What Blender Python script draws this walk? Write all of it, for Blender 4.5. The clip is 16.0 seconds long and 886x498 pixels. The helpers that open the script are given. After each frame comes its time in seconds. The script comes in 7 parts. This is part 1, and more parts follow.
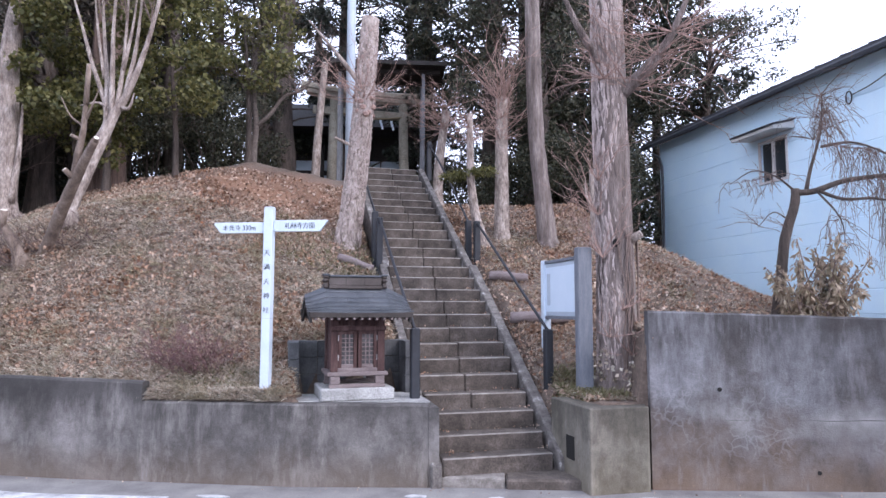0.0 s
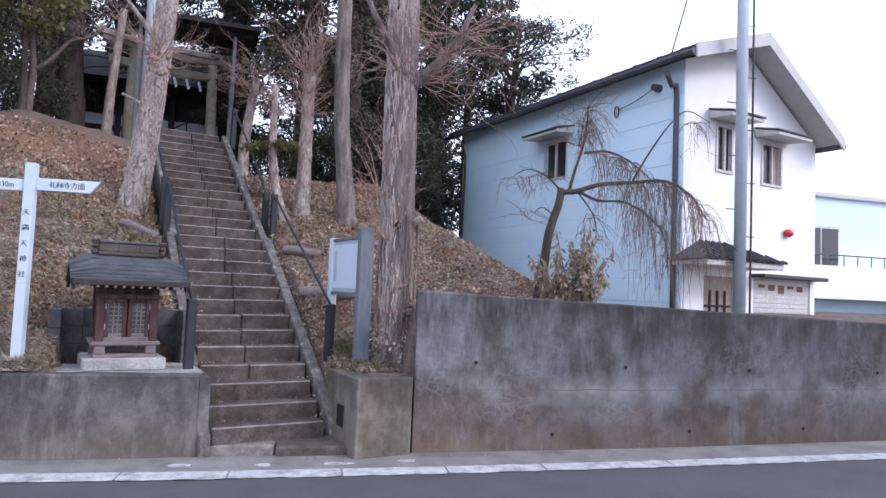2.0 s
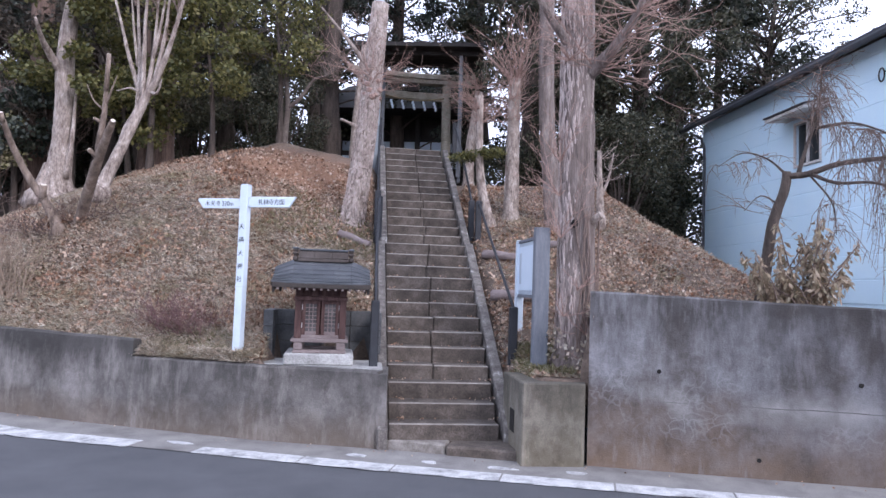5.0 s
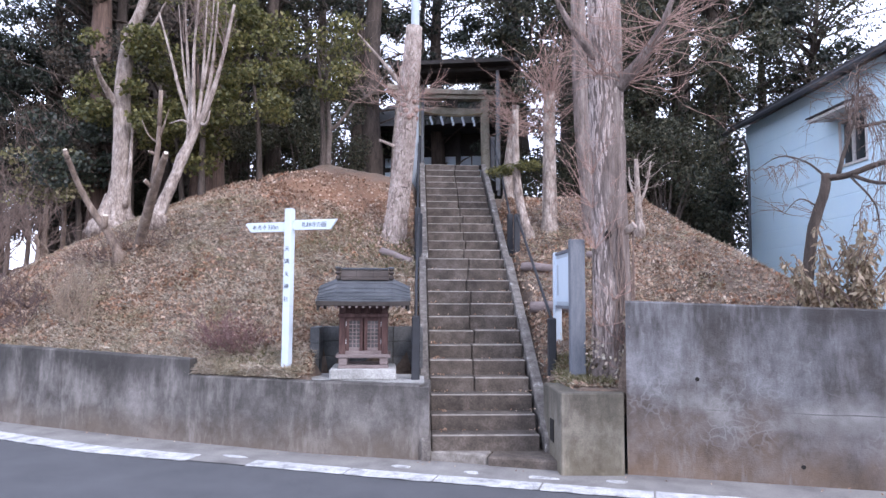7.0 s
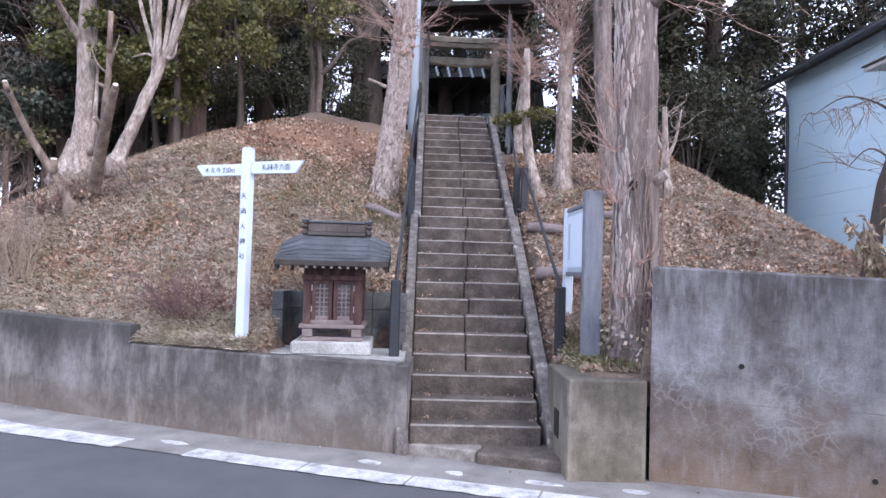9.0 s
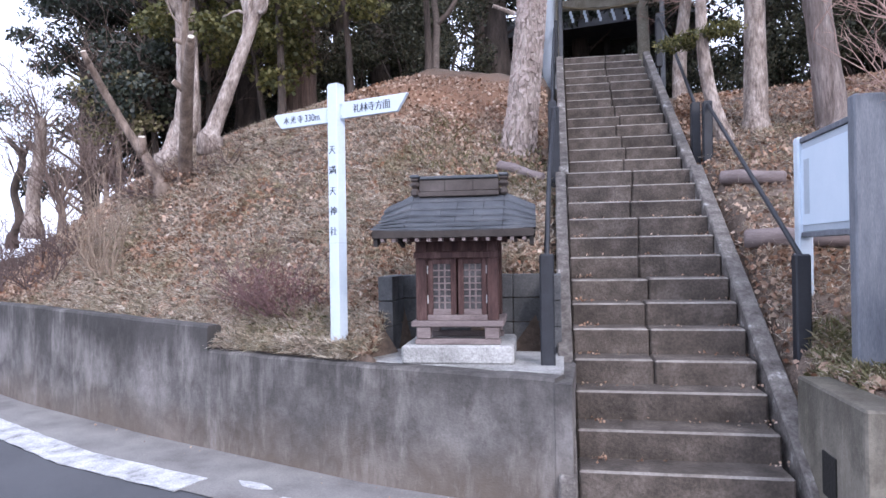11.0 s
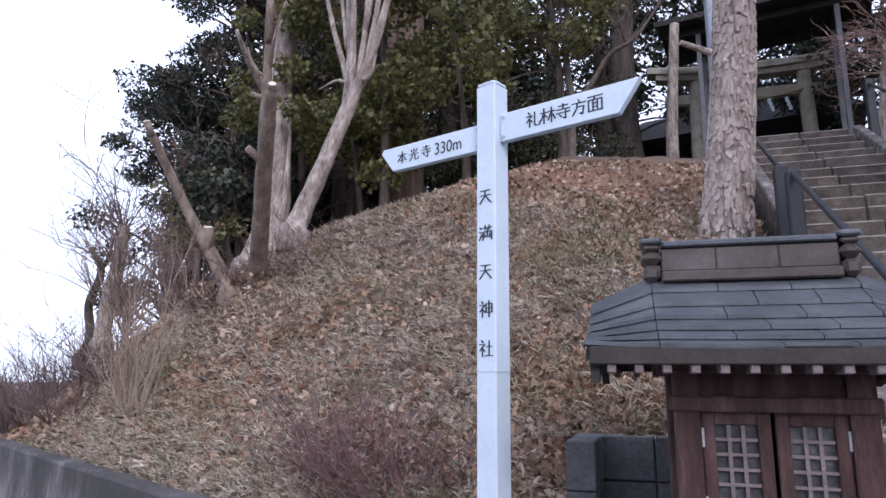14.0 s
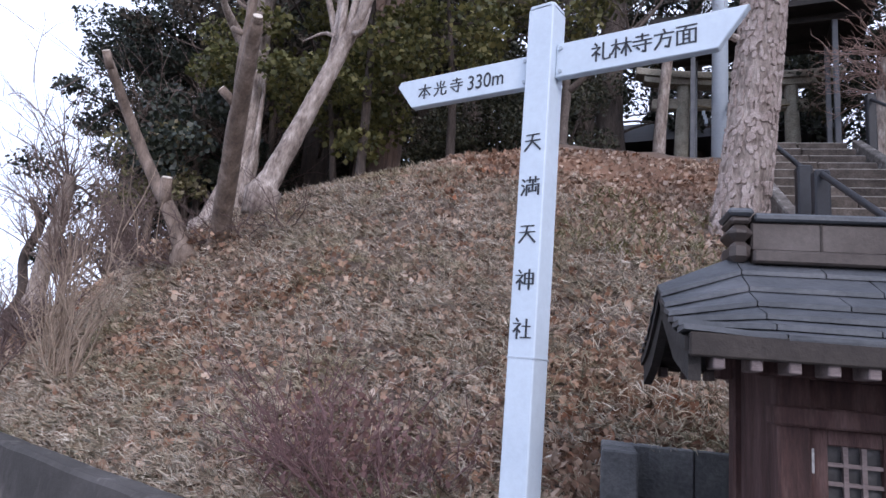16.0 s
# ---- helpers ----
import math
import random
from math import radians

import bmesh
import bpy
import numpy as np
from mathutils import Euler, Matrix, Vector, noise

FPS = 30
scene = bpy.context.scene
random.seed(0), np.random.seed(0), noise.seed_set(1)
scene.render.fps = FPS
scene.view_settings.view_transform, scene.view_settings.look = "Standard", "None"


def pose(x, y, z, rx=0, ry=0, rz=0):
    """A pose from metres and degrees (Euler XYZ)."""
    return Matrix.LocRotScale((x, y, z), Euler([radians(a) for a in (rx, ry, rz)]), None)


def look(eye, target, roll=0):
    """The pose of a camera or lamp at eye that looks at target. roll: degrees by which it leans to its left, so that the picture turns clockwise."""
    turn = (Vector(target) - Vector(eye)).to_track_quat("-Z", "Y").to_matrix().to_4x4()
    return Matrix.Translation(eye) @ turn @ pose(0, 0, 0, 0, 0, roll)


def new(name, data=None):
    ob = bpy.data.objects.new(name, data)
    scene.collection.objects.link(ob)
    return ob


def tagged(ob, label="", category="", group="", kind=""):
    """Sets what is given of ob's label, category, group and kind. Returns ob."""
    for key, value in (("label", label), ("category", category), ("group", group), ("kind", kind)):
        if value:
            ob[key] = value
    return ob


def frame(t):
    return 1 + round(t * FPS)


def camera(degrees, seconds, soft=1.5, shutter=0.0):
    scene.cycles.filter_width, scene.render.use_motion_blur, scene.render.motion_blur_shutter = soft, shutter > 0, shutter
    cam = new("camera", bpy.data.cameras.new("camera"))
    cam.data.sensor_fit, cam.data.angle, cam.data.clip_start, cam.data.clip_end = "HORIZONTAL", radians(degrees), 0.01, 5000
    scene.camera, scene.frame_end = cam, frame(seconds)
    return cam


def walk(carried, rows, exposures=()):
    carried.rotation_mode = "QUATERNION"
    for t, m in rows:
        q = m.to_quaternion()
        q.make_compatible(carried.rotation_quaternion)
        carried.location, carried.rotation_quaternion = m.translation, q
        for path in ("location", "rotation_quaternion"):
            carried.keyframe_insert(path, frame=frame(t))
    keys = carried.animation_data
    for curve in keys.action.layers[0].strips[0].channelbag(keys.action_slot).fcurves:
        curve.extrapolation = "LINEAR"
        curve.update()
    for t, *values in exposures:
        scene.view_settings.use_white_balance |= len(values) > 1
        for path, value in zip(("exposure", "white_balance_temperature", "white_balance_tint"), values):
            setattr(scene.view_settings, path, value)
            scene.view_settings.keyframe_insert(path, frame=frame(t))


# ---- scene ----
cam = camera(68.1, 16.0)
PATH = [
    (0, (0.586, 0.52, 1.809), (0.412, 2.504, 1.992), 0.1),
    (0.5, (0.537, 0.386, 1.815), (0.459, 2.375, 2.011), -0.3),
    (1, (0.572, 0.282, 1.835), (0.481, 2.27, 2.037), 0.1),
    (1.5, (0.797, 0.204, 1.829), (0.812, 2.197, 1.991), 1.4),
    (2, (0.996, 0.178, 1.82), (1.362, 2.141, 1.942), 2.4),
    (2.5, (1.164, 0.299, 1.796), (1.53, 2.262, 1.908), 3.0),
    (3, (1.377, 0.327, 1.8), (1.609, 2.311, 1.904), 2.4),
    (3.5, (1.668, 0.324, 1.795), (1.814, 2.316, 1.902), 2.1),
    (4, (1.827, 0.426, 1.773), (1.819, 2.423, 1.881), 2.0),
    (4.5, (2.002, 0.472, 1.773), (1.811, 2.459, 1.897), 1.4),
    (5, (2.131, 0.427, 1.769), (1.681, 2.372, 1.889), 2.0),
    (5.2, (2.168, 0.411, 1.753), (1.711, 2.354, 1.873), 1.6),
    (7.5, (2.342, 0.228, 1.814), (1.734, 2.126, 1.97), 0.2),
    (8, (2.355, 0.877, 1.739), (1.821, 2.801, 1.854), 0.5),
    (8.2, (2.35, 1.031, 1.734), (1.813, 2.954, 1.837), 1.5),
    (10.3, (1.59, 2.957, 1.656), (0.813, 4.8, 1.672), -2.0),
    (10.5, (1.511, 3.139, 1.627), (0.707, 4.97, 1.648), -2.2),
    (11, (1.28, 3.507, 1.617), (0.281, 5.24, 1.629), -0.9),
    (11.5, (0.995, 3.857, 1.633), (-0.059, 5.557, 1.641), -0.7),
    (12, (0.72, 4.211, 1.654), (-0.483, 5.802, 1.803), -0.3),
    (12.5, (0.398, 4.529, 1.649), (-0.829, 6.086, 1.913), -0.1),
    (13, (0.11, 4.842, 1.638), (-1.151, 6.367, 1.934), 0.4),
    (13.5, (-0.197, 5.073, 1.632), (-1.463, 6.583, 1.972), 0.9),
    (14, (-0.479, 5.258, 1.654), (-1.679, 6.805, 2.06), 0.6),
    (14.5, (-0.666, 5.425, 1.634), (-1.884, 6.939, 2.109), 1.8),
    (15, (-0.896, 5.533, 1.625), (-2.084, 7.08, 2.064), 3.0),
    (15.5, (-0.998, 5.556, 1.621), (-2.134, 7.154, 2.015), 4.0),
    (16, (-1.01, 5.556, 1.618), (-2.102, 7.185, 2.008), 4.9),
]
EXPOSURES = [(t, stops, 5900, 19) for t, stops in ((0.0, 0.82), (1.3, 0.82), (1.5, 0.77), (2.0, 0.44), (2.4, 0.24), (2.8, 0.2), (3.5, 0.3), (4.5, 0.54), (5.2, 0.74), (8.2, 0.97), (10.5, 0.93), (11.5, 0.88), (12.0, 0.78), (12.5, 0.48), (14.0, 0.33), (15.0, 0.22), (16.0, 0.27))]
walk(cam, [(t, look(eye, target, roll)) for t, eye, target, roll in PATH], EXPOSURES)

# ---- world and sun ----
world = bpy.data.worlds.new("sky")
scene.world = world
world.use_nodes = True
wn = world.node_tree.nodes
sky = wn.new("ShaderNodeTexSky")
sky.sky_type, sky.sun_disc = "NISHITA", False
sky.sun_elevation, sky.sun_rotation = radians(32), radians(125)
sky.air_density, sky.dust_density, sky.ozone_density = 1.0, 3.0, 1.0
haze = wn.new("ShaderNodeMix")  # thin white overcast over the blue
haze.data_type = "RGBA"
haze.inputs["Factor"].default_value, haze.inputs["B"].default_value = 0.85, (8.0, 8.65, 10.0, 1)
world.node_tree.links.new(sky.outputs[0], haze.inputs["A"])
world.node_tree.links.new(haze.outputs["Result"], wn["Background"].inputs[0])
wn["Background"].inputs[1].default_value = 0.155
sun = new("sun", bpy.data.lights.new("sun", "SUN"))
sun.data.energy, sun.data.angle, sun.data.color = 1.0, radians(14), (1.0, 0.93, 0.86)
sun.matrix_world = look((6.5, -4.5, 5), (0, 0, 0))


# ---- materials ----
def surface(name, colours, scale=3.0, rough=0.85, bump=0.3, fine=40.0, fine_mix=0.35, metal=0.0, stretch=(1, 1, 1), shades=0.0, relief=0.02):
    """A weathered surface: patches of the colours at one scale, grain at another, both as relief too; shades: how far pieces differ."""
    m = bpy.data.materials.new(name)
    m.use_nodes = True
    nodes, links = m.node_tree.nodes, m.node_tree.links
    bsdf = nodes["Principled BSDF"]
    coord, mapping = nodes.new("ShaderNodeTexCoord"), nodes.new("ShaderNodeMapping")
    mapping.inputs["Scale"].default_value = stretch
    links.new(coord.outputs["Object"], mapping.inputs[0])
    big, small = nodes.new("ShaderNodeTexNoise"), nodes.new("ShaderNodeTexNoise")
    for n, s, d in ((big, scale, 6), (small, fine, 4)):
        n.inputs["Scale"].default_value, n.inputs["Detail"].default_value, n.inputs["Roughness"].default_value = s, d, 0.62
        links.new(mapping.outputs[0], n.inputs["Vector"])
    ramp = nodes.new("ShaderNodeValToRGB")
    ramp.color_ramp.elements[0].position, ramp.color_ramp.elements[1].position = 0.3, 0.7
    while len(ramp.color_ramp.elements) < len(colours):
        ramp.color_ramp.elements.new(0.5)
    for k, c in enumerate(colours):
        ramp.color_ramp.elements[k].position = 0.3 + 0.4 * k / max(1, len(colours) - 1)
        ramp.color_ramp.elements[k].color = (*c, 1)
    links.new(big.outputs[0], ramp.inputs[0])
    grain = nodes.new("ShaderNodeMapRange")
    grain.inputs["From Min"].default_value, grain.inputs["From Max"].default_value = 0.25, 0.75
    grain.inputs["To Min"].default_value, grain.inputs["To Max"].default_value = 1 - fine_mix, 1 + fine_mix
    links.new(small.outputs[0], grain.inputs[0])
    value = grain.outputs[0]
    if shades:
        info, vary, times = nodes.new("ShaderNodeObjectInfo"), nodes.new("ShaderNodeMapRange"), nodes.new("ShaderNodeMath")
        vary.inputs["To Min"].default_value, vary.inputs["To Max"].default_value = 1 - shades, 1 + shades
        times.operation = "MULTIPLY"
        links.new(info.outputs["Random"], vary.inputs[0])
        links.new(vary.outputs[0], times.inputs[0])
        links.new(value, times.inputs[1])
        value = times.outputs[0]
    mix = nodes.new("ShaderNodeVectorMath")
    mix.operation = "SCALE"
    links.new(ramp.outputs[0], mix.inputs[0])
    links.new(value, mix.inputs["Scale"])
    links.new(mix.outputs[0], bsdf.inputs["Base Color"])
    bsdf.inputs["Roughness"].default_value, bsdf.inputs["Metallic"].default_value = rough, metal
    if bump:
        b = nodes.new("ShaderNodeBump")
        b.inputs["Strength"].default_value, b.inputs["Distance"].default_value = bump, relief
        add = nodes.new("ShaderNodeMath")
        links.new(big.outputs[0], add.inputs[0])
        links.new(small.outputs[0], add.inputs[1])
        links.new(add.outputs[0], b.inputs["Height"])
        links.new(b.outputs[0], bsdf.inputs["Normal"])
    return m


def leafy(name, colours, rough=0.6, through_light=0.25, patches=None):
    """Leaves: each island its own shade, a little light passing through."""
    m = bpy.data.materials.new(name)
    m.use_nodes = True
    nodes, links = m.node_tree.nodes, m.node_tree.links
    bsdf = nodes["Principled BSDF"]
    geo, ramp = nodes.new("ShaderNodeNewGeometry"), nodes.new("ShaderNodeValToRGB")
    while len(ramp.color_ramp.elements) < len(colours):
        ramp.color_ramp.elements.new(0.5)
    for k, c in enumerate(colours):
        ramp.color_ramp.elements[k].position = k / max(1, len(colours) - 1)
        ramp.color_ramp.elements[k].color = (*c, 1)
    links.new(geo.outputs["Random Per Island"], ramp.inputs[0])
    links.new(ramp.outputs[0], bsdf.inputs["Base Color"])
    colour = ramp.outputs[0]
    if patches:  # drifts of older, darker or greener leaves among the rest
        for scale, (low, high), shift in patches:
            n, r, mx = nodes.new("ShaderNodeTexNoise"), nodes.new("ShaderNodeMapRange"), nodes.new("ShaderNodeMix")
            n.inputs["Scale"].default_value, n.inputs["Detail"].default_value, n.inputs["Roughness"].default_value = scale, 5, 0.65
            off = nodes.new("ShaderNodeMapping")
            off.inputs["Location"].default_value = (scale * 3.7, scale, 0)
            links.new(geo.outputs["Position"], off.inputs[0])
            links.new(off.outputs[0], n.inputs["Vector"])
            r.inputs["From Min"].default_value, r.inputs["From Max"].default_value = low, high
            links.new(n.outputs[0], r.inputs[0])
            mx.data_type, mx.blend_type = "RGBA", "MULTIPLY"
            links.new(r.outputs[0], mx.inputs["Factor"])
            links.new(colour, mx.inputs["A"])
            mx.inputs["B"].default_value = (*shift, 1)
            colour = mx.outputs["Result"]
        links.new(colour, bsdf.inputs["Base Color"])
    bsdf.inputs["Roughness"].default_value = rough
    if through_light:
        t, mix = nodes.new("ShaderNodeBsdfTranslucent"), nodes.new("ShaderNodeMixShader")
        links.new(colour, t.inputs[0])
        mix.inputs[0].default_value = through_light
        links.new(bsdf.outputs[0], mix.inputs[1])
        links.new(t.outputs[0], mix.inputs[2])
        links.new(mix.outputs[0], nodes["Material Output"].inputs[0])
    return m


def stained_concrete(name, light, dark, brown, low, high, streak=0.5, pour=0.0):
    """Cast concrete with run-down streaks, a dark top band and a brown damp foot."""
    m = surface(name, (dark, light, dark, light), 0.9, 0.9, 0.25, 60, 0.18)
    nodes, links = m.node_tree.nodes, m.node_tree.links
    bsdf = nodes["Principled BSDF"]
    old = bsdf.inputs["Base Color"].links[0].from_socket
    geo, split = nodes.new("ShaderNodeNewGeometry"), nodes.new("ShaderNodeSeparateXYZ")
    links.new(geo.outputs["Position"], split.inputs[0])
    # streaks that run down the face
    mp, run = nodes.new("ShaderNodeMapping"), nodes.new("ShaderNodeTexNoise")
    mp.inputs["Scale"].default_value = (1, 1, 0.24)
    links.new(geo.outputs["Position"], mp.inputs[0])
    links.new(mp.outputs[0], run.inputs["Vector"])
    run.inputs["Scale"].default_value, run.inputs["Detail"].default_value, run.inputs["Roughness"].default_value = 3.2, 8, 0.72
    height = nodes.new("ShaderNodeMapRange")
    height.inputs["From Min"].default_value, height.inputs["From Max"].default_value = low + 0.45 * (high - low), high
    links.new(split.outputs[2], height.inputs[0])
    s = nodes.new("ShaderNodeMath")
    s.operation, s.inputs[2].default_value = "MULTIPLY_ADD", -0.12
    links.new(height.outputs[0], s.inputs[0])
    s.inputs[1].default_value = 0.35
    s2 = nodes.new("ShaderNodeMath")
    links.new(run.outputs[0], s2.inputs[0])
    links.new(s.outputs[0], s2.inputs[1])
    cut = nodes.new("ShaderNodeMapRange")
    cut.inputs["From Min"].default_value, cut.inputs["From Max"].default_value, cut.inputs["To Max"].default_value = 0.46, 0.72, streak
    links.new(s2.outputs[0], cut.inputs[0])
    mix1 = nodes.new("ShaderNodeMix")
    mix1.data_type = "RGBA"
    links.new(cut.outputs[0], mix1.inputs["Factor"])
    links.new(old, mix1.inputs["A"])
    mix1.inputs["B"].default_value = (*[c * 0.33 for c in dark], 1)
    # the brown foot, with an uneven edge
    foot = nodes.new("ShaderNodeMapRange")
    foot.inputs["From Min"].default_value, foot.inputs["From Max"].default_value = low + 0.42 * (high - low), low
    soft = nodes.new("ShaderNodeTexNoise")
    soft.inputs["Scale"].default_value, soft.inputs["Detail"].default_value = 2.2, 6
    links.new(geo.outputs["Position"], soft.inputs["Vector"])
    wob = nodes.new("ShaderNodeMath")
    wob.operation, wob.inputs[1].default_value = "MULTIPLY_ADD", 0.5 * (high - low)
    links.new(soft.outputs[0], wob.inputs[0])
    sub = nodes.new("ShaderNodeMath")
    sub.operation, sub.inputs[1].default_value = "SUBTRACT", 0.25 * (high - low)
    links.new(split.outputs[2], wob.inputs[2])
    links.new(wob.outputs[0], sub.inputs[0])
    links.new(sub.outputs[0], foot.inputs[0])
    dim = nodes.new("ShaderNodeMath")
    dim.operation, dim.inputs[1].default_value = "MULTIPLY", 0.75
    links.new(foot.outputs[0], dim.inputs[0])
    mix2 = nodes.new("ShaderNodeMix")
    mix2.data_type = "RGBA"
    links.new(dim.outputs[0], mix2.inputs["Factor"])
    links.new(mix1.outputs["Result"], mix2.inputs["A"])
    mix2.inputs["B"].default_value = (*brown, 1)
    # pale lime runs
    pale = nodes.new("ShaderNodeTexNoise")
    pale.inputs["Scale"].default_value, pale.inputs["Detail"].default_value, pale.inputs["Roughness"].default_value = 3.1, 8, 0.72
    links.new(mp.outputs[0], pale.inputs["Vector"])
    pc = nodes.new("ShaderNodeMapRange")
    pc.inputs["From Min"].default_value, pc.inputs["From Max"].default_value, pc.inputs["To Max"].default_value = 0.54, 0.7, 0.5
    links.new(pale.outputs[0], pc.inputs[0])
    mix3 = nodes.new("ShaderNodeMix")
    mix3.data_type = "RGBA"
    links.new(pc.outputs[0], mix3.inputs["Factor"])
    links.new(mix2.outputs["Result"], mix3.inputs["A"])
    mix3.inputs["B"].default_value = (*[min(0.6, c * 1.5) for c in light], 1)
    # broad blotches of damp and of worn, paler skin
    for scale, lo, hi, amount, tone in ((0.8, 0.46, 0.62, 0.6, (1.3, 1.3, 1.34)), (1.7, 0.5, 0.66, 0.55, (0.55, 0.52, 0.5)), (4.5, 0.54, 0.66, 0.5, (0.5, 0.46, 0.44)), (11.0, 0.6, 0.68, 0.5, (1.5, 1.5, 1.5))):
        blot, bound, tint = nodes.new("ShaderNodeTexNoise"), nodes.new("ShaderNodeMapRange"), nodes.new("ShaderNodeMix")
        blot.inputs["Scale"].default_value, blot.inputs["Detail"].default_value, blot.inputs["Roughness"].default_value = scale, 8, 0.68
        place = nodes.new("ShaderNodeMapping")
        place.inputs["Location"].default_value, place.inputs["Scale"].default_value = (scale * 2.3, 0, scale), (1, 1, 0.7)
        links.new(geo.outputs["Position"], place.inputs[0])
        links.new(place.outputs[0], blot.inputs["Vector"])
        bound.inputs["From Min"].default_value, bound.inputs["From Max"].default_value, bound.inputs["To Max"].default_value = lo, hi, amount
        links.new(blot.outputs[0], bound.inputs[0])
        tint.data_type, tint.blend_type = "RGBA", "MULTIPLY"
        links.new(bound.outputs[0], tint.inputs["Factor"])
        links.new(mix3.outputs["Result"], tint.inputs["A"])
        tint.inputs["B"].default_value = (*tone, 1)
        mix3 = tint
    links.new(mix3.outputs["Result"], bsdf.inputs["Base Color"])
    if pour:  # the level joint between two pours: a dark crack with lime bleeding just below and above it
        off, lime, crack = nodes.new("ShaderNodeMath"), nodes.new("ShaderNodeMapRange"), nodes.new("ShaderNodeMapRange")
        off.operation, off.inputs[1].default_value = "SUBTRACT", pour
        wave, wz = nodes.new("ShaderNodeTexNoise"), nodes.new("ShaderNodeMath")
        wave.inputs["Scale"].default_value = 1.6
        links.new(geo.outputs["Position"], wave.inputs["Vector"])
        wz.operation, wz.inputs[1].default_value = "MULTIPLY_ADD", 0.05
        links.new(wave.outputs[0], wz.inputs[0])
        links.new(split.outputs[2], wz.inputs[2])
        links.new(wz.outputs[0], off.inputs[0])
        size = nodes.new("ShaderNodeMath")
        size.operation = "ABSOLUTE"
        links.new(off.outputs[0], size.inputs[0])
        for node, a, b in ((lime, 0.22, 0.0), (crack, 0.007, 0.003)):
            node.inputs["From Min"].default_value, node.inputs["From Max"].default_value = a, b
            links.new(size.outputs[0], node.inputs[0])
        amount = nodes.new("ShaderNodeMath")
        amount.operation = "MULTIPLY"
        broken = nodes.new("ShaderNodeMapRange")
        broken.inputs["From Min"].default_value, broken.inputs["From Max"].default_value = 0.4, 0.66
        links.new(soft.outputs[0], broken.inputs[0])
        links.new(lime.outputs[0], amount.inputs[0])
        links.new(broken.outputs[0], amount.inputs[1])
        thin = nodes.new("ShaderNodeMath")
        thin.operation = "MULTIPLY"
        links.new(crack.outputs[0], thin.inputs[0])
        links.new(broken.outputs[0], thin.inputs[1])
        last = mix3.outputs["Result"]
        for node, colour in ((amount, (0.36, 0.35, 0.34, 1)), (thin, (0.04, 0.037, 0.034, 1))):
            mx = nodes.new("ShaderNodeMix")
            mx.data_type = "RGBA"
            links.new(node.outputs[0], mx.inputs["Factor"])
            links.new(last, mx.inputs["A"])
            mx.inputs["B"].default_value = colour
            last = mx.outputs["Result"]
        # lime bled out in crazed, wandering lines over the middle of the face
        warp, cell = nodes.new("ShaderNodeTexNoise"), nodes.new("ShaderNodeTexVoronoi")
        warp.inputs["Scale"].default_value, warp.inputs["Detail"].default_value = 4, 2.5
        links.new(geo.outputs["Position"], warp.inputs["Vector"])
        bend, at = nodes.new("ShaderNodeVectorMath"), nodes.new("ShaderNodeVectorMath")
        bend.operation, bend.inputs["Scale"].default_value = "SCALE", 0.55
        links.new(warp.outputs["Color"], bend.inputs[0])
        links.new(geo.outputs["Position"], at.inputs[0])
        links.new(bend.outputs[0], at.inputs[1])
        cell.feature, cell.inputs["Scale"].default_value = "DISTANCE_TO_EDGE", 6
        links.new(at.outputs[0], cell.inputs["Vector"])
        vein, spot, zone, band = (nodes.new("ShaderNodeMapRange") for _ in range(4))
        vein.inputs["From Min"].default_value, vein.inputs["From Max"].default_value = 0.1, 0.01
        links.new(cell.outputs["Distance"], vein.inputs[0])
        area = nodes.new("ShaderNodeTexNoise")
        area.inputs["Scale"].default_value, area.inputs["Detail"].default_value = 1.3, 6
        links.new(geo.outputs["Position"], area.inputs["Vector"])
        zone.inputs["From Min"].default_value, zone.inputs["From Max"].default_value = 0.5, 0.6
        links.new(area.outputs[0], zone.inputs[0])
        band.inputs["From Min"].default_value, band.inputs["From Max"].default_value, band.inputs["To Max"].default_value = 0.2, 0.45, 0.17
        links.new(split.outputs[2], band.inputs[0])
        spot.inputs["From Min"].default_value, spot.inputs["From Max"].default_value = 1.45, 1.15
        links.new(split.outputs[2], spot.inputs[0])
        value = vein.outputs[0]
        for other in (zone, band, spot):
            mul = nodes.new("ShaderNodeMath")
            mul.operation = "MULTIPLY"
            links.new(value, mul.inputs[0])
            links.new(other.outputs[0], mul.inputs[1])
            value = mul.outputs[0]
        mx = nodes.new("ShaderNodeMix")
        mx.data_type = "RGBA"
        links.new(value, mx.inputs["Factor"])
        links.new(last, mx.inputs["A"])
        mx.inputs["B"].default_value = (0.42, 0.42, 0.43, 1)
        # old grime that thickens along the wall, with a ragged front
        along, ragged, grime = nodes.new("ShaderNodeMath"), nodes.new("ShaderNodeMapRange"), nodes.new("ShaderNodeMix")
        along.operation, along.inputs[1].default_value = "MULTIPLY_ADD", 2.6
        links.new(run.outputs[0], along.inputs[0])
        links.new(split.outputs[0], along.inputs[2])
        ragged.inputs["From Min"].default_value, ragged.inputs["From Max"].default_value, ragged.inputs["To Max"].default_value = 3.9, 6.6, 0.8
        links.new(along.outputs[0], ragged.inputs[0])
        grime.data_type, grime.blend_type = "RGBA", "MULTIPLY"
        links.new(ragged.outputs[0], grime.inputs["Factor"])
        links.new(mx.outputs["Result"], grime.inputs["A"])
        grime.inputs["B"].default_value = (0.5, 0.5, 0.52, 1)
        links.new(grime.outputs["Result"], bsdf.inputs["Base Color"])
    return m


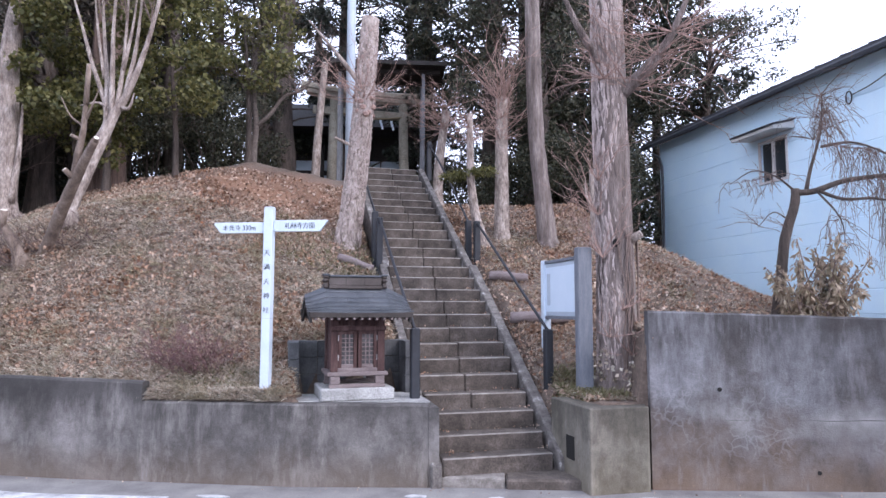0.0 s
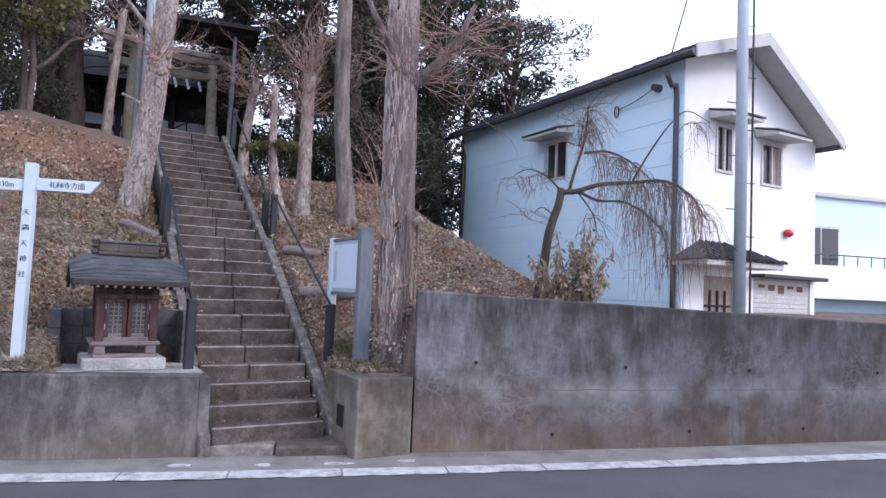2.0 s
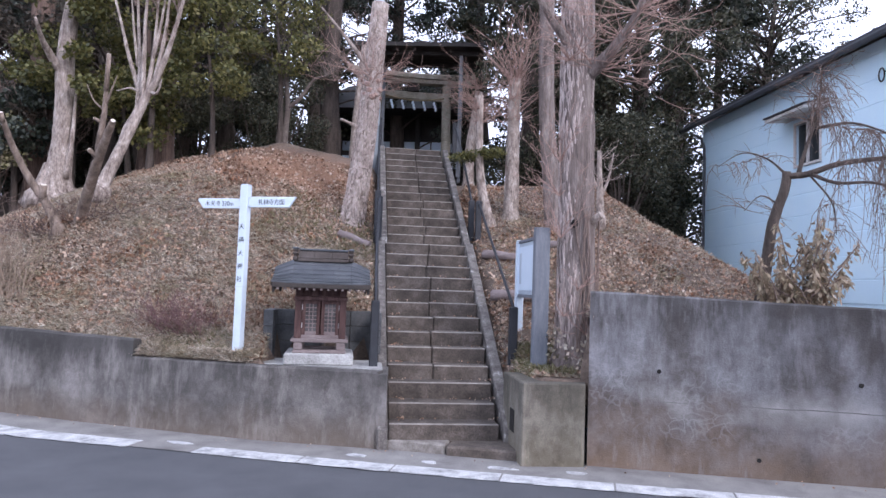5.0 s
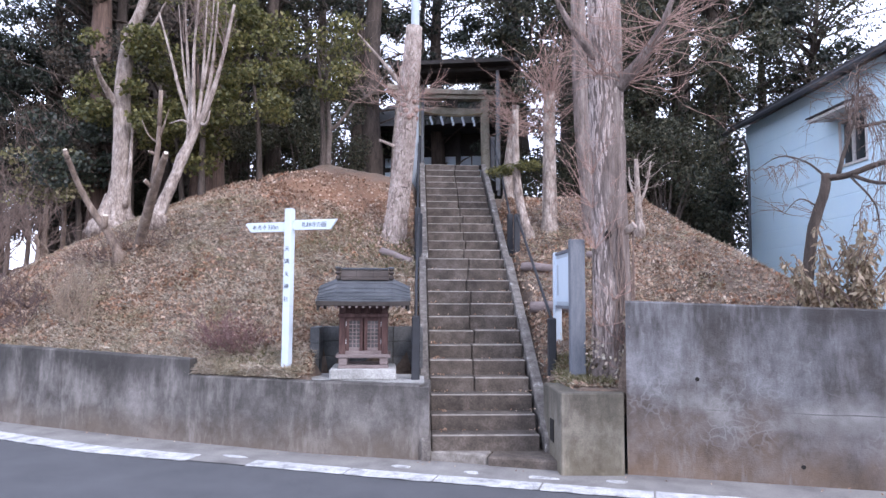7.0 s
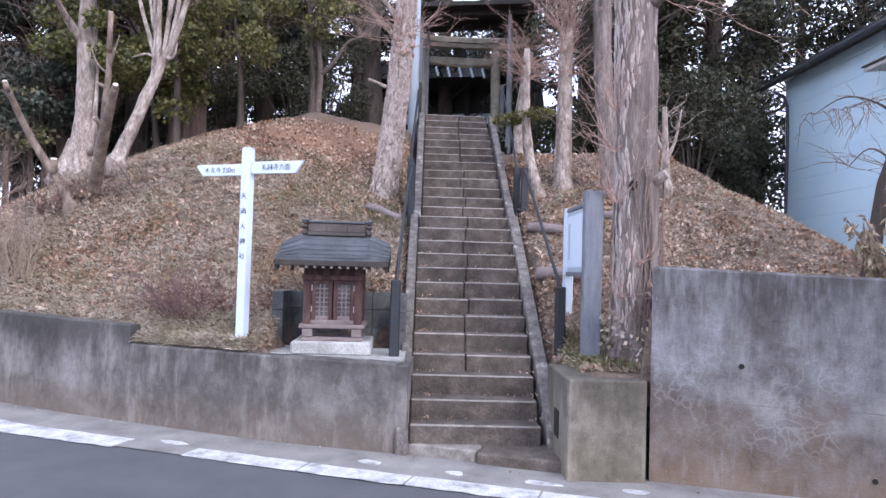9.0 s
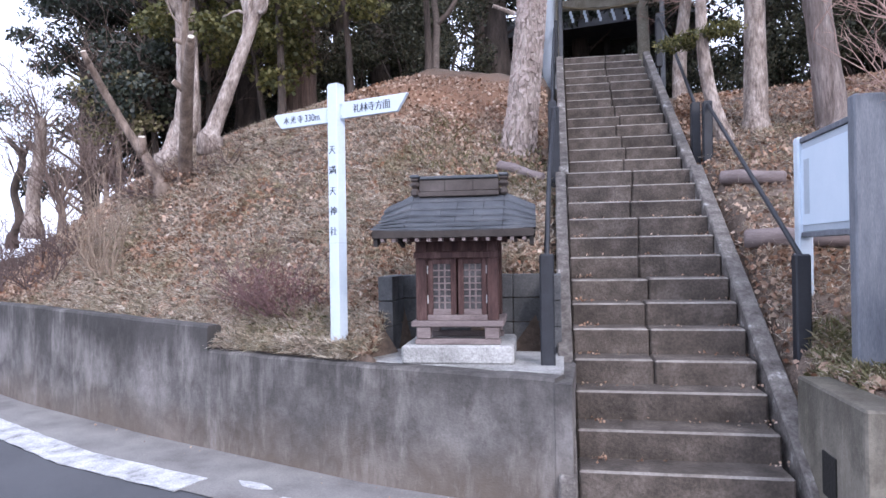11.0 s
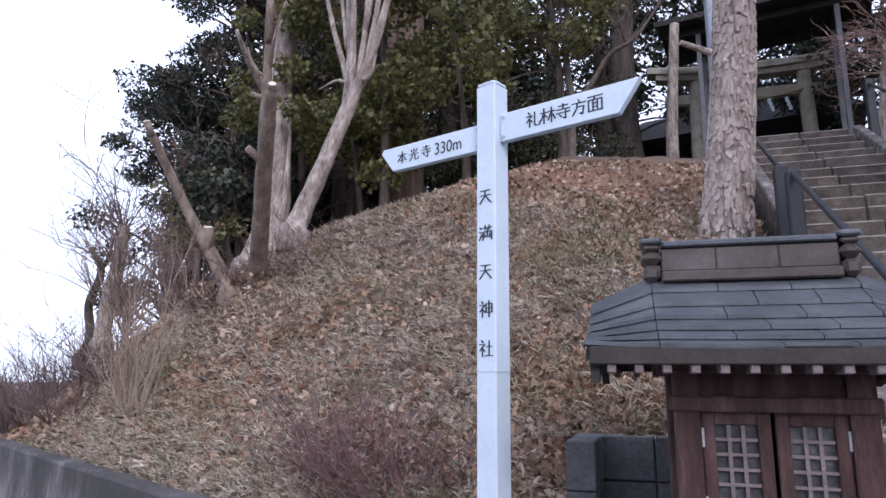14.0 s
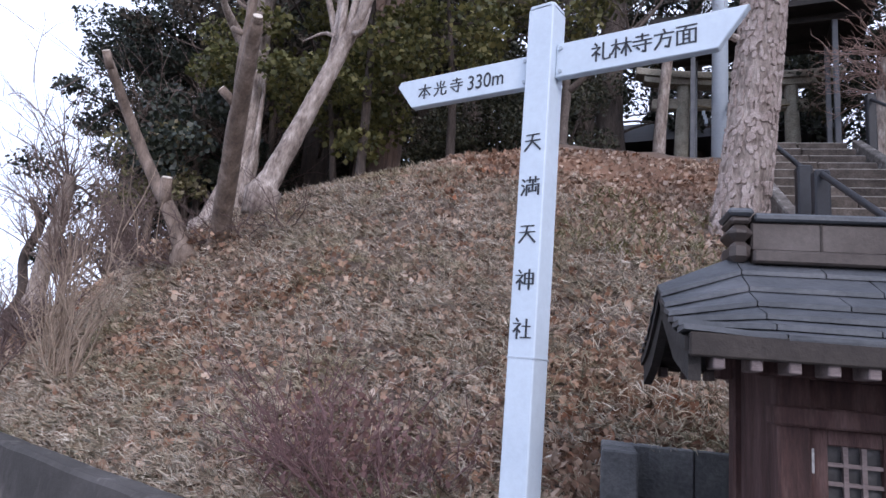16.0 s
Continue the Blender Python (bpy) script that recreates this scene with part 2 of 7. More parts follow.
ASPHALT = surface("asphalt", ((0.06, 0.062, 0.068), (0.085, 0.086, 0.094)), 1.5, 0.9, 0.4, 160, 0.3)
PAVING = surface("gutter_concrete", ((0.13, 0.12, 0.115), (0.2, 0.19, 0.18), (0.25, 0.24, 0.22)), 2.2, 0.92, 0.3, 70, 0.25)
PAINT = surface("road_paint", ((0.19, 0.19, 0.19), (0.36, 0.36, 0.36), (0.48, 0.48, 0.48), (0.54, 0.54, 0.54)), 6, 0.8, 0.3, 90, 0.4)
LEFT_WALL = stained_concrete("old_concrete", (0.21, 0.193, 0.18), (0.085, 0.078, 0.072), (0.13, 0.1, 0.075), 0.0, 0.95, 0.8)
LOW_WALL = stained_concrete("mossy_concrete", (0.2, 0.18, 0.145), (0.1, 0.09, 0.068), (0.13, 0.11, 0.075), 0.0, 0.85, 0.6)
BIG_WALL = stained_concrete("big_concrete", (0.18, 0.178, 0.185), (0.085, 0.076, 0.072), (0.15, 0.098, 0.06), 0.0, 1.75, 0.7, 0.72)
SLAB = surface("slab_concrete", ((0.19, 0.187, 0.175), (0.33, 0.325, 0.31), (0.46, 0.455, 0.44)), 4, 0.9, 0.3, 60, 0.35)
STEP = surface("step_stone", ((0.043, 0.034, 0.027), (0.082, 0.066, 0.054), (0.145, 0.119, 0.1)), 5, 0.92, 0.45, 50, 0.4, shades=0.14)
NOSE = surface("worn_nose", ((0.13, 0.112, 0.096), (0.28, 0.255, 0.228)), 9, 0.9, 0.35, 60, 0.25, shades=0.12)
EARTH = surface("earth", ((0.07, 0.05, 0.038), (0.13, 0.095, 0.072), (0.19, 0.145, 0.115)), 1.2, 0.95, 0.7, 22, 0.4, relief=0.05)
BANK_EARTH = surface("bank_earth", ((0.07, 0.05, 0.038), (0.13, 0.095, 0.072), (0.19, 0.145, 0.115)), 1.2, 0.95, 0.7, 22, 0.4, relief=0.05)


def orange_soil(m):
    """A worn patch of bare orange subsoil under the crest, with a ragged edge."""
    nodes, links = m.node_tree.nodes, m.node_tree.links
    bsdf = nodes["Principled BSDF"]
    old = bsdf.inputs["Base Color"].links[0].from_socket
    geo, mp, rag = nodes.new("ShaderNodeNewGeometry"), nodes.new("ShaderNodeMapping"), nodes.new("ShaderNodeTexNoise")
    mp.inputs["Location"].default_value, mp.inputs["Scale"].default_value = (1.9, -9.5, 0), (0.56, 0.81, 0)
    links.new(geo.outputs["Position"], mp.inputs[0])
    length, add, cut, mix = nodes.new("ShaderNodeVectorMath"), nodes.new("ShaderNodeMath"), nodes.new("ShaderNodeMapRange"), nodes.new("ShaderNodeMix")
    length.operation, mix.data_type = "LENGTH", "RGBA"
    links.new(mp.outputs[0], length.inputs[0])
    rag.inputs["Scale"].default_value, rag.inputs["Detail"].default_value = 2.5, 7
    links.new(geo.outputs["Position"], rag.inputs["Vector"])
    links.new(length.outputs["Value"], add.inputs[0])
    links.new(rag.outputs[0], add.inputs[1])
    cut.inputs["From Min"].default_value, cut.inputs["From Max"].default_value = 1.55, 0.95
    links.new(add.outputs[0], cut.inputs[0])
    links.new(cut.outputs[0], mix.inputs["Factor"])
    links.new(old, mix.inputs["A"])
    mix.inputs["B"].default_value = (0.225, 0.125, 0.075, 1)
    links.new(mix.outputs["Result"], bsdf.inputs["Base Color"])


orange_soil(BANK_EARTH)
# siding colour pushed bluer and brighter to carry the sky light on the flank
CLADDING = surface("skylit_blue_siding", ((0.65, 0.85, 0.98), (0.71, 0.89, 0.98)), 1.5, 0.6, 0.05, 60, 0.03)
GABLE = surface("white_siding", ((0.82, 0.82, 0.82), (0.86, 0.86, 0.86)), 1.5, 0.6, 0.05, 60, 0.03)
ROOF_DARK = surface("dark_roof", ((0.03, 0.03, 0.035), (0.06, 0.06, 0.065)), 4, 0.6, 0.2, 60, 0.2)
TRIM_DARK = surface("dark_trim", ((0.05, 0.055, 0.065), (0.075, 0.08, 0.09)), 5, 0.5, 0.1, 60, 0.1)
SOFFIT = surface("soffit", ((0.5, 0.49, 0.47), (0.6, 0.59, 0.57)), 4, 0.8, 0.1, 60, 0.1)
SHRINE_WOOD = surface("weathered_red_wood", ((0.03, 0.0125, 0.011), (0.064, 0.03, 0.026), (0.118, 0.07, 0.063)), 5, 0.8, 0.35, 45, 0.35, stretch=(4, 4, 0.7))
SHRINE_GREY = surface("grey_wood", ((0.13, 0.1, 0.096), (0.24, 0.195, 0.185)), 6, 0.85, 0.3, 45, 0.25, stretch=(0.8, 4, 4))
COPPER = surface("dark_sheet_metal", ((0.045, 0.05, 0.058), (0.075, 0.082, 0.092), (0.115, 0.12, 0.13)), 5, 0.48, 0.12, 70, 0.2, metal=0.25, shades=0.05)
RIDGE = surface("brown_sheet_metal", ((0.038, 0.028, 0.024), (0.068, 0.054, 0.047), (0.1, 0.083, 0.075)), 6, 0.55, 0.1, 60, 0.2, metal=0.15)
PLATE = surface("bark_plate", ((0.25, 0.195, 0.175), (0.42, 0.345, 0.315), (0.56, 0.48, 0.445)), 14, 0.95, 0.6, 60, 0.3, stretch=(1, 1, 0.3))
FLAKE = surface("bark_flake", ((0.24, 0.18, 0.155), (0.4, 0.325, 0.29), (0.54, 0.46, 0.42)), 7, 0.95, 0.5, 70, 0.3)
FASCIA = surface("brown_fascia", ((0.025, 0.019, 0.016), (0.05, 0.04, 0.034)), 6, 0.8, 0.2, 50, 0.25)
WHITE = surface("white_paint", ((0.51, 0.59, 0.67), (0.61, 0.69, 0.76)), 3, 0.5, 0.06, 50, 0.05)
INK = surface("ink", ((0.02, 0.025, 0.035), (0.03, 0.035, 0.045)), 5, 0.6, 0)
BLACK = surface("black_rail", ((0.012, 0.013, 0.017), (0.022, 0.024, 0.03)), 7, 0.55, 0.15, 70, 0.2)
BLOCK = surface("dark_block", ((0.05, 0.052, 0.055), (0.09, 0.092, 0.095), (0.14, 0.14, 0.14)), 4, 0.92, 0.4, 60, 0.3, shades=0.15)
BARK = surface("bark", ((0.095, 0.072, 0.062), (0.21, 0.168, 0.15), (0.35, 0.295, 0.265)), 9, 0.95, 0.9, 60, 0.35, stretch=(1, 1, 0.16), relief=0.05)
PALE_BARK = surface("pale_bark", ((0.11, 0.08, 0.066), (0.25, 0.2, 0.17), (0.36, 0.3, 0.26), (0.5, 0.43, 0.385)), 11, 0.92, 0.8, 45, 0.45, stretch=(1, 1, 0.4), relief=0.025)
DARK_BARK = surface("dark_bark", ((0.035, 0.027, 0.023), (0.075, 0.058, 0.048), (0.11, 0.085, 0.07)), 9, 0.95, 0.8, 50, 0.35, stretch=(1, 1, 0.18), relief=0.04)
BROWN_BARK = surface("brown_bark", ((0.1, 0.074, 0.057), (0.2, 0.15, 0.118), (0.31, 0.245, 0.2)), 8, 0.93, 0.6, 50, 0.35, stretch=(1, 1, 0.35), relief=0.025)
TWIG_BARK = surface("grey_twig_bark", ((0.09, 0.07, 0.06), (0.17, 0.14, 0.12)), 12, 0.9, 0.4)
TWIG = surface("twig", ((0.12, 0.085, 0.07), (0.21, 0.155, 0.13)), 14, 0.9, 0.2)
PINK_TWIG = surface("reddish_twig", ((0.24, 0.145, 0.115), (0.44, 0.31, 0.26)), 14, 0.9, 0.2)
DRY = leafy("dry_leaves", ((0.13, 0.08, 0.055), (0.26, 0.165, 0.115), (0.39, 0.27, 0.195), (0.5, 0.375, 0.28), (0.58, 0.465, 0.365), (0.32, 0.17, 0.105), (0.66, 0.565, 0.47)), 0.9, 0.1, ((0.9, (0.47, 0.65), (0.66, 0.57, 0.5)), (2.3, (0.52, 0.7), (0.95, 0.68, 0.52)), (5.0, (0.5, 0.65), (0.6, 0.57, 0.54))))
STRAW = leafy("straw", ((0.27, 0.205, 0.15), (0.52, 0.42, 0.325), (0.64, 0.545, 0.44), (0.15, 0.135, 0.085), (0.76, 0.7, 0.6), (0.13, 0.09, 0.066)), 0.9, 0.15, ((1.1, (0.47, 0.65), (0.74, 0.74, 0.58)), (4.0, (0.52, 0.68), (0.62, 0.57, 0.52))))
GREEN = leafy("dark_leaves", ((0.01, 0.016, 0.012), (0.02, 0.029, 0.02), (0.036, 0.046, 0.03), (0.07, 0.08, 0.055)), 0.5, 0.15)
CEDAR = leafy("cedar_leaves", ((0.015, 0.019, 0.012), (0.032, 0.037, 0.021), (0.06, 0.062, 0.033), (0.1, 0.088, 0.052)), 0.65, 0.15)
OLIVE = leafy("olive_leaves", ((0.045, 0.05, 0.016), (0.095, 0.098, 0.031), (0.15, 0.145, 0.045), (0.25, 0.22, 0.08)), 0.55, 0.35)
BROWN_LEAF = leafy("brownish_cedar", ((0.02, 0.018, 0.014), (0.045, 0.038, 0.028), (0.085, 0.068, 0.05), (0.13, 0.1, 0.075)), 0.75, 0.15)
TORII = surface("torii_stone", ((0.22, 0.2, 0.155), (0.33, 0.3, 0.24), (0.4, 0.37, 0.3)), 5, 0.9, 0.3)
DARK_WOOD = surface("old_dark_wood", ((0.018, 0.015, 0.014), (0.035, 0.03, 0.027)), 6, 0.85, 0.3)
STEEL = surface("grey_blue_steel", ((0.36, 0.42, 0.48), (0.45, 0.5, 0.55)), 3, 0.55, 0.08, 50, 0.08)
PAPER = surface("notice_paper", ((0.55, 0.64, 0.72), (0.6, 0.68, 0.76)), 3, 0.6, 0, 40, 0.02)
BOARD_WOOD = surface("grey_board_wood", ((0.11, 0.12, 0.14), (0.18, 0.19, 0.21)), 6, 0.85, 0.25, 50, 0.25, stretch=(4, 4, 0.6))
CREAM = surface("cream_door", ((0.3, 0.24, 0.19), (0.38, 0.31, 0.25)), 4, 0.6, 0.05)
SHUTTER = surface("shutter", ((0.55, 0.52, 0.5), (0.62, 0.6, 0.58)), 3, 0.5, 0.05)
RUST = surface("rust", ((0.16, 0.07, 0.045), (0.3, 0.17, 0.12)), 12, 0.9, 0.2)
RED_BARK = surface("red_brown_bark", ((0.06, 0.038, 0.028), (0.13, 0.085, 0.066), (0.2, 0.14, 0.11)), 12, 0.95, 0.7, 50, 0.35, stretch=(1, 1, 0.1), relief=0.03)
SAWN = surface("sawn_wood", ((0.5, 0.43, 0.35), (0.62, 0.56, 0.48)), 9, 0.85, 0.2)
# near-black colour standing for the shade inside holes that are not cut
HOLE_SHADE = surface("hollow_shade", ((0.008, 0.007, 0.006), (0.014, 0.012, 0.01)), 6, 0.95, 0.2)
RED = surface("red_lamp", ((0.5, 0.02, 0.03), (0.55, 0.03, 0.04)), 4, 0.35, 0)
GRASS_M = leafy("grass", ((0.1, 0.1, 0.04), (0.17, 0.16, 0.07), (0.25, 0.22, 0.12), (0.33, 0.29, 0.19)), 0.7, 0.2)
STEEL_DARK = surface("dark_steel", ((0.04, 0.045, 0.05), (0.06, 0.065, 0.07)), 5, 0.5, 0.05)


def glass_material():
    m = bpy.data.materials.new("window_glass")
    m.use_nodes = True
    b = m.node_tree.nodes["Principled BSDF"]
    b.inputs["Base Color"].default_value = (0.03, 0.035, 0.04, 1)
    b.inputs["Roughness"].default_value, b.inputs["Specular IOR Level"].default_value = 0.08, 0.6
    return m


GLASS = glass_material()


# ---- building helpers ----
def mesh_of(bm, name, material):
    me = bpy.data.meshes.new(name)
    bm.to_mesh(me)
    bm.free()
    me.materials.append(material)
    return me


def part(name, bm, material, parent=None, label="", smooth_faces=False):
    ob = new(name, mesh_of(bm, name, material))
    if smooth_faces:
        ob.data.polygons.foreach_set("use_smooth", [True] * len(ob.data.polygons))
    if parent:
        ob.parent = parent
    if label:
        ob["label"] = label
    return ob


def thing(name, m, label, category, group="", kind=""):
    ob = new(name)
    ob.matrix_world = m
    return tagged(ob, label, category, group, kind)


def box(bm, x0, x1, y0, y1, z0, z1, m=None, bevel=0.0):
    """A block between the given bounds, its edges bevelled, turned by m."""
    r = bmesh.ops.create_cube(bm, size=1)["verts"]
    bmesh.ops.scale(bm, vec=(x1 - x0, y1 - y0, z1 - z0), verts=r)
    bmesh.ops.translate(bm, vec=((x0 + x1) / 2, (y0 + y1) / 2, (z0 + z1) / 2), verts=r)
    if bevel:
        edges = list({e for v in r for e in v.link_edges})
        out = bmesh.ops.bevel(bm, geom=edges, offset=bevel, segments=1, affect="EDGES")
        r = list({v for f in out["faces"] for v in f.verts} | {v for v in r if v.is_valid})
    if m is not None:
        bmesh.ops.transform(bm, matrix=m, verts=r)
    return bm


def block(*bounds, m=None, bevel=0.008):
    return box(bmesh.new(), *bounds, m=m, bevel=bevel)


def tube(bm, points, radii, sides=8, wobble=0.0, rng=None):
    """A tapered tube along points, with closed ends."""
    pts = [Vector(p) for p in points]
    rings, side = [], None
    for k, p in enumerate(pts):
        ahead = (pts[min(k + 1, len(pts) - 1)] - pts[max(k - 1, 0)]).normalized()
        if side is None:
            side = ahead.orthogonal().normalized()
        side = (side - ahead * side.dot(ahead)).normalized()
        up = ahead.cross(side)
        ring = []
        for j in range(sides):
            a = 2 * math.pi * j / sides
            r = radii[k] * (1 + (rng.uniform(-wobble, wobble) if rng else 0))
            ring.append(bm.verts.new(p + (side * math.cos(a) + up * math.sin(a)) * r))
        rings.append(ring)
    for a, b in zip(rings, rings[1:]):
        for j in range(sides):
            bm.faces.new((a[j], a[(j + 1) % sides], b[(j + 1) % sides], b[j]))
    bm.faces.new(rings[0][::-1])
    bm.faces.new(rings[-1])
    return bm


def prism(bm, outline, z0, z1):
    """An upright prism over a convex or simple outline of (x, y)."""
    low = [bm.verts.new((x, y, z0)) for x, y in outline]
    top = [bm.verts.new((x, y, z1)) for x, y in outline]
    bm.faces.new(low[::-1])
    bm.faces.new(top)
    n = len(outline)
    for k in range(n):
        bm.faces.new((low[k], low[(k + 1) % n], top[(k + 1) % n], top[k]))
    return bm


def through_points(points, steps):
    """Points evenly spread along a smooth line through the given ones."""
    p = [Vector(q) for q in points]
    p = [2 * p[0] - p[1], *p, 2 * p[-1] - p[-2]]
    out = []
    for k in range(1, len(p) - 2):
        for s in range(steps):
            t = s / steps
            a, b, c, d = p[k - 1:k + 3]
            out.append(0.5 * (2 * b + (c - a) * t + (2 * a - 5 * b + 4 * c - d) * t * t + (3 * b - a - 3 * c + d) * t ** 3))
    out.append(p[-2])
    return out


def leaves(name, material, spots, sizes, seed, parent=None, droop=0.0, narrow=0.45):
    """Many small leaves, each a bent quad, at the spots given as an array."""
    rng = np.random.default_rng(seed)
    n = len(spots)
    s = rng.uniform(sizes[0], sizes[1], n)[:, None]
    a = rng.normal(size=(n, 3))
    a[:, 2] -= droop
    a /= np.linalg.norm(a, axis=1)[:, None]
    b = np.cross(a, rng.normal(size=(n, 3)))
    b /= np.linalg.norm(b, axis=1)[:, None]
    c = np.cross(a, b)
    tip, side = a * s, b * s * narrow
    v = np.stack([spots, spots + tip * 0.5 + side + c * s * 0.12, spots + tip, spots + tip * 0.5 - side + c * s * 0.12], 1).reshape(-1, 3)
    me = bpy.data.meshes.new(name)
    me.vertices.add(4 * n)
    me.vertices.foreach_set("co", v.ravel())
    me.loops.add(4 * n)
    me.loops.foreach_set("vertex_index", np.arange(4 * n))
    me.polygons.add(n)
    me.polygons.foreach_set("loop_start", np.arange(0, 4 * n, 4))
    me.update(calc_edges=True)
    me.materials.append(material)
    ob = new(name, me)
    if parent:
        ob.parent = parent
    return ob


def cloud(centres, radii, counts, seed, hollow=0.35):
    """Spots scattered in ellipsoid clumps, denser towards their skins."""
    rng = np.random.default_rng(seed)
    out = []
    for c, r, n in zip(centres, radii, counts):
        d = rng.normal(size=(n, 3))
        d /= np.linalg.norm(d, axis=1)[:, None]
        out.append(np.array(c) + d * np.array(r) * (hollow + (1 - hollow) * rng.random((n, 1)) ** 0.6))
    return np.concatenate(out)


def smooth(a, b, x):
    f = min(1.0, max(0.0, (x - a) / (b - a)))
    return f * f * (3 - 2 * f)


def lerp(stops, x):
    """Piecewise straight line through (x, value) stops."""
    if x <= stops[0][0]:
        return stops[0][1]
    for (a, u), (b, v) in zip(stops, stops[1:]):
        if x <= b:
            return u + (v - u) * (x - a) / (b - a)
    return stops[-1][1]


def soft_min(a, b, k=0.35):
    h = max(0.0, min(1.0, 0.5 + 0.5 * (b - a) / k))
    return b + (a - b) * h - k * h * (1 - h)


def wall_line(x):
    """The y of the retaining walls' road face."""
    return lerp(((-16, 9.6), (-12, 8.5), (-9, 7.95), (-6.5, 7.55), (-4, 7.33), (-1.5, 7.24), (0, 7.36), (2, 7.46), (4.8, 7.63), (6.6, 7.8), (12, 8.35), (30, 10.5)), x)


def stair_x(y):
    """The x of the stairs' middle line."""
    return 0.5 - 0.335 * (y - 7.85)


def hill(x, y):
    """The height of the earth behind the walls."""
    d = y - wall_line(x) - 0.2
    left = lerp(((-24, 0.1), (-16, 0.15), (-12, 0.45), (-9, 0.85), (-6, 0.98), (0, 0.86)), x) + lerp(((-14, 0.6), (-10, 0.85), (-7, 1.1), (-5.7, 1.12), (-4, 0.9), (-2.6, 0.68), (-1, 0.5)), x) * max(0, d)
    crest = lerp(((-24, 0.6), (-16, 1.9), (-11, 3.0), (-9.3, 3.6), (-7.5, 4.2), (-6.5, 4.45), (-5.6, 4.57), (-4.4, 4.72), (-3.5, 4.54), (-2.6, 4.34), (-1, 4.45)), x)
    left = soft_min(left, crest - 0.42 * max(0.0, 13 - y) + 0.03 * max(0.0, y - 13), 0.4)
    right = lerp(((0, 0.84), (0.85, 0.88), (3.2, 2.4), (4.7, 3.05), (6.7, 3.98), (8, 4.2), (60, 5.2)), d)
    cap = lerp(((1.9, 4.6), (2.4, 3.75), (3.1, 3.1), (3.8, 2.5), (4.4, 2.05), (5.2, 1.68), (6, 1.62), (40, 1.5)), x)
    right = soft_min(right, cap, 0.3)
    if x > 2.1:
        right = max(right, 1.6)
    f = smooth(-0.75, 0.75, x - stair_x(y))
    return left + (right - left) * f

# ---- ground, road, walls, earth bank ----
STAIR = pose(-0.076, 7.635, 0, 0, 0, 20)  # x across to the right, y up the flight, from the third nose's left end
RISER, TREAD, WIDE = 0.182, 0.264, 1.26


def nose_z(i):
    return 0.47 + (i - 3) * RISER


def sheet(name, xs, ys, height, material, smooth_faces=True):
    bm = bmesh.new()
    grid = [[bm.verts.new((x, y, height(x, y))) for x in xs] for y in ys]
    for a, b in zip(grid, grid[1:]):
        for k in range(len(xs) - 1):
            bm.faces.new((a[k], a[k + 1], b[k + 1], b[k]))
    return part(name, bm, material, None, "", smooth_faces)


def spaced(a, b, step):
    n = max(1, round((b - a) / step))
    return [a + (b - a) * k / n for k in range(n + 1)]


ground = sheet("ground", [-900, -60, 60, 900], [-900, -60, 60, 900], lambda x, y: -0.06, EARTH, False)
tagged(ground, "bare earth ground reaching the horizon", "ground", kind="structure")

def line_y(x):
    return lerp(((-16, 8.7), (-12, 7.85), (-9, 7.28), (-6, 6.89), (-4, 6.62), (-2, 6.65), (0, 6.68), (2.3, 6.78), (4.6, 6.93), (7, 7.13), (14, 7.8), (30, 9.6)), x)


road = sheet("road", spaced(-40, 40, 1.0), spaced(-5.0, 9.5, 0.5), lambda x, y: -0.012 + 0.004 * noise.noise((x * 0.7, y * 0.7, 0)), ASPHALT)
tagged(road, "grey asphalt village road with a worn surface", "road", kind="structure")

bm = bmesh.new()
xs = spaced(-24, 30, 0.25)
row = [(bm.verts.new((x, wall_line(x) + 0.06, 0.0)), bm.verts.new((x, line_y(x) - 0.1, -0.002))) for x in xs]
for a, b in zip(row, row[1:]):
    bm.faces.new((a[1], b[1], b[0], a[0]))
tagged(part("pavement", bm, PAVING), "patched grey concrete strip along the wall", "pavement", kind="structure")


def painted_line(a, b, w, name):
    """One stretch of worn edge line; the paint is 3 mm thick."""
    bm = bmesh.new()
    rng = random.Random(int(a * 10))
    rows = []
    for x in spaced(a, b, 0.12):
        y = line_y(x)
        wide = w * (1.25 if x < -2.5 else 1.0)
        rows.append([bm.verts.new((x, y + e * wide / 2 + rng.uniform(-0.008, 0.008), z)) for e, z in ((-1, -0.004), (-1, 0.006), (1, 0.006), (1, -0.004))])
    for p, q in zip(rows, rows[1:]):
        for k in range(3):
            bm.faces.new((p[k], q[k], q[k + 1], p[k + 1]))
    bm.faces.new(rows[0])
    bm.faces.new(rows[-1][::-1])
    return tagged(part(name, bm, PAINT), "worn white edge line on the asphalt", "road marking", "road markings", "structure")


for a, b in ((-15, -8.2), (-8.18, -5.1), (-5.08, -2.62), (-1.86, -0.72), (-0.7, 0.24), (0.26, 1.3), (1.32, 2.35), (2.37, 3.4), (3.42, 4.9), (4.92, 6.6), (6.62, 9.5), (9.52, 16)):
    painted_line(a, b, 0.23, "road_line")
for x, y, w in ((-2.2, 6.84, 0.28), (-0.25, 7.02, 0.22), (0.55, 7.02, 0.16), (1.25, 7.05, 0.3), (2.0, 7.14, 0.24)):
    bm = bmesh.new()
    rng = random.Random(int(x * 100))
    prism(bm, [(x + w * math.cos(a) * rng.uniform(0.5, 1) * 0.7, y + 0.06 * math.sin(a) * rng.uniform(0.6, 1)) for a in (k * 0.7 for k in range(9))], -0.004, 0.006)
    tagged(part("paint_remnant", bm, PAINT), "worn remnant of white paint on the concrete", "road marking", "paint remnants", "structure")


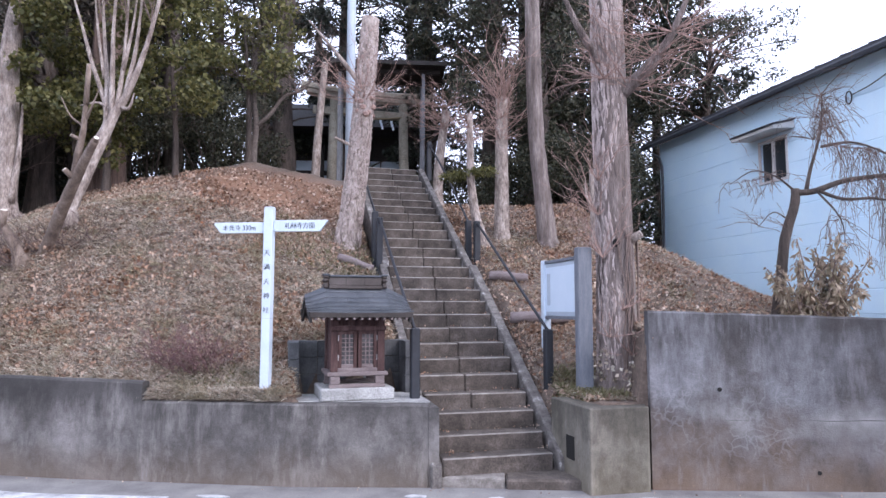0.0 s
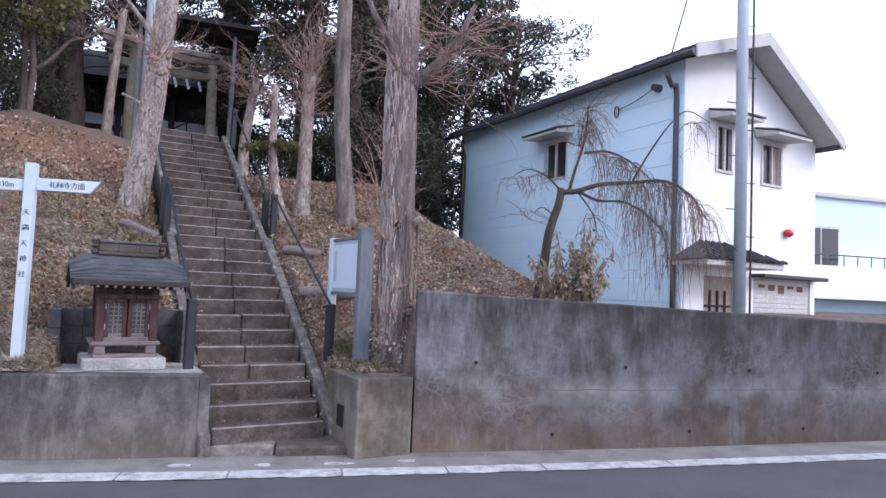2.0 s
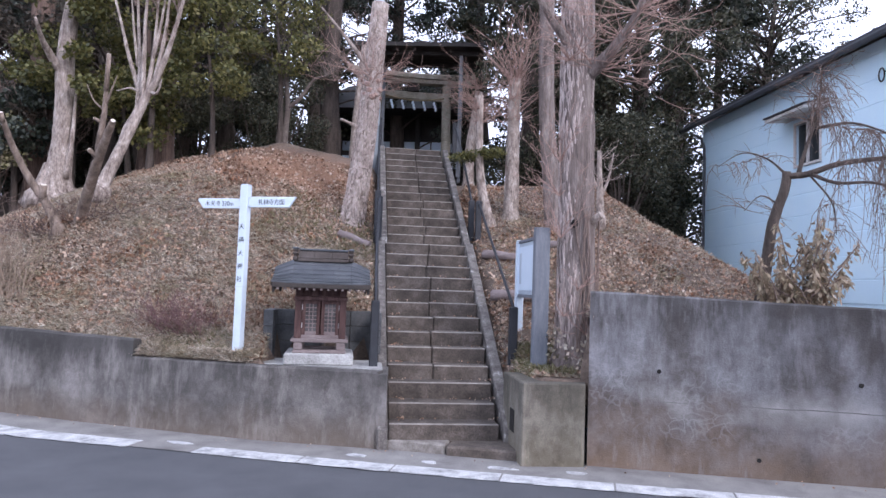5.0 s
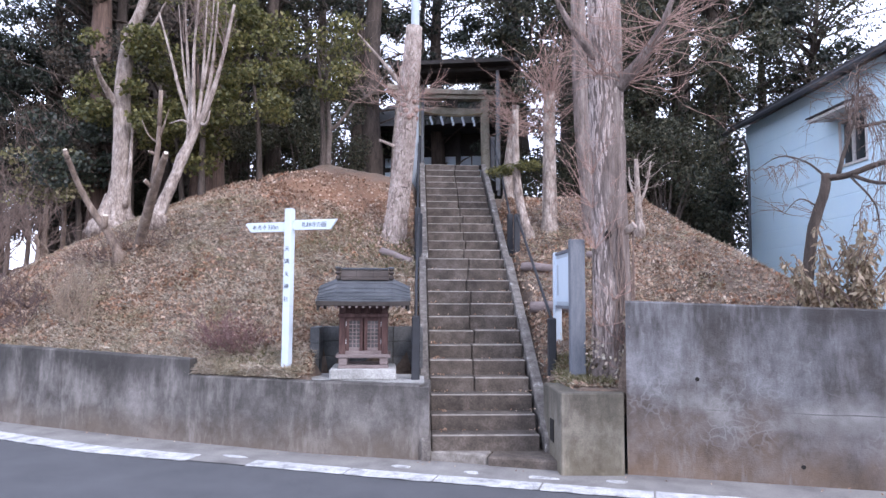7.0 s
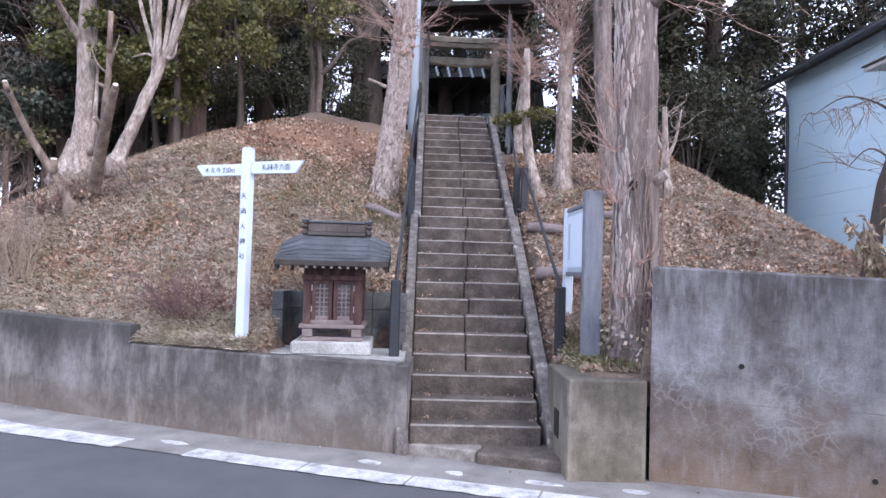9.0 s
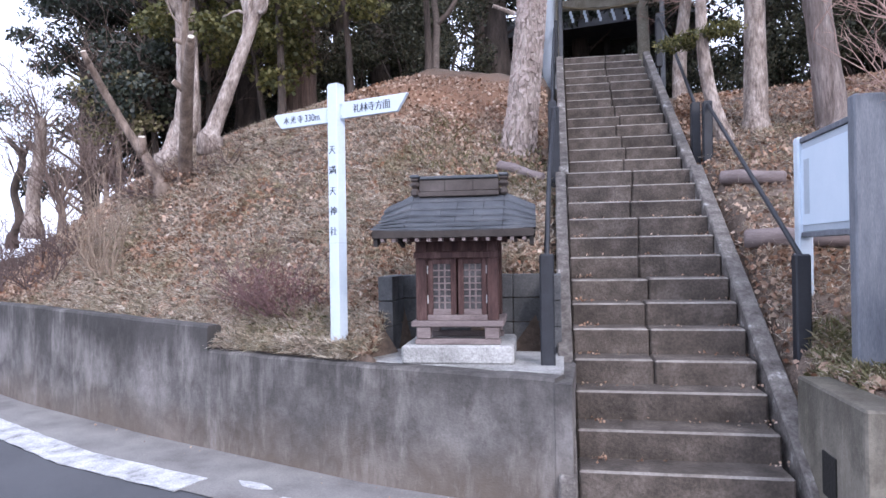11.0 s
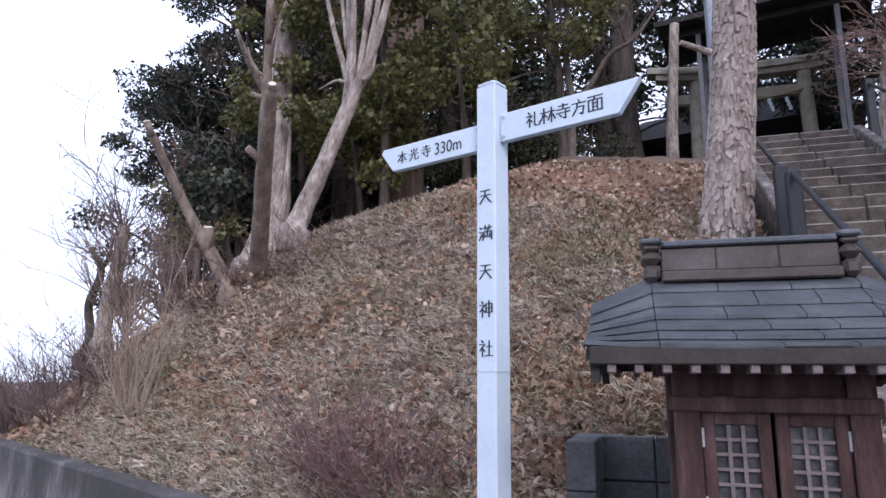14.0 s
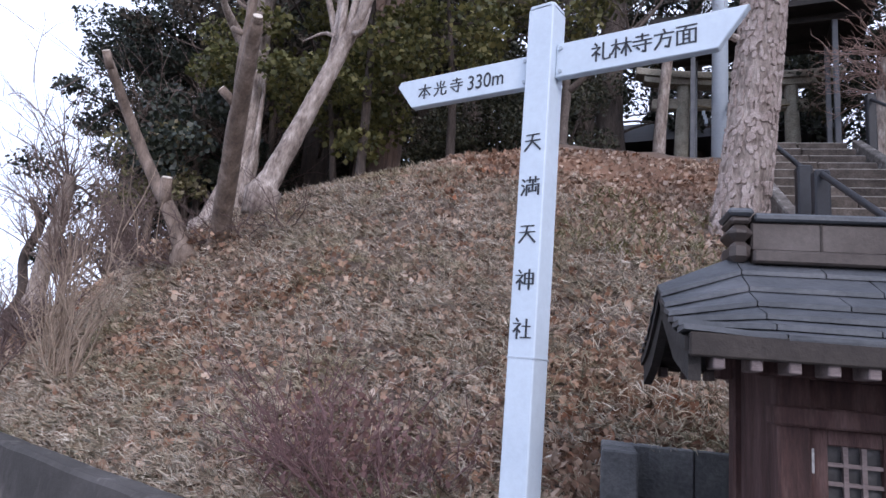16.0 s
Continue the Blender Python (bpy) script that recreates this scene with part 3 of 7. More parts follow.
def strip_wall(name, x0, x1, thick, top, material, label, crack_at=()):
    """A cast wall that follows the road's line, with thickness and a worn upper edge."""
    bm = bmesh.new()
    rows = []
    rng = random.Random(int(x0 * 7))
    for x in spaced(x0, x1, 0.15):
        y, t = wall_line(x), top(x) + rng.uniform(-0.004, 0.004)
        rows.append([bm.verts.new(p) for p in ((x, y, -0.05), (x, y + 0.012, t - 0.02), (x, y + 0.03, t), (x, y + thick - 0.02, t), (x, y + thick, t - 0.02), (x, y + thick, -0.05))])
    for p, q in zip(rows, rows[1:]):
        for k in range(5):
            bm.faces.new((p[k], q[k], q[k + 1], p[k + 1]))
    bm.faces.new(rows[0])
    bm.faces.new(rows[-1][::-1])
    return tagged(part(name, bm, material), label, "retaining wall", kind="structure")


strip_wall("wall_left_upper", -16, -3.23, 0.16, lambda x: lerp(((-16, 0.7), (-10, 1.08), (-6.7, 1.1), (-3, 1.03)), x), LEFT_WALL, "old stained concrete retaining wall below the bank")
strip_wall("wall_left_lower", -3.227, -0.16, 0.2, lambda x: 0.83, LEFT_WALL, "lower stretch of stained concrete retaining wall under the little shrine")
strip_wall("wall_right_tall", 2.1, 9.6, 0.2, lambda x: 1.8 - 0.03 * (x - 2.1), BIG_WALL, "tall grey concrete retaining wall with dark runs and lime marks")
# weep holes in the tall wall: solid plugs, the shade inside painted near-black
for x, z in ((2.8, 1.0), (4.69, 0.967), (6.48, 0.94), (3.76, 0.18), (5.6, 0.19), (7.34, 0.19), (8.6, 0.92)):
    bm = bmesh.new()
    tube(bm, [(x, wall_line(x) - 0.004, z), (x, wall_line(x) + 0.06, z)], [0.022, 0.022], 10)
    tagged(part("weep_hole", bm, HOLE_SHADE), "weep hole in the concrete wall, a near-black plug for its inner shade", "weep hole", "weep holes", "structure")

# the low wall right of the stairs: a front and a return that runs back beside the steps
bm = bmesh.new()
prism(bm, [(1.45, 7.2), (2.07, 7.4), (2.07, 7.58), (1.6, 7.42), (1.32, 8.1), (1.14, 8.05)], -0.05, 0.835)
bmesh.ops.bevel(bm, geom=[e for e in bm.edges], offset=0.012, segments=1, affect="EDGES")
tagged(part("wall_right_low", bm, LOW_WALL), "low mossy concrete wall with rounded edges beside the steps", "retaining wall", kind="structure")

# slab under the little shrine, and the wall's end beside the steps
bm = bmesh.new()
prism(bm, [(-1.66, 7.4), (-0.165, 7.5), (-0.165, 7.545), (-0.45, 8.35), (-1.86, 7.95)], 0.7, 0.838)
tagged(part("slab", bm, SLAB), "pale worn concrete slab carrying the little shrine", "slab", kind="structure")
bm = bmesh.new()
prism(bm, [(-0.16, 7.52), (-0.157, 7.35), (-0.05, 7.36), (-0.33, 8.3), (-0.45, 8.3)], -0.05, 0.8)
tagged(part("wall_end", bm, LEFT_WALL), "stained end of the retaining wall beside the steps", "retaining wall", kind="structure")

xs = spaced(-24, -8, 0.4)[:-1] + spaced(-8, 5.5, 0.12)[:-1] + spaced(5.5, 30, 0.7)
ys = [0.0] + spaced(0.03, 8, 0.12) + spaced(8.4, 60, 2.5)


def bank_height(x, y):
    h = hill(x, y)
    # cut down to lie under the stairs
    p = STAIR.inverted() @ Vector((x, y, 0))
    if -0.9 < p.y < 7.0:
        run = p.y
        floor_z = 0.35 + 0.67 * run if run < 3 else 2.3 + 0.67 * max(0, run - 3.4)
        w = 1 - smooth(0.66, 0.95, abs(p.x - 0.6))
        h = h + (min(h, floor_z - 0.3) - h) * w
    fade = min(1, max(0, (y - wall_line(x) - 0.3) * 2))
    return h + fade * (0.05 * noise.noise((x * 1.3, y * 1.3, 3)) + 0.022 * noise.noise((x * 5, y * 5, 1)))


SCREEN = pose(-1.0, 7.83, 0, 0, 0, 20)  # the frame of the little shrine's enclosure
bm = bmesh.new()
rows = []
for dy in ys:
    line = []
    for x in xs:
        y = wall_line(x) + 0.1 + dy
        q = SCREEN.inverted() @ Vector((x, y, 0))
        if -2.6 < x < -0.1:
            z = bank_height(x, y)
            if -0.7 < q.x < 0.8 and q.y < 0.66 or q.y < 0.1 and q.x > -0.62:
                z = min(z, 0.78)
        elif -0.1 <= x < 1.3:
            z = bank_height(x, y) if y > 8.1 else -0.05
        else:
            z = bank_height(x, y)
        if dy == 0.0:
            z = min(z, 0.6)
        line.append(bm.verts.new((x, y, z)))
    rows.append(line)
for a, b in zip(rows, rows[1:]):
    for k in range(len(xs) - 1):
        bm.faces.new((a[k], a[k + 1], b[k + 1], b[k]))
bank = tagged(part("bank", bm, BANK_EARTH, None, "", True), "steep earth bank covered with dry leaves", "earth bank", kind="structure")

# ---- stairs ----
stairs = tagged(new("stairs"), "long steep flight of worn grey-brown stone steps", "stairs", kind="structure")
stairs.matrix_world = STAIR
rng = random.Random(4)


def step(i, y, x0, x1, deep, z, low):
    """One step of two butted stones, each with a worn paler nose."""
    cut = x0 + (x1 - x0) * (0.445 + 0.004 * i + rng.uniform(-0.03, 0.03))
    for a, b in ((x0, cut - 0.004), (cut + 0.004, x1)) if i > 4 else ((x0, x1),):
        dz, dy = rng.uniform(-0.008, 0.008), rng.uniform(-0.012, 0.012)
        bm = bmesh.new()
        box(bm, a, b, y + dy, y + deep, low, z + dz, bevel=0.014)
        stone = part("stone_step", bm, STEP, stairs)
        stone.data.materials.append(NOSE)
        for f in stone.data.polygons:
            if 0.3 < f.normal.z < 0.95 and f.normal.y < -0.1:
                f.material_index = 1
    return


for i in range(2, 15):
    y = (i - 3) * TREAD
    step(i, y, -0.035, WIDE - 0.06 + 0.006 * (i - 3), TREAD + 0.1 if i < 14 else 0.75, nose_z(i), nose_z(i) - 0.3)
UP = 11 * TREAD + 0.44
for k in range(13):
    step(k + 15, UP + k * 0.27, 0.0, 1.24 - 0.003 * k, 0.37 if k < 12 else 0.6, nose_z(14) + (k + 1) * 0.178, nose_z(14) + (k + 1) * 0.178 - 0.3)
# the wide lowest step lies along the road
bm = prism(bmesh.new(), [(-0.13, 7.37), (0.62, 7.38), (0.62, 7.75), (-0.13, 7.6)], -0.05, 0.106)
bmesh.ops.bevel(bm, geom=bm.edges[:], offset=0.015, segments=1, affect="EDGES")
bm.transform(STAIR.inverted())
low_step = part("stone_step", bm, NOSE, stairs, "pale broken lowest step")
bm = prism(bmesh.new(), [(0.632, 7.35), (1.4, 7.38), (1.3, 7.95), (0.632, 7.75)], -0.05, 0.1)
bmesh.ops.bevel(bm, geom=bm.edges[:], offset=0.02, segments=1, affect="EDGES")
bm.transform(STAIR.inverted())
part("stone_step", bm, STEP, stairs)


def kerb(x0, x1, y0, y1, z0, z1, deep, lift):
    """A sloping side stone along a flight."""
    bm = bmesh.new()
    v = [bm.verts.new((x, y, z)) for y, z in ((y0, z0), (y1, z1)) for x, z in ((x0, z + lift), (x1, z + lift), (x1, z - deep), (x0, z - deep))]
    bm.faces.new(v[0:4])
    bm.faces.new(v[4:8][::-1])
    for k in range(4):
        bm.faces.new((v[k], v[4 + k], v[4 + (k + 1) % 4], v[(k + 1) % 4]))
    bmesh.ops.recalc_face_normals(bm, faces=bm.faces[:])
    bmesh.ops.bevel(bm, geom=bm.edges[:], offset=0.012, segments=1, affect="EDGES")
    return part("side_kerb", bm, SIDE, stairs, "lichen-spotted sloping side stone")


SIDE = surface("side_stone", ((0.065, 0.056, 0.05), (0.095, 0.083, 0.074), (0.13, 0.115, 0.104), (0.17, 0.155, 0.14), (0.4, 0.38, 0.36)), 9, 0.92, 0.45, 50, 0.35)
kerb(WIDE - 0.02, WIDE + 0.11, -0.35, 11 * TREAD + 0.02, nose_z(2) - 0.07, nose_z(14) + 0.02, 0.5, 0.02)
kerb(-0.155, -0.042, -0.3, 11 * TREAD + 0.3, nose_z(2) - 0.1, nose_z(14) + 0.1, 0.5, 0.03)
kerb(1.25, 1.36, UP - 0.3, UP + 12 * 0.27, nose_z(14), nose_z(14) + 13 * 0.178, 0.5, 0.02)
kerb(-0.12, -0.01, UP - 0.3, UP + 12 * 0.27, nose_z(14) + 0.05, nose_z(14) + 13 * 0.178, 0.5, 0.03)

# ---- signpost, notice board, little shrine, rails ----
# strokes of each written sign on a unit square, drawn as straight bars
GLYPH = {
    "ten": ((.15, .85, .85, .85), (.1, .55, .9, .55), (.5, .85, .42, .45), (.42, .45, .08, .05), (.5, .5, .92, .05)),
    "mitsuru": ((.08, .85, .2, .75), (.05, .58, .17, .5), (.05, .08, .22, .38), (.3, .8, .98, .8), (.48, .95, .48, .68), (.78, .95, .78, .68), (.32, .55, .96, .55), (.32, .55, .32, .05), (.96, .55, .96, .05), (.64, .8, .64, .3), (.45, .42, .45, .22), (.82, .42, .82, .22), (.45, .25, .82, .25)),
    "kami": ((.2, .95, .3, .83), (.05, .72, .42, .72), (.42, .72, .08, .35), (.26, .55, .26, .03), (.3, .45, .42, .33), (.52, .8, .95, .8), (.52, .8, .52, .3), (.95, .8, .95, .3), (.52, .55, .95, .55), (.52, .3, .95, .3), (.74, .97, .74, .03)),
    "yashiro": ((.2, .95, .3, .83), (.05, .72, .42, .72), (.42, .72, .08, .35), (.26, .55, .26, .03), (.3, .45, .42, .33), (.52, .6, .95, .6), (.74, .92, .74, .08), (.46, .08, .99, .08)),
    "rei": ((.2, .95, .3, .83), (.05, .72, .45, .72), (.45, .72, .08, .35), (.28, .55, .28, .03), (.3, .45, .45, .33), (.62, .92, .62, .15), (.62, .15, .7, .06), (.7, .06, .95, .08), (.95, .08, .97, .25)),
    "hayashi": ((.03, .7, .47, .7), (.25, .95, .25, .03), (.25, .66, .05, .25), (.27, .6, .44, .4), (.52, .7, .98, .7), (.74, .95, .74, .03), (.74, .66, .52, .2), (.75, .66, .98, .2)),
    "tera": ((.2, .86, .8, .86), (.5, .97, .5, .64), (.06, .64, .94, .64), (.06, .43, .94, .43), (.66, .56, .66, .06), (.66, .06, .52, .1), (.26, .33, .38, .2)),
    "kata": ((.48, .96, .54, .82), (.06, .76, .94, .76), (.42, .76, .34, .4), (.34, .4, .1, .04), (.4, .52, .8, .52), (.8, .52, .72, .06), (.72, .06, .56, .12)),
    "men": ((.05, .92, .95, .92), (.5, .92, .42, .74), (.1, .72, .9, .72), (.1, .72, .1, .05), (.9, .72, .9, .05), (.1, .07, .9, .07), (.37, .72, .37, .07), (.63, .72, .63, .07), (.37, .5, .63, .5), (.37, .29, .63, .29)),
    "moto": ((.05, .7, .95, .7), (.5, .97, .5, .03), (.48, .68, .08, .2), (.52, .68, .92, .2), (.32, .26, .68, .26)),
    "hikari": ((.5, .97, .5, .58), (.22, .9, .32, .68), (.78, .9, .68, .68), (.06, .54, .94, .54), (.36, .54, .3, .25), (.3, .25, .08, .05), (.6, .54, .6, .12), (.6, .12, .7, .06), (.7, .06, .92, .08), (.92, .08, .94, .25)),
}


def glyph(bm, name, x, z, size, y):
    """One written sign in thin raised bars, its lower left corner at x, z."""
    for a, b, c, d in GLYPH[name]:
        p, q = Vector((x + a * size, y, z + b * size)), Vector((x + c * size, y, z + d * size))
        w = 0.028 * size if abs(p.z - q.z) < 0.03 * size else 0.046 * size
        e = q - p
        n = Vector((-e.z, 0, e.x)).normalized() * w
        e = e.normalized() * w * 0.6
        v = [bm.verts.new(s) for s in (p - e - n, p - e + n, q + e + n, q + e - n)]
        back = [bm.verts.new(s.co + Vector((0, 0.0025, 0))) for s in v]
        bm.faces.new(v)
        for k in range(4):
            bm.faces.new((v[k], back[k], back[(k + 1) % 4], v[(k + 1) % 4]))
    bmesh.ops.recalc_face_normals(bm, faces=bm.faces[:])


def signpost():
    post_z, top = 0.93, 2.925
    s = thing("signpost", pose(-1.935, 7.47, post_z, 0, 0, -3), "white painted square signpost with two arrow boards and dark writing", "signpost")
    h = top - post_z
    w = 0.048
    bm = bmesh.new()
    box(bm, -w, w, -w, w, -0.15, h - 0.012, bevel=0.004)
    box(bm, -w, w, -w, w, h - 0.012, h, bevel=0.011)
    post = part("post", bm, WHITE, s)
    box_joint = block(-w - 0.0015, w + 0.0015, -w - 0.0015, w + 0.0015, 0.774, 0.778, bevel=0)
    part("joint", box_joint, STEEL, s, "thin dark joint round the post")
    for name, z in zip(("ten", "mitsuru", "ten", "kami", "yashiro"), (1.455, 1.3, 1.141, 0.988, 0.833)):
        bm = bmesh.new()
        glyph(bm, name, -0.035, z, 0.068, -w - 0.0025)
        part("character", bm, INK, post, "dark blue written character")
    for side, length, z, tilt in ((1, 0.655, 0.0, 1.2), (-1, 0.62, 0.0, -0.6)):
        bm = bmesh.new()
        z0, z1 = (h - 0.272, h - 0.148) if side > 0 else (h - 0.288, h - 0.17)
        x0, x1 = w, length
        tip = [(x0, z0), (x1 - 0.09, z0), (x1, z1), (x0, z1)] if side > 0 else [(x0, z0), (x1 - 0.075, z0), (x1, z1 - 0.02), (x1 - 0.012, z1), (x0, z1)]
        front = [bm.verts.new((side * x, -0.016, z)) for x, z in tip]
        back = [bm.verts.new((side * x, 0.016, z)) for x, z in tip]
        bm.faces.new(front)
        bm.faces.new(back)
        n = len(tip)
        for k in range(n):
            bm.faces.new((front[k], back[k], back[(k + 1) % n], front[(k + 1) % n]))
        bmesh.ops.recalc_face_normals(bm, faces=bm.faces[:])
        bmesh.ops.bevel(bm, geom=bm.edges[:], offset=0.003, segments=1, affect="EDGES")
        board = part("arrow_board", bm, WHITE, s, "white arrow board with dark writing")
        board.matrix_parent_inverse = Matrix.Identity(4)
        board.matrix_basis = pose(0, 0, 0, 0, 0, 4)
        if side > 0:
            for k, name in enumerate(("rei", "hayashi", "tera", "kata", "men")):
                bm = bmesh.new()
                glyph(bm, name, 0.172 + k * 0.0675, h - 0.242, 0.068, -0.0185)
                part("character", bm, INK, board, "dark blue written character")
        else:
            for k, name in enumerate(("moto", "hikari", "tera")):
                bm = bmesh.new()
                glyph(bm, name, -0.518 + k * 0.071, h - 0.259, 0.06, -0.0185)
                part("character", bm, INK, board, "dark blue written character")
        if side < 0:
            curve = bpy.data.curves.new("distance", "FONT")
            curve.body, curve.size, curve.extrude = "330m", 0.08, 0.001
            temp = new("temp", curve)
            me = bpy.data.meshes.new_from_object(temp)
            bpy.data.objects.remove(temp)
            me.materials.append(INK)
            d = new("writing", me)
            d.parent = board
            d["label"] = "dark distance figure"
            d.matrix_basis = pose(-0.3, -0.0175, h - 0.258, 90, 0, 0) @ Matrix.Diagonal((0.85, 1, 1, 1))
        for zz in (z0 + 0.02, z1 - 0.02):
            bolt = bmesh.new()
            tube(bolt, [(side * (w + 0.018), -0.022, zz), (side * (w + 0.018), -0.014, zz)], [0.007, 0.007], 8)
            part("bolt", bolt, STEEL, board, "small steel bolt head")
    bm = bmesh.new()
    rng = random.Random(3)
    for k in range(9):
        a = k * 0.7
        bmesh.ops.create_icosphere(bm, subdivisions=1, radius=rng.uniform(0.018, 0.036), matrix=pose(0.085 * math.cos(a), 0.085 * math.sin(a), 0.0, 20 * k, 30, 10 * k))
    part("base_stones", bm, SIDE, s, "pale stones packed round the foot")


signpost()


def notice_board():
    s = thing("notice_board", pose(1.53, 8.14, 0.86, 0, 0, BOARD_TURN), "grey wooden notice board with a pale sheet behind a frame", "notice board")
    bm = block(-0.05, 0.05, -0.09, 0.09, -0.15, 1.66, bevel=0.01)
    part("post", bm, BOARD_WOOD, s, "thick grey wooden post")
    L = BOARD_LONG
    part("post", block(-L - 0.05, -L + 0.05, -0.05, 0.05, 0.25, 1.58, bevel=0.01), WHITE, s, "pale slim post")
    panel = part("panel", block(-L, -0.055, -0.02, 0.02, 0.87, 1.53, bevel=0.004), STEEL, s)
    part("sheet", block(-L + 0.05, -0.1, -0.026, -0.021, 0.92, 1.48, bevel=0), PAPER, panel, "pale blue-white notice sheet")
    part("text_block", block(-L + 0.1, -L + 0.2, -0.0275, -0.0265, 1.0, 1.4, bevel=0), STEEL, panel, "grey column of unreadable print")
    for a, b, z0, z1 in ((-L, -0.055, 1.531, 1.57), (-L, -0.055, 0.83, 0.869)):
        part("frame_bar", block(a, b, -0.035, 0.035, z0, z1, bevel=0.005), BOARD_WOOD, s)


BOARD_TURN, BOARD_LONG = -70, 1.05
notice_board()


def little_shrine():
    s = thing("little_shrine", pose(-1.052, 7.813, 0.838, 0, 0, 22), "weathered red-brown wooden wayside shrine with dark metal roof", "shrine")
    part("plinth", block(-0.33, 0.33, -0.32, 0.36, -0.003, 0.13, bevel=0.015), SLAB, s, "pale concrete plinth")
    part("sill_beam", block(-0.27, 0.27, -0.27, -0.2, 0.13, 0.17, bevel=0.006), SHRINE_GREY, s)
    part("sill_beam", block(-0.27, 0.27, 0.2, 0.27, 0.13, 0.17, bevel=0.006), SHRINE_GREY, s)
    for x in (-0.215, 0.215):
        for y in (-0.235, 0.235):
            part("foot", block(x - 0.045, x + 0.045, y - 0.04, y + 0.04, 0.17, 0.255, bevel=0.006), SHRINE_GREY, s)
    part("floor_board", block(-0.29, 0.29, -0.29, 0.29, 0.255, 0.3, bevel=0.008), SHRINE_GREY, s, "grey worn floor board")
    # body
    for x in (-0.225, 0.225):
        for y in (-0.235, 0.235):
            part("corner_post", block(x - 0.035, x + 0.035, y - 0.035, y + 0.035, 0.3, 0.93, bevel=0.006), SHRINE_WOOD, s)
    part("side_panel", block(-0.24, -0.223, -0.2, 0.2, 0.3, 0.9, bevel=0.003), SHRINE_WOOD, s)
    part("side_panel", block(0.223, 0.24, -0.2, 0.2, 0.3, 0.9, bevel=0.003), SHRINE_WOOD, s)
    part("back_panel", block(-0.19, 0.19, 0.225, 0.245, 0.3, 0.9, bevel=0.003), SHRINE_WOOD, s)
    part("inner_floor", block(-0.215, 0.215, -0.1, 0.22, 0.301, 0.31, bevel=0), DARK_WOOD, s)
    part("lintel", block(-0.27, 0.27, -0.285, -0.2, 0.74, 0.79, bevel=0.006), SHRINE_WOOD, s)
    part("top_beam", block(-0.3, 0.3, -0.275, -0.205, 0.86, 0.93, bevel=0.006), SHRINE_WOOD, s)
    part("top_beam", block(-0.3, 0.3, 0.205, 0.275, 0.86, 0.93, bevel=0.006), SHRINE_WOOD, s)
    part("head_panel", block(-0.19, 0.19, -0.235, -0.22, 0.79, 0.86, bevel=0.002), SHRINE_WOOD, s)
    part("threshold", block(-0.19, 0.19, -0.265, -0.21, 0.3, 0.34, bevel=0.004), SHRINE_GREY, s)
    for side in (-1, 1):
        a, b = sorted((side * 0.006, side * 0.188))
        door = part("door", block(a, a + 0.035, -0.25, -0.225, 0.34, 0.74, bevel=0.003), SHRINE_WOOD, s, "lattice door leaf of reddish wood")
        part("stile", block(b - 0.035, b, -0.25, -0.225, 0.34, 0.74, bevel=0.003), SHRINE_WOOD, door)
        for z0, z1 in ((0.34, 0.38), (0.7, 0.74)):
            part("door_rail", block(a + 0.035, b - 0.035, -0.248, -0.227, z0, z1, bevel=0.003), SHRINE_WOOD if z0 > 0.5 else SHRINE_GREY, door)
        for k in range(2):
            x = a + 0.035 + (b - a - 0.07) * (k + 1) / 3
            part("lattice_bar", block(x - 0.005, x + 0.005, -0.245, -0.232, 0.38, 0.7, bevel=0), SHRINE_GREY, door)
        for k in range(6):
            z = 0.38 + 0.32 * (k + 1) / 7
            part("lattice_bar", block(a + 0.035, b - 0.035, -0.243, -0.234, z - 0.005, z + 0.005, bevel=0), SHRINE_GREY, door)
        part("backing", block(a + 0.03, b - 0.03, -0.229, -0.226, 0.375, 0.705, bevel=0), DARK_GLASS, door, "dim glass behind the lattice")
        x = side * 0.186
        for z in (0.42, 0.63):
            part("hinge", block(x - 0.004, x + 0.004, -0.256, -0.2505, z, z + 0.06, bevel=0.0015), PAINT, door, "small pale metal hinge")
    for piece in list(s.children):
        for ob in (piece, *piece.children):
            ob.data.transform(Matrix.Diagonal((1.2 if piece.name.startswith("plinth") else 1.13, 1, 1, 1)))
    # roof: two curved slopes of overlapping metal courses
    half_w, top_w, reach, zr, ze = 0.555, 0.34, 0.5, 1.21, 0.912
    for side in (-1, 1):
        n = 6
        slope = part("roof_slope", roof_board(half_w, top_w, reach, zr, ze, side), DARK_WOOD, s, "dark timber roof board")
        for k in range(n):
            f0, f1 = k / n, (k + 1) / n + 0.03
            cuts = [-1, -0.6, -0.2 + 0.2 * (k % 2), 0.22 + 0.12 * (k % 2), 0.6, 1]
            for a, b in zip(cuts, cuts[1:]):
                bm = bmesh.new()
                v = []
                for f, lift in ((f0, 0.014), (f1, 0.034)):
                    w = half_w + 0.006
                    y, z = side * reach * f, roof_z(f, zr, ze)
                    v.append([bm.verts.new((w * e, y, z + lift - verge_drop(e, f))) for e in (a + 0.003, b - 0.003)])
                    v.append([bm.verts.new((w * e, y, z + lift - 0.013 - verge_drop(e, f))) for e in (a + 0.003, b - 0.003)])
                t0, u0, t1, u1 = v
                bm.faces.new((t0[0], t0[1], t1[1], t1[0]))
                bm.faces.new((t1[0], t1[1], u1[1], u1[0]))
                bm.faces.new((u0[0], u0[1], u1[1], u1[0]))
                bm.faces.new((t0[0], t1[0], u1[0], u0[0]))
                bm.faces.new((t0[1], t1[1], u1[1], u0[1]))
                bmesh.ops.recalc_face_normals(bm, faces=bm.faces[:])
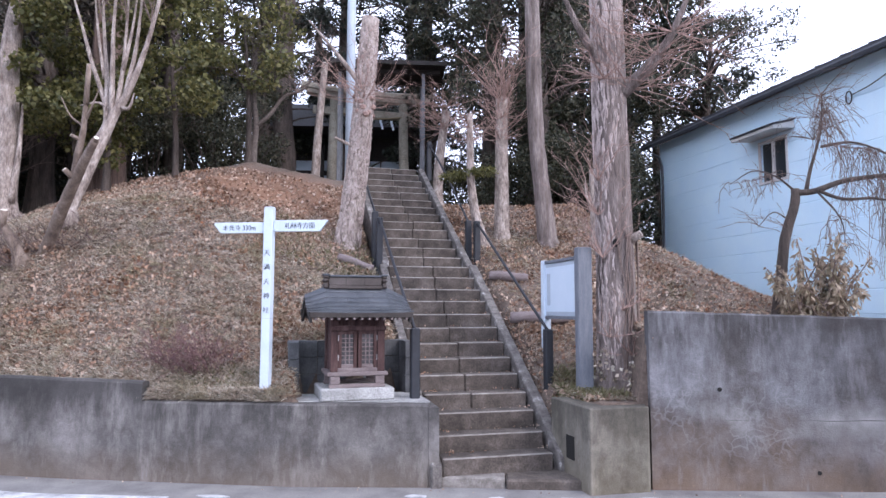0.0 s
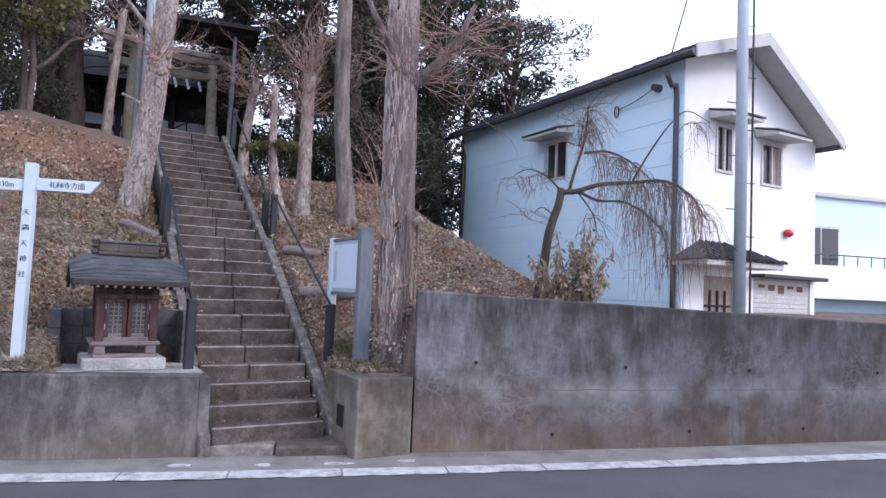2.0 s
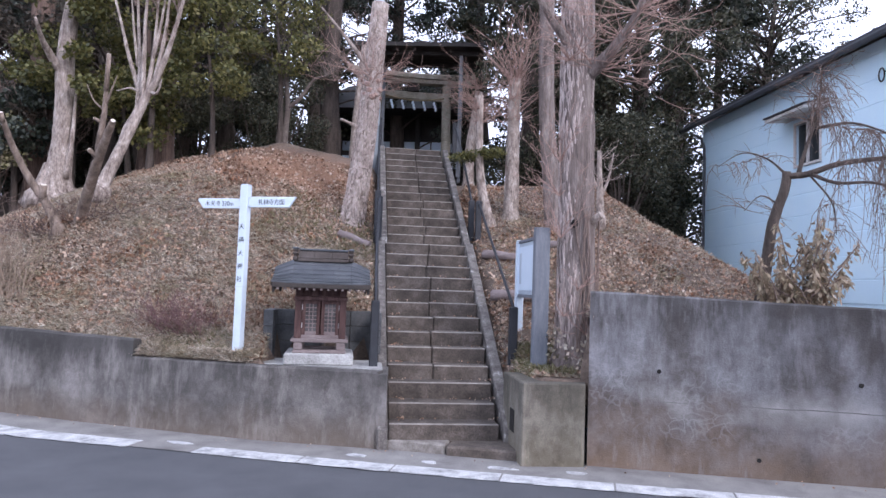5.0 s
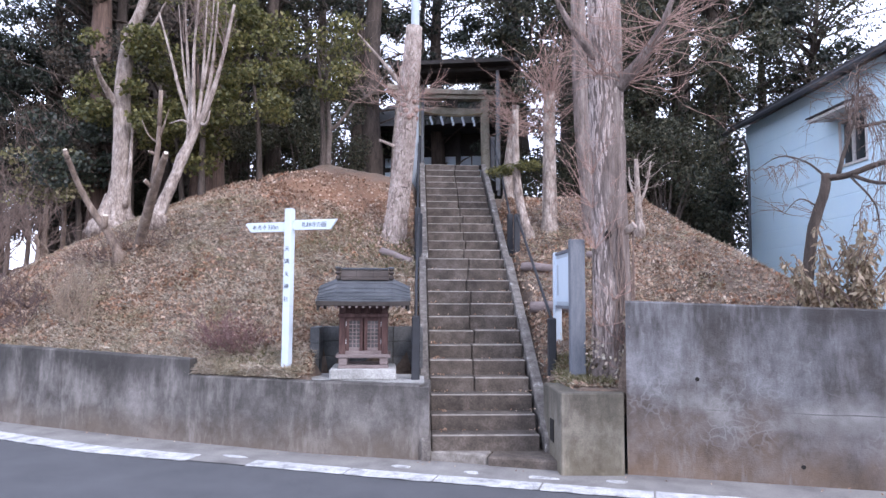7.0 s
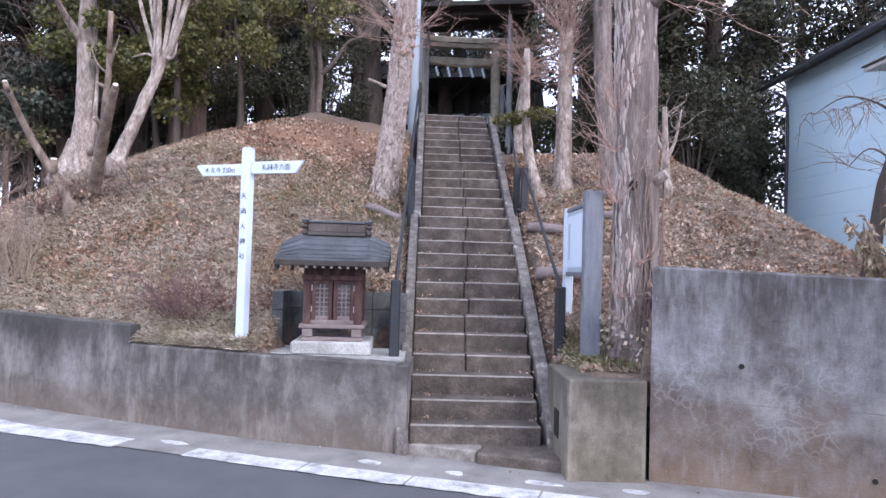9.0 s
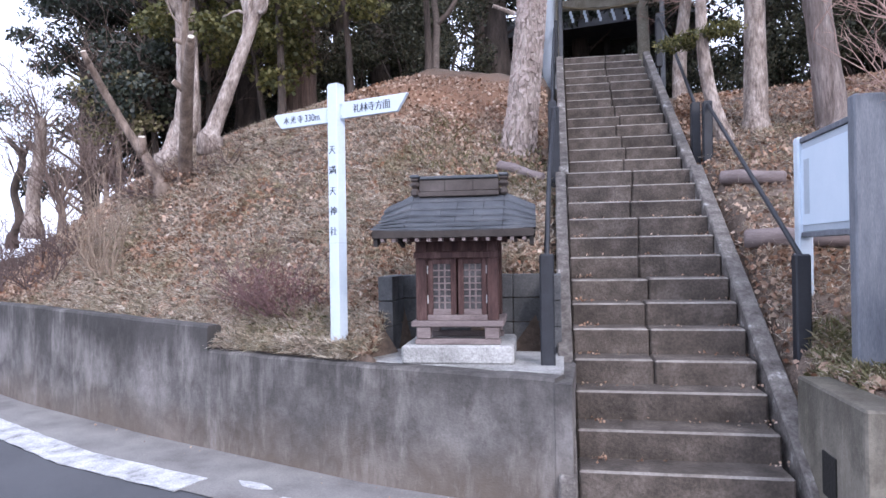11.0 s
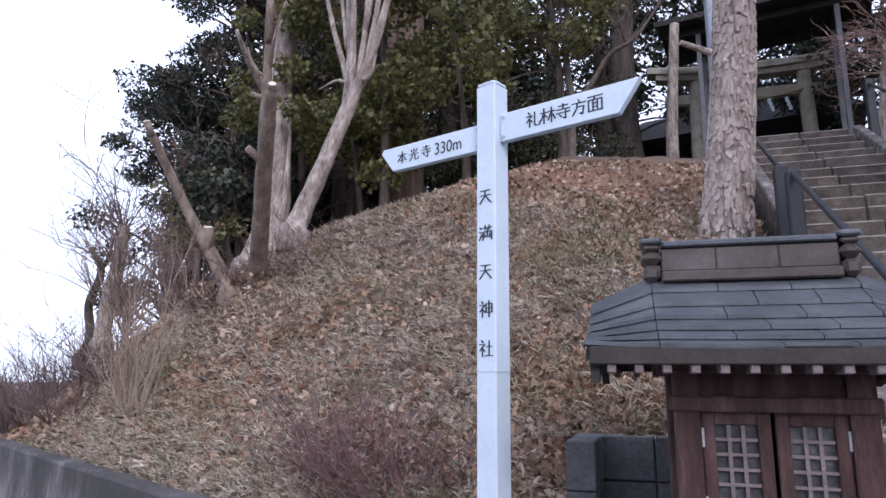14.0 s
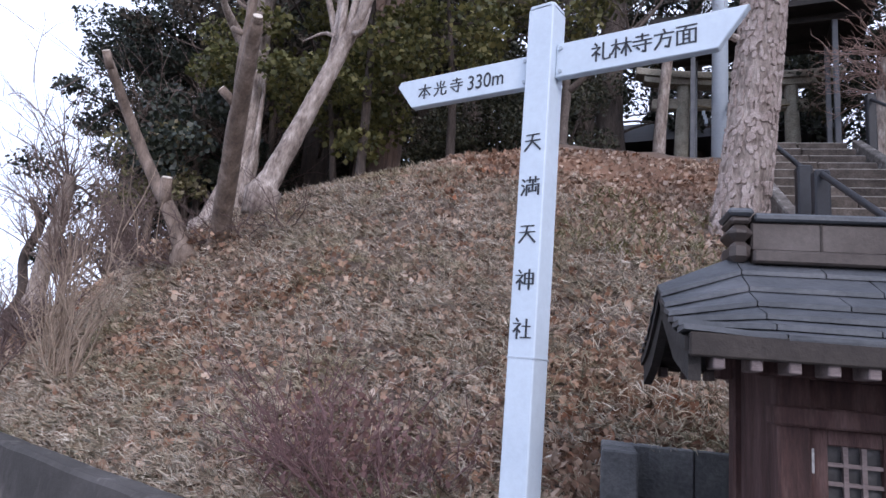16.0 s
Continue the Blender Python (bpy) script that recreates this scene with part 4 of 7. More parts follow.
                part("metal_plate", bm, COPPER, slope)
        part("eave_board", block(-half_w + 0.01, half_w - 0.01, side * reach - 0.015, side * reach + 0.012, ze - 0.03, ze + 0.026, bevel=0.004), FASCIA, slope)
        for k in range(13):
            x = -0.48 + 0.96 * k / 12
            part("rafter_end", block(x - 0.013, x + 0.013, side * 0.46 - 0.045, side * 0.46 + 0.045, ze - 0.055, ze - 0.02, bevel=0.003), SHRINE_GREY, slope)
        for x in (-0.53, 0.53):
            bm = bmesh.new()
            v0 = [bm.verts.new((x - 0.014, y, z)) for y, z in ((0, zr - 0.11), (side * reach * 0.5, roof_z(0.5, zr, ze) - 0.065), (side * reach * 0.97, ze - 0.005), (side * reach * 0.97, ze - 0.085), (side * reach * 0.5, roof_z(0.5, zr, ze) - 0.14), (0, zr - 0.19))]
            v1 = [bm.verts.new((v.co.x + 0.028, v.co.y, v.co.z)) for v in v0]
            bm.faces.new(v0)
            bm.faces.new(v1)
            for k in range(6):
                bm.faces.new((v0[k], v1[k], v1[(k + 1) % 6], v0[(k + 1) % 6]))
            bmesh.ops.recalc_face_normals(bm, faces=bm.faces[:])
            part("barge_board", bm, DARK_WOOD, slope)
    ridge = part("ridge_box", block(-0.298, 0.298, -0.05, 0.05, 1.235, 1.325, bevel=0.006), RIDGE, s, "grey-brown metal-clad ridge box")
    part("ridge_cap", block(-0.292, 0.292, -0.065, 0.065, 1.326, 1.35, bevel=0.006), COPPER, ridge)
    part("ridge_base", block(-0.298, 0.298, -0.08, 0.08, 1.195, 1.234, bevel=0.006), RIDGE, ridge)
    for x in (-0.105, 0.105):
        part("ridge_seam", block(x - 0.004, x + 0.004, -0.053, 0.053, 1.236, 1.325, bevel=0.002), FASCIA, ridge)
    for x in (-0.33, 0.33):
        end = part("ridge_end", block(x - 0.03, x + 0.03, -0.066, 0.066, 1.2, 1.262, bevel=0.016), RIDGE, ridge, "stacked moulded end of the ridge")
        part("moulding", block(x - 0.036, x + 0.036, -0.072, 0.072, 1.263, 1.315, bevel=0.022), RIDGE, end)
        part("moulding", block(x - 0.03, x + 0.03, -0.066, 0.066, 1.316, 1.338, bevel=0.008), RIDGE, end)
        part("moulding", block(x - 0.037, x + 0.037, -0.074, 0.074, 1.339, 1.362, bevel=0.008), COPPER, end)


def verge_drop(e, f):
    """How far the roof's ends hang below its middle, most at the ridge; the eave's corners turn up a little."""
    return 0.1 * max(0.0, (abs(e) - 0.6) / 0.4) * max(0.0, 1 - f) - 0.015 * abs(e) ** 3 * f


def roof_z(f, zr, ze):
    return zr + (ze - zr) * min(1.02, f) - 0.035 * math.sin(math.pi * min(1, f))


def roof_board(half_w, top_w, reach, zr, ze, side):
    bm = bmesh.new()
    rows = []
    ends = (-1, -0.6, 0, 0.6, 1)
    for k in range(7):
        f = k / 6
        z = roof_z(f, zr, ze)
        rows.append([bm.verts.new((e * half_w, side * reach * f, z + d - verge_drop(e, f))) for d in (0, -0.03) for e in ends])
    for a, b in zip(rows, rows[1:]):
        for k in (0, 1, 2, 3, 5, 6, 7, 8):
            bm.faces.new((a[k], a[k + 1], b[k + 1], b[k]))
        bm.faces.new((a[0], b[0], b[5], a[5]))
        bm.faces.new((a[4], b[4], b[9], a[9]))
    for k in range(4):
        bm.faces.new((rows[-1][k], rows[-1][k + 1], rows[-1][k + 6], rows[-1][k + 5]))
    bmesh.ops.recalc_face_normals(bm, faces=bm.faces[:])
    return bm


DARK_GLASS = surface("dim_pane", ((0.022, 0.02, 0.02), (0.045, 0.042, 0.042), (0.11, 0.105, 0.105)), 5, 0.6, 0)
little_shrine()

# block enclosure behind the little shrine
screen = tagged(new("block_screen"), "low dark concrete-block wall round the back of the shrine", "block wall", kind="structure")
screen.matrix_world = SCREEN @ pose(0, 0, 0.84)
for k in range(3):
    for j in range(4):
        x0 = -0.76 + j * 0.35
        part("concrete_block", block(x0, x0 + 0.345, 0.62, 0.74, k * 0.2 - 0.02 * (k == 0), k * 0.2 + 0.195, bevel=0.006), BLOCK, screen)
    for j in range(2):
        y0 = 0.235 + j * 0.192
        part("concrete_block", block(0.58, 0.68, y0 + 0.003, y0 + 0.187, k * 0.2 - 0.02 * (k == 0), k * 0.2 + 0.195, bevel=0.006), BLOCK, screen)
        part("concrete_block", block(-0.76, -0.64, y0, y0 + 0.187, k * 0.2 - 0.02 * (k == 0), k * 0.2 + 0.195, bevel=0.006), BLOCK, screen)


def flat_post(x, y, z, h, turn=20):
    return block(-0.05, 0.05, -0.05, 0.05, z - 0.12, z + h, m=pose(x, y, 0, 0, 0, turn), bevel=0.012)


def hand_rail(name, posts, ends, label):
    """posts: x, y, foot height, height; ends: the rail's runs from point to point."""
    r = tagged(new(name), label, "handrail", "handrails beside the steps")
    for x, y, z, h in posts:
        part("rail_post", flat_post(x, y, z, h), BLACK, r)
    for run in ends:
        part("rail", tube(bmesh.new(), through_points(run, 4), [0.02] * (4 * (len(run) - 1) + 1), 8), BLACK, r, "thin dark rail", True)


hand_rail("handrail", [(1.16, 8.66, 0.85, 0.72), (0.2, 11.35, 2.55, 0.72), (0.05, 11.5, 2.62, 0.68), (-0.95, 14.5, 4.7, 0.75)],
          [[(1.16, 8.66, 1.55), (0.68, 10.0, 2.4), (0.2, 11.35, 3.25)], [(0.05, 11.5, 3.28), (-0.45, 13.0, 4.4), (-0.95, 14.5, 5.4)]], "black handrail with taped posts on the open side of the steps")
hand_rail("handrail", [(-0.36, 7.78, 0.84, 0.76), (-1.28, 10.5, 2.45, 0.78), (-1.4, 10.75, 2.6, 0.76), (-2.5, 13.9, 4.7, 0.75)],
          [[(-0.36, 7.78, 1.58), (-0.82, 9.1, 2.4), (-1.28, 10.5, 3.22)], [(-1.4, 10.75, 3.34), (-1.95, 12.3, 4.35), (-2.5, 13.9, 5.42)]], "black handrail with taped posts beside the shrine")


# ---- house ----
def house():
    turn = 18.9
    m = pose(7.154, 10.576, 1.5, 0, 0, turn)  # x along the gable front, y back along the pale blue, sky-tinted flank
    h = thing("house", m, "two-storey house with pale blue siding, tinted bluer for sky light, and a white gable front", "house")
    wide, deep, eave, apex = 3.9, 7.48, 4.565, 5.08
    low = 3.56  # the far slope comes down lower
    top = 1.6  # the ridge stands nearer the flank
    # walls with thickness
    def wall(name, a, b, y, t, material, holes, gable=False, flank=False):
        """A wall from a to b along its run, with window holes given as run0, run1, z0, z1."""
        bm = bmesh.new()
        xs = sorted({a, b, *[v for q in holes for v in q[:2]]} | ({top} if gable else set()))
        head = low if gable or y > 1 else eave
        zs = sorted({-0.1, head, *[v for q in holes for v in q[2:]]})
        for x0, x1 in zip(xs, xs[1:]):
            for z0, z1 in zip(zs, zs[1:]):
                if any(q[0] <= x0 < q[1] and q[2] <= z0 < q[3] for q in holes):
                    continue
                box(bm, x0, x1, y, y + t, z0, z1) if not flank else box(bm, y, y + t, x0, x1, z0, z1)
        if gable:
            v = [bm.verts.new((x, yy, z)) for yy in (y, y + t) for x, z in ((a, low), (b, low), (top, apex), (a, eave))]
            bm.faces.new(v[:4])
            bm.faces.new(v[4:])
            for k in range(4):
                bm.faces.new((v[k], v[(k + 1) % 4], v[4 + (k + 1) % 4], v[4 + k]))
            bmesh.ops.recalc_face_normals(bm, faces=bm.faces[:])
        bmesh.ops.remove_doubles(bm, verts=bm.verts[:], dist=0.0005)
        return part(name, bm, material, h)
    front_holes = ((0.87, 1.25, 2.7, 3.48), (2.18, 2.72, 2.6, 3.34), (0.57, 1.42, -0.1, 0.76), (1.95, 3.75, -0.1, 0.76))
    flank_holes = ((3.15, 3.84, 2.88, 3.66),)
    front = wall("wall", 0.0, wide, 0.0, 0.14, GABLE, front_holes, gable=True)
    flank = wall("wall", 0.141, deep, 0.0, 0.14, CLADDING, flank_holes, flank=True)
    wall("wall", 0.141, deep, wide - 0.14, 0.14, GABLE, (), flank=True)
    wall("wall", 0.141, wide - 0.141, deep - 0.14, 0.14, CLADDING, (), gable=True)
    # lapped boards on the flank
    for k in range(11):
        z = 0.25 + k * 0.41
        for p, q in ((0.0, 3.1), (3.89, deep)) if 2.45 < z < 3.7 else ((0.0, deep),):
            part("siding_board", block(-0.012, -0.001, p, q, z, min(4.56, z + 0.4), bevel=0.005), CLADDING, flank)
    # roof
    over, lip = 0.34, 0.5
    for side in (-1, 1):
        bm = bmesh.new()
        mid = top
        half = top if side < 0 else wide - top
        run = half + (over if side < 0 else 0.12)
        rise = (apex - (eave if side < 0 else low)) / half
        pts = [(mid, apex + 0.06), (mid + side * run, apex + 0.06 - rise * run)]
        v = []
        for y in (-lip, deep + 0.35):
            for x, z in pts:
                v += [bm.verts.new((x, y, z)), bm.verts.new((x, y, z + 0.09))]
        for q in ((0, 1, 3, 2), (4, 5, 7, 6), (1, 5, 7, 3), (0, 4, 6, 2), (2, 3, 7, 6), (0, 1, 5, 4)):
            bm.faces.new([v[k] for k in q])
        bmesh.ops.recalc_face_normals(bm, faces=bm.faces[:])
        roof = part("roof", bm, ROOF_DARK, h, "dark tin roof with a pale soffit")
        roof.data.materials.append(SOFFIT)
        for f in roof.data.polygons:
            f.material_index = 1 if f.normal.z < -0.5 else 0
        for k in range(15):
            y = -lip + 0.3 + k * 0.55
            bm = bmesh.new()
            a, b = Vector((mid + side * 0.05, y, apex + 0.15)), Vector((mid + side * run, y, apex + 0.15 - rise * run))
            tube(bm, [a, b], [0.02, 0.02], 6)
            part("roof_seam", bm, ROOF_DARK, roof)
        bm = bmesh.new()
        x, z = mid + side * (run + 0.04), apex + 0.02 - rise * run
        tube(bm, [(x, -lip, z), (x, deep + 0.35, z)], [0.06, 0.06], 8)
        part("gutter", bm, TRIM_DARK, h, "dark eaves gutter")
        bm = bmesh.new()
        a, b = (mid, apex + 0.06), (mid + side * run, apex + 0.06 - rise * run)
        v = [bm.verts.new((x, y, z + d)) for y in (-lip - 0.03, -lip + 0.005) for x, z in (a, b) for d in (-0.14, 0.1)]
        for q in ((0, 1, 3, 2), (4, 5, 7, 6), (1, 5, 7, 3), (0, 4, 6, 2), (2, 3, 7, 6), (0, 1, 5, 4)):
            bm.faces.new([v[k] for k in q])
        bmesh.ops.recalc_face_normals(bm, faces=bm.faces[:])
        part("barge_board", bm, SOFFIT, h, "pale grey barge board")
    # downpipe at the corner
    bm = bmesh.new()
    tube(bm, through_points([(-0.36, 0.1, eave - 0.3), (-0.2, 0.12, eave - 0.5), (-0.06, 0.14, eave - 0.62), (-0.06, 0.14, 2.0), (-0.06, 0.14, -0.1)], 3), [0.045] * 13, 8)
    part("downpipe", bm, TRIM_DARK, h, "dark downpipe", True)
    bm = bmesh.new()
    tube(bm, through_points([(-0.36, deep - 0.2, eave - 0.3), (-0.06, deep - 0.15, eave - 0.6), (-0.06, deep - 0.15, 2.0), (-0.06, deep - 0.15, -0.1)], 3), [0.035] * 10, 8)
    part("downpipe", bm, TRIM_DARK, h, "dark downpipe", True)

    def window(x0, x1, z0, z1, flank_side, hood):
        """A framed window with two panes and a small sheet hood above."""
        def B(a, b, c, d, e, f, bevel=0.004):
            return block(a, b, c, d, e, f, bevel=bevel) if not flank_side else block(c, d, a, b, e, f, bevel=bevel)
        w = part("window", B(x0 - 0.05, x1 + 0.05, -0.03, 0.03, z0 - 0.05, z0), SHUTTER, h, "window with a pale aluminium frame")
        part("frame_bar", B(x0 - 0.05, x1 + 0.05, -0.03, 0.03, z1, z1 + 0.05), SHUTTER, w)
        for a, b in ((x0 - 0.05, x0), (x1, x1 + 0.05), ((x0 + x1) / 2 - 0.02, (x0 + x1) / 2 + 0.02)):
            part("frame_bar", B(a, b, -0.028, 0.028, z0, z1), SHUTTER, w)
        part("pane", B(x0, (x0 + x1) / 2 - 0.02, 0.03, 0.04, z0, z1, 0), GLASS, w)
        part("pane", B((x0 + x1) / 2 + 0.02, x1, 0.05, 0.06, z0, z1, 0), GLASS if not hood > 1 else CREAM, w)
        bm = bmesh.new()
        a, b = x0 - 0.25, x1 + 0.25
        v = []
        for x in (a, b):
            for y, z in ((-0.02, z1 + 0.26), (-0.5, z1 + 0.14), (-0.5, z1 + 0.08), (-0.02, z1 + 0.12)):
                v.append(bm.verts.new((x, y, z) if not flank_side else (y, x, z)))
        bm.faces.new(v[:4])
        bm.faces.new(v[4:])
        for k in range(4):
            bm.faces.new((v[k], v[(k + 1) % 4], v[4 + (k + 1) % 4], v[4 + k]))
        bmesh.ops.recalc_face_normals(bm, faces=bm.faces[:])
        hood_part = part("hood", bm, SOFFIT, w, "small sheet-metal hood with a dark top")
        lid = bmesh.new()
        v = [lid.verts.new((x, y, z) if not flank_side else (y, x, z)) for x in (a - 0.02, b + 0.02) for y, z in ((-0.02, z1 + 0.27), (-0.53, z1 + 0.145), (-0.53, z1 + 0.175), (-0.02, z1 + 0.3))]
        lid.faces.new(v[:4])
        lid.faces.new(v[4:])
        for k in range(4):
            lid.faces.new((v[k], v[(k + 1) % 4], v[4 + (k + 1) % 4], v[4 + k]))
        bmesh.ops.recalc_face_normals(lid, faces=lid.faces[:])
        part("hood_top", lid, ROOF_DARK, hood_part)

    window(0.87, 1.25, 2.7, 3.48, False, 1)
    window(2.18, 2.72, 2.6, 3.34, False, 2)
    window(3.15, 3.84, 2.88, 3.66, True, 1)
    # entrance with its tiled canopy, and a shuttered opening
    door = part("door", block(0.57, 1.42, 0.06, 0.1, -0.1, 0.76, bevel=0.004), CREAM, h, "cream entrance door with dark lattice")
    for x in (0.8, 1.0, 1.2):
        part("door_bar", block(x - 0.02, x + 0.02, 0.03, 0.06, -0.1, 0.5, bevel=0.003), DARK_WOOD, door)
    part("door_bar", block(0.65, 1.35, 0.03, 0.059, 0.2, 0.24, bevel=0.003), DARK_WOOD, door)
    shutter = part("roller_shutter", block(1.95, 3.75, 0.05, 0.08, -0.1, 0.76, bevel=0.004), SHUTTER, h, "pale slatted roller shutter")
    for k in range(9):
        part("slat", block(1.95, 3.75, 0.035, 0.05, -0.05 + k * 0.09, 0.03 + k * 0.09, bevel=0.006), SHUTTER, shutter)
    for k in range(5):
        part("rust_stain", block(2.15 + 0.3 * k, 2.15 + 0.3 * k + 0.2, 0.031, 0.036, 0.6 - 0.05 * (k % 3), 0.66, bevel=0.002), RUST, shutter, "rust along the slats")
    part("awning", block(1.86, 3.88, -0.3, -0.001, 0.78, 0.85, bevel=0.01), ROOF_DARK, h, "thin dark awning")
    canopy = part("canopy", block(-0.25, 1.78, -0.72, -0.001, 0.9, 1.0, bevel=0.01), SHUTTER, h, "entrance canopy with a small dark tiled hip")
    bm = bmesh.new()
    v = [bm.verts.new(p) for p in ((-0.3, -0.77, 1.005), (1.83, -0.77, 1.005), (1.83, 0, 1.005), (-0.3, 0, 1.005), (0.4, 0, 1.36), (1.2, 0, 1.36))]
    for q in ((0, 1, 5, 4), (1, 2, 5), (0, 4, 3), (3, 4, 5, 2), (0, 3, 2, 1)):
        bm.faces.new([v[k] for k in q])
    hip = part("canopy_roof", bm, ROOF_DARK, canopy, "small dark tiled hip roof")
    for k in range(13):
        x = -0.22 + k * 0.165
        e = min(1.0, max(0.0, (x + 0.3) / 0.7)) if x < 0.8 else min(1.0, max(0.0, (1.83 - x) / 0.63))
        tile = tube(bmesh.new(), [(x, -0.79, 1.02), (x, -0.77 + 0.77 * e, 1.02 + 0.355 * e)], [0.028, 0.024], 6)
        part("tile_roll", tile, ROOF_DARK, hip)
    lamp = bmesh.new()
    bmesh.ops.create_uvsphere(lamp, u_segments=16, v_segments=10, radius=0.1, matrix=pose(2.93, -0.06, 1.69) @ Matrix.Diagonal((1.2, 0.8, 0.8, 1)))
    part("alarm_lamp", lamp, RED, h, "red round alarm lamp", True)
    vent = bmesh.new()
    tube(vent, [(-0.18, 0.57, 4.16), (-0.012, 0.57, 4.16)], [0.06, 0.075], 12)
    part("vent_cap", vent, TRIM_DARK, h, "round dark vent cap")
    ring = bmesh.new()
    tube(ring, through_points([(-0.05, 1.62 + 0.06 * math.cos(a), 3.95 + 0.11 * math.sin(a)) for a in [k * 0.7 for k in range(10)]], 2), [0.012] * 19, 6)
    part("cable_coil", ring, BLACK, h, "coil of black cable", True)
    wire = bmesh.new()
    tube(wire, through_points([(-0.05, 1.55, 3.98), (-0.1, 1.1, 4.02), (-0.12, 0.6, 4.16)], 4), [0.01] * 9, 6)
    part("wire", wire, BLACK, h)


house()


def neighbour_house():
    h = thing("far_house", pose(15.2, 18.0, 1.0, 0, 0, 6), "pale flat-roofed house with a balcony behind the gable house", "house")
    part("wall", block(0, 9, 0, 6, -0.1, 4.2, bevel=0.02), CLADDING, h)
    part("roof", block(-0.15, 9.15, -0.15, 6.15, 4.2, 4.35, bevel=0.02), SHUTTER, h)
    part("balcony", block(-0.02, 5, -0.9, -0.002, 1.0, 2.0, bevel=0.02), GABLE, h, "white solid balcony front")
    rail = part("balcony_rail", block(0, 5, -0.9, -0.86, 2.3, 2.34, bevel=0.005), STEEL_DARK, h)
    for k in range(10):
        part("baluster", block(0.05 + k * 0.53, 0.08 + k * 0.53, -0.89, -0.87, 2.0, 2.3, bevel=0), STEEL_DARK, rail)
    win = part("window", block(0.4, 1.9, -0.03, -0.001, 2.0, 3.3, bevel=0.01), SHUTTER, h)
    part("pane", block(0.48, 1.12, -0.04, -0.031, 2.05, 3.22, bevel=0), GLASS, win)
    part("pane", block(1.18, 1.82, -0.04, -0.031, 2.05, 3.22, bevel=0), GLASS, win)


neighbour_house()


def utility_pole(x, y, z, h, r, label, name="utility_pole"):
    p = thing(name, pose(x, y, z), label, "pole")
    bm = bmesh.new()
    tube(bm, [(0, 0, -0.2), (0, 0, h * 0.5), (0, 0, h)], [r, r * 0.93, r * 0.85], 16)
    part("shaft", bm, STEEL, p, "", True)
    return p


big_pole = utility_pole(7.83, 9.95, 1.55, 9.0, 0.1, "grey-blue steel utility pole with climbing pegs and cable", "utility_pole")
for k in range(14):
    s = 1 if k % 2 else -1
    bm = bmesh.new()
    tube(bm, [(0.1 * s, 0, 0.9 + k * 0.45), (0.26 * s, 0, 0.9 + k * 0.45)], [0.009, 0.009], 6)
    part("climbing_peg", bm, STEEL_DARK, big_pole)
bm = bmesh.new()
tube(bm, [(0.14, -0.08, -0.1), (0.15, -0.08, 4), (0.14, -0.08, 9)], [0.018] * 3, 6)
part("cable", bm, BLACK, big_pole)

wire = tube(bmesh.new(), through_points([(6.95, 10.75, 6.1), (7.3, 10.4, 7.9), (7.8, 9.95, 10.2)], 4), [0.012] * 9, 6)
tagged(part("overhead_cable", wire, BLACK, None, "", True), "black cable from the house up to the pole", "cable")
shrine_pole = utility_pole(-2.49, 13.56, 3.8, 6.8, 0.1, "pale blue-grey steel pole beside the trunk", "lamp_pole")


# ---- gate, its shelter and the shrine hall on the hill ----
def torii():
    t = thing("torii", pose(-3.093, 18.44, 4.75, 0, 0, 22), "old grey-brown stone gate with straw rope and paper streamers", "torii gate")
    for x in (-0.98, 0.98):
        bm = bmesh.new()
        tube(bm, [(x * 1.06, 0, -0.1), (x, 0, 2.93)], [0.15, 0.125], 16)
        part("pillar", bm, TORII, t, "", True)
        part("pillar_foot", block(x * 1.06 - 0.22, x * 1.06 + 0.22, -0.22, 0.22, -0.1, 0.14, bevel=0.03), TORII, t)
    for name, half, deep, z0, z1, rise in (("top_lintel", 1.9, 0.17, 3.05, 3.2, 0.12), ("upper_lintel", 1.74, 0.13, 2.92, 3.05, 0.1)):
        bm = bmesh.new()
        rows = []
        for k in range(13):
            e = -1 + k / 6
            x, up = half * e, rise * abs(e) ** 2.4
            rows.append([bm.verts.new((x, y, z + up)) for y, z in ((-deep, z0), (-deep, z1 - 0.03), (-deep * 0.8, z1), (deep * 0.8, z1), (deep, z1 - 0.03), (deep, z0))])
        for p, q in zip(rows, rows[1:]):
            for k in range(6):
                bm.faces.new((p[k], q[k], q[(k + 1) % 6], p[(k + 1) % 6]))
        bm.faces.new(rows[0])
        bm.faces.new(rows[-1])
        bmesh.ops.recalc_face_normals(bm, faces=bm.faces[:])
        part(name, bm, TORII, t)
    part("tie_beam", block(-1.575, 1.575, -0.075, 0.075, 2.46, 2.67, bevel=0.015), TORII, t)
    part("centre_strut", block(-0.17, 0.17, -0.1, 0.1, 2.672, 2.918, bevel=0.01), DARK_WOOD, t, "dark name tablet between the beams")
    rope = bmesh.new()
    tube(rope, through_points([(-0.9, -0.17, 2.5), (-0.45, -0.18, 2.42), (0, -0.18, 2.38), (0.45, -0.18, 2.42), (0.9, -0.17, 2.5)], 5), [0.022] * 21, 8)
    part("straw_rope", rope, STRAW_SOLID, t, "straw rope", True)
    for k in range(5):
        x = -0.62 + k * 0.31
        bm = bmesh.new()
        for j in range(3):
            box(bm, x - 0.045 + 0.025 * j, x + 0.015 + 0.025 * j, -0.185, -0.178, 2.36 - 0.085 * (j + 1), 2.37 - 0.085 * j)
        part("paper_streamer", bm, PAPER, t, "white folded paper streamer")


STRAW_SOLID = surface("straw_rope", ((0.22, 0.17, 0.1), (0.32, 0.26, 0.16)), 12, 0.9, 0.4)
torii()


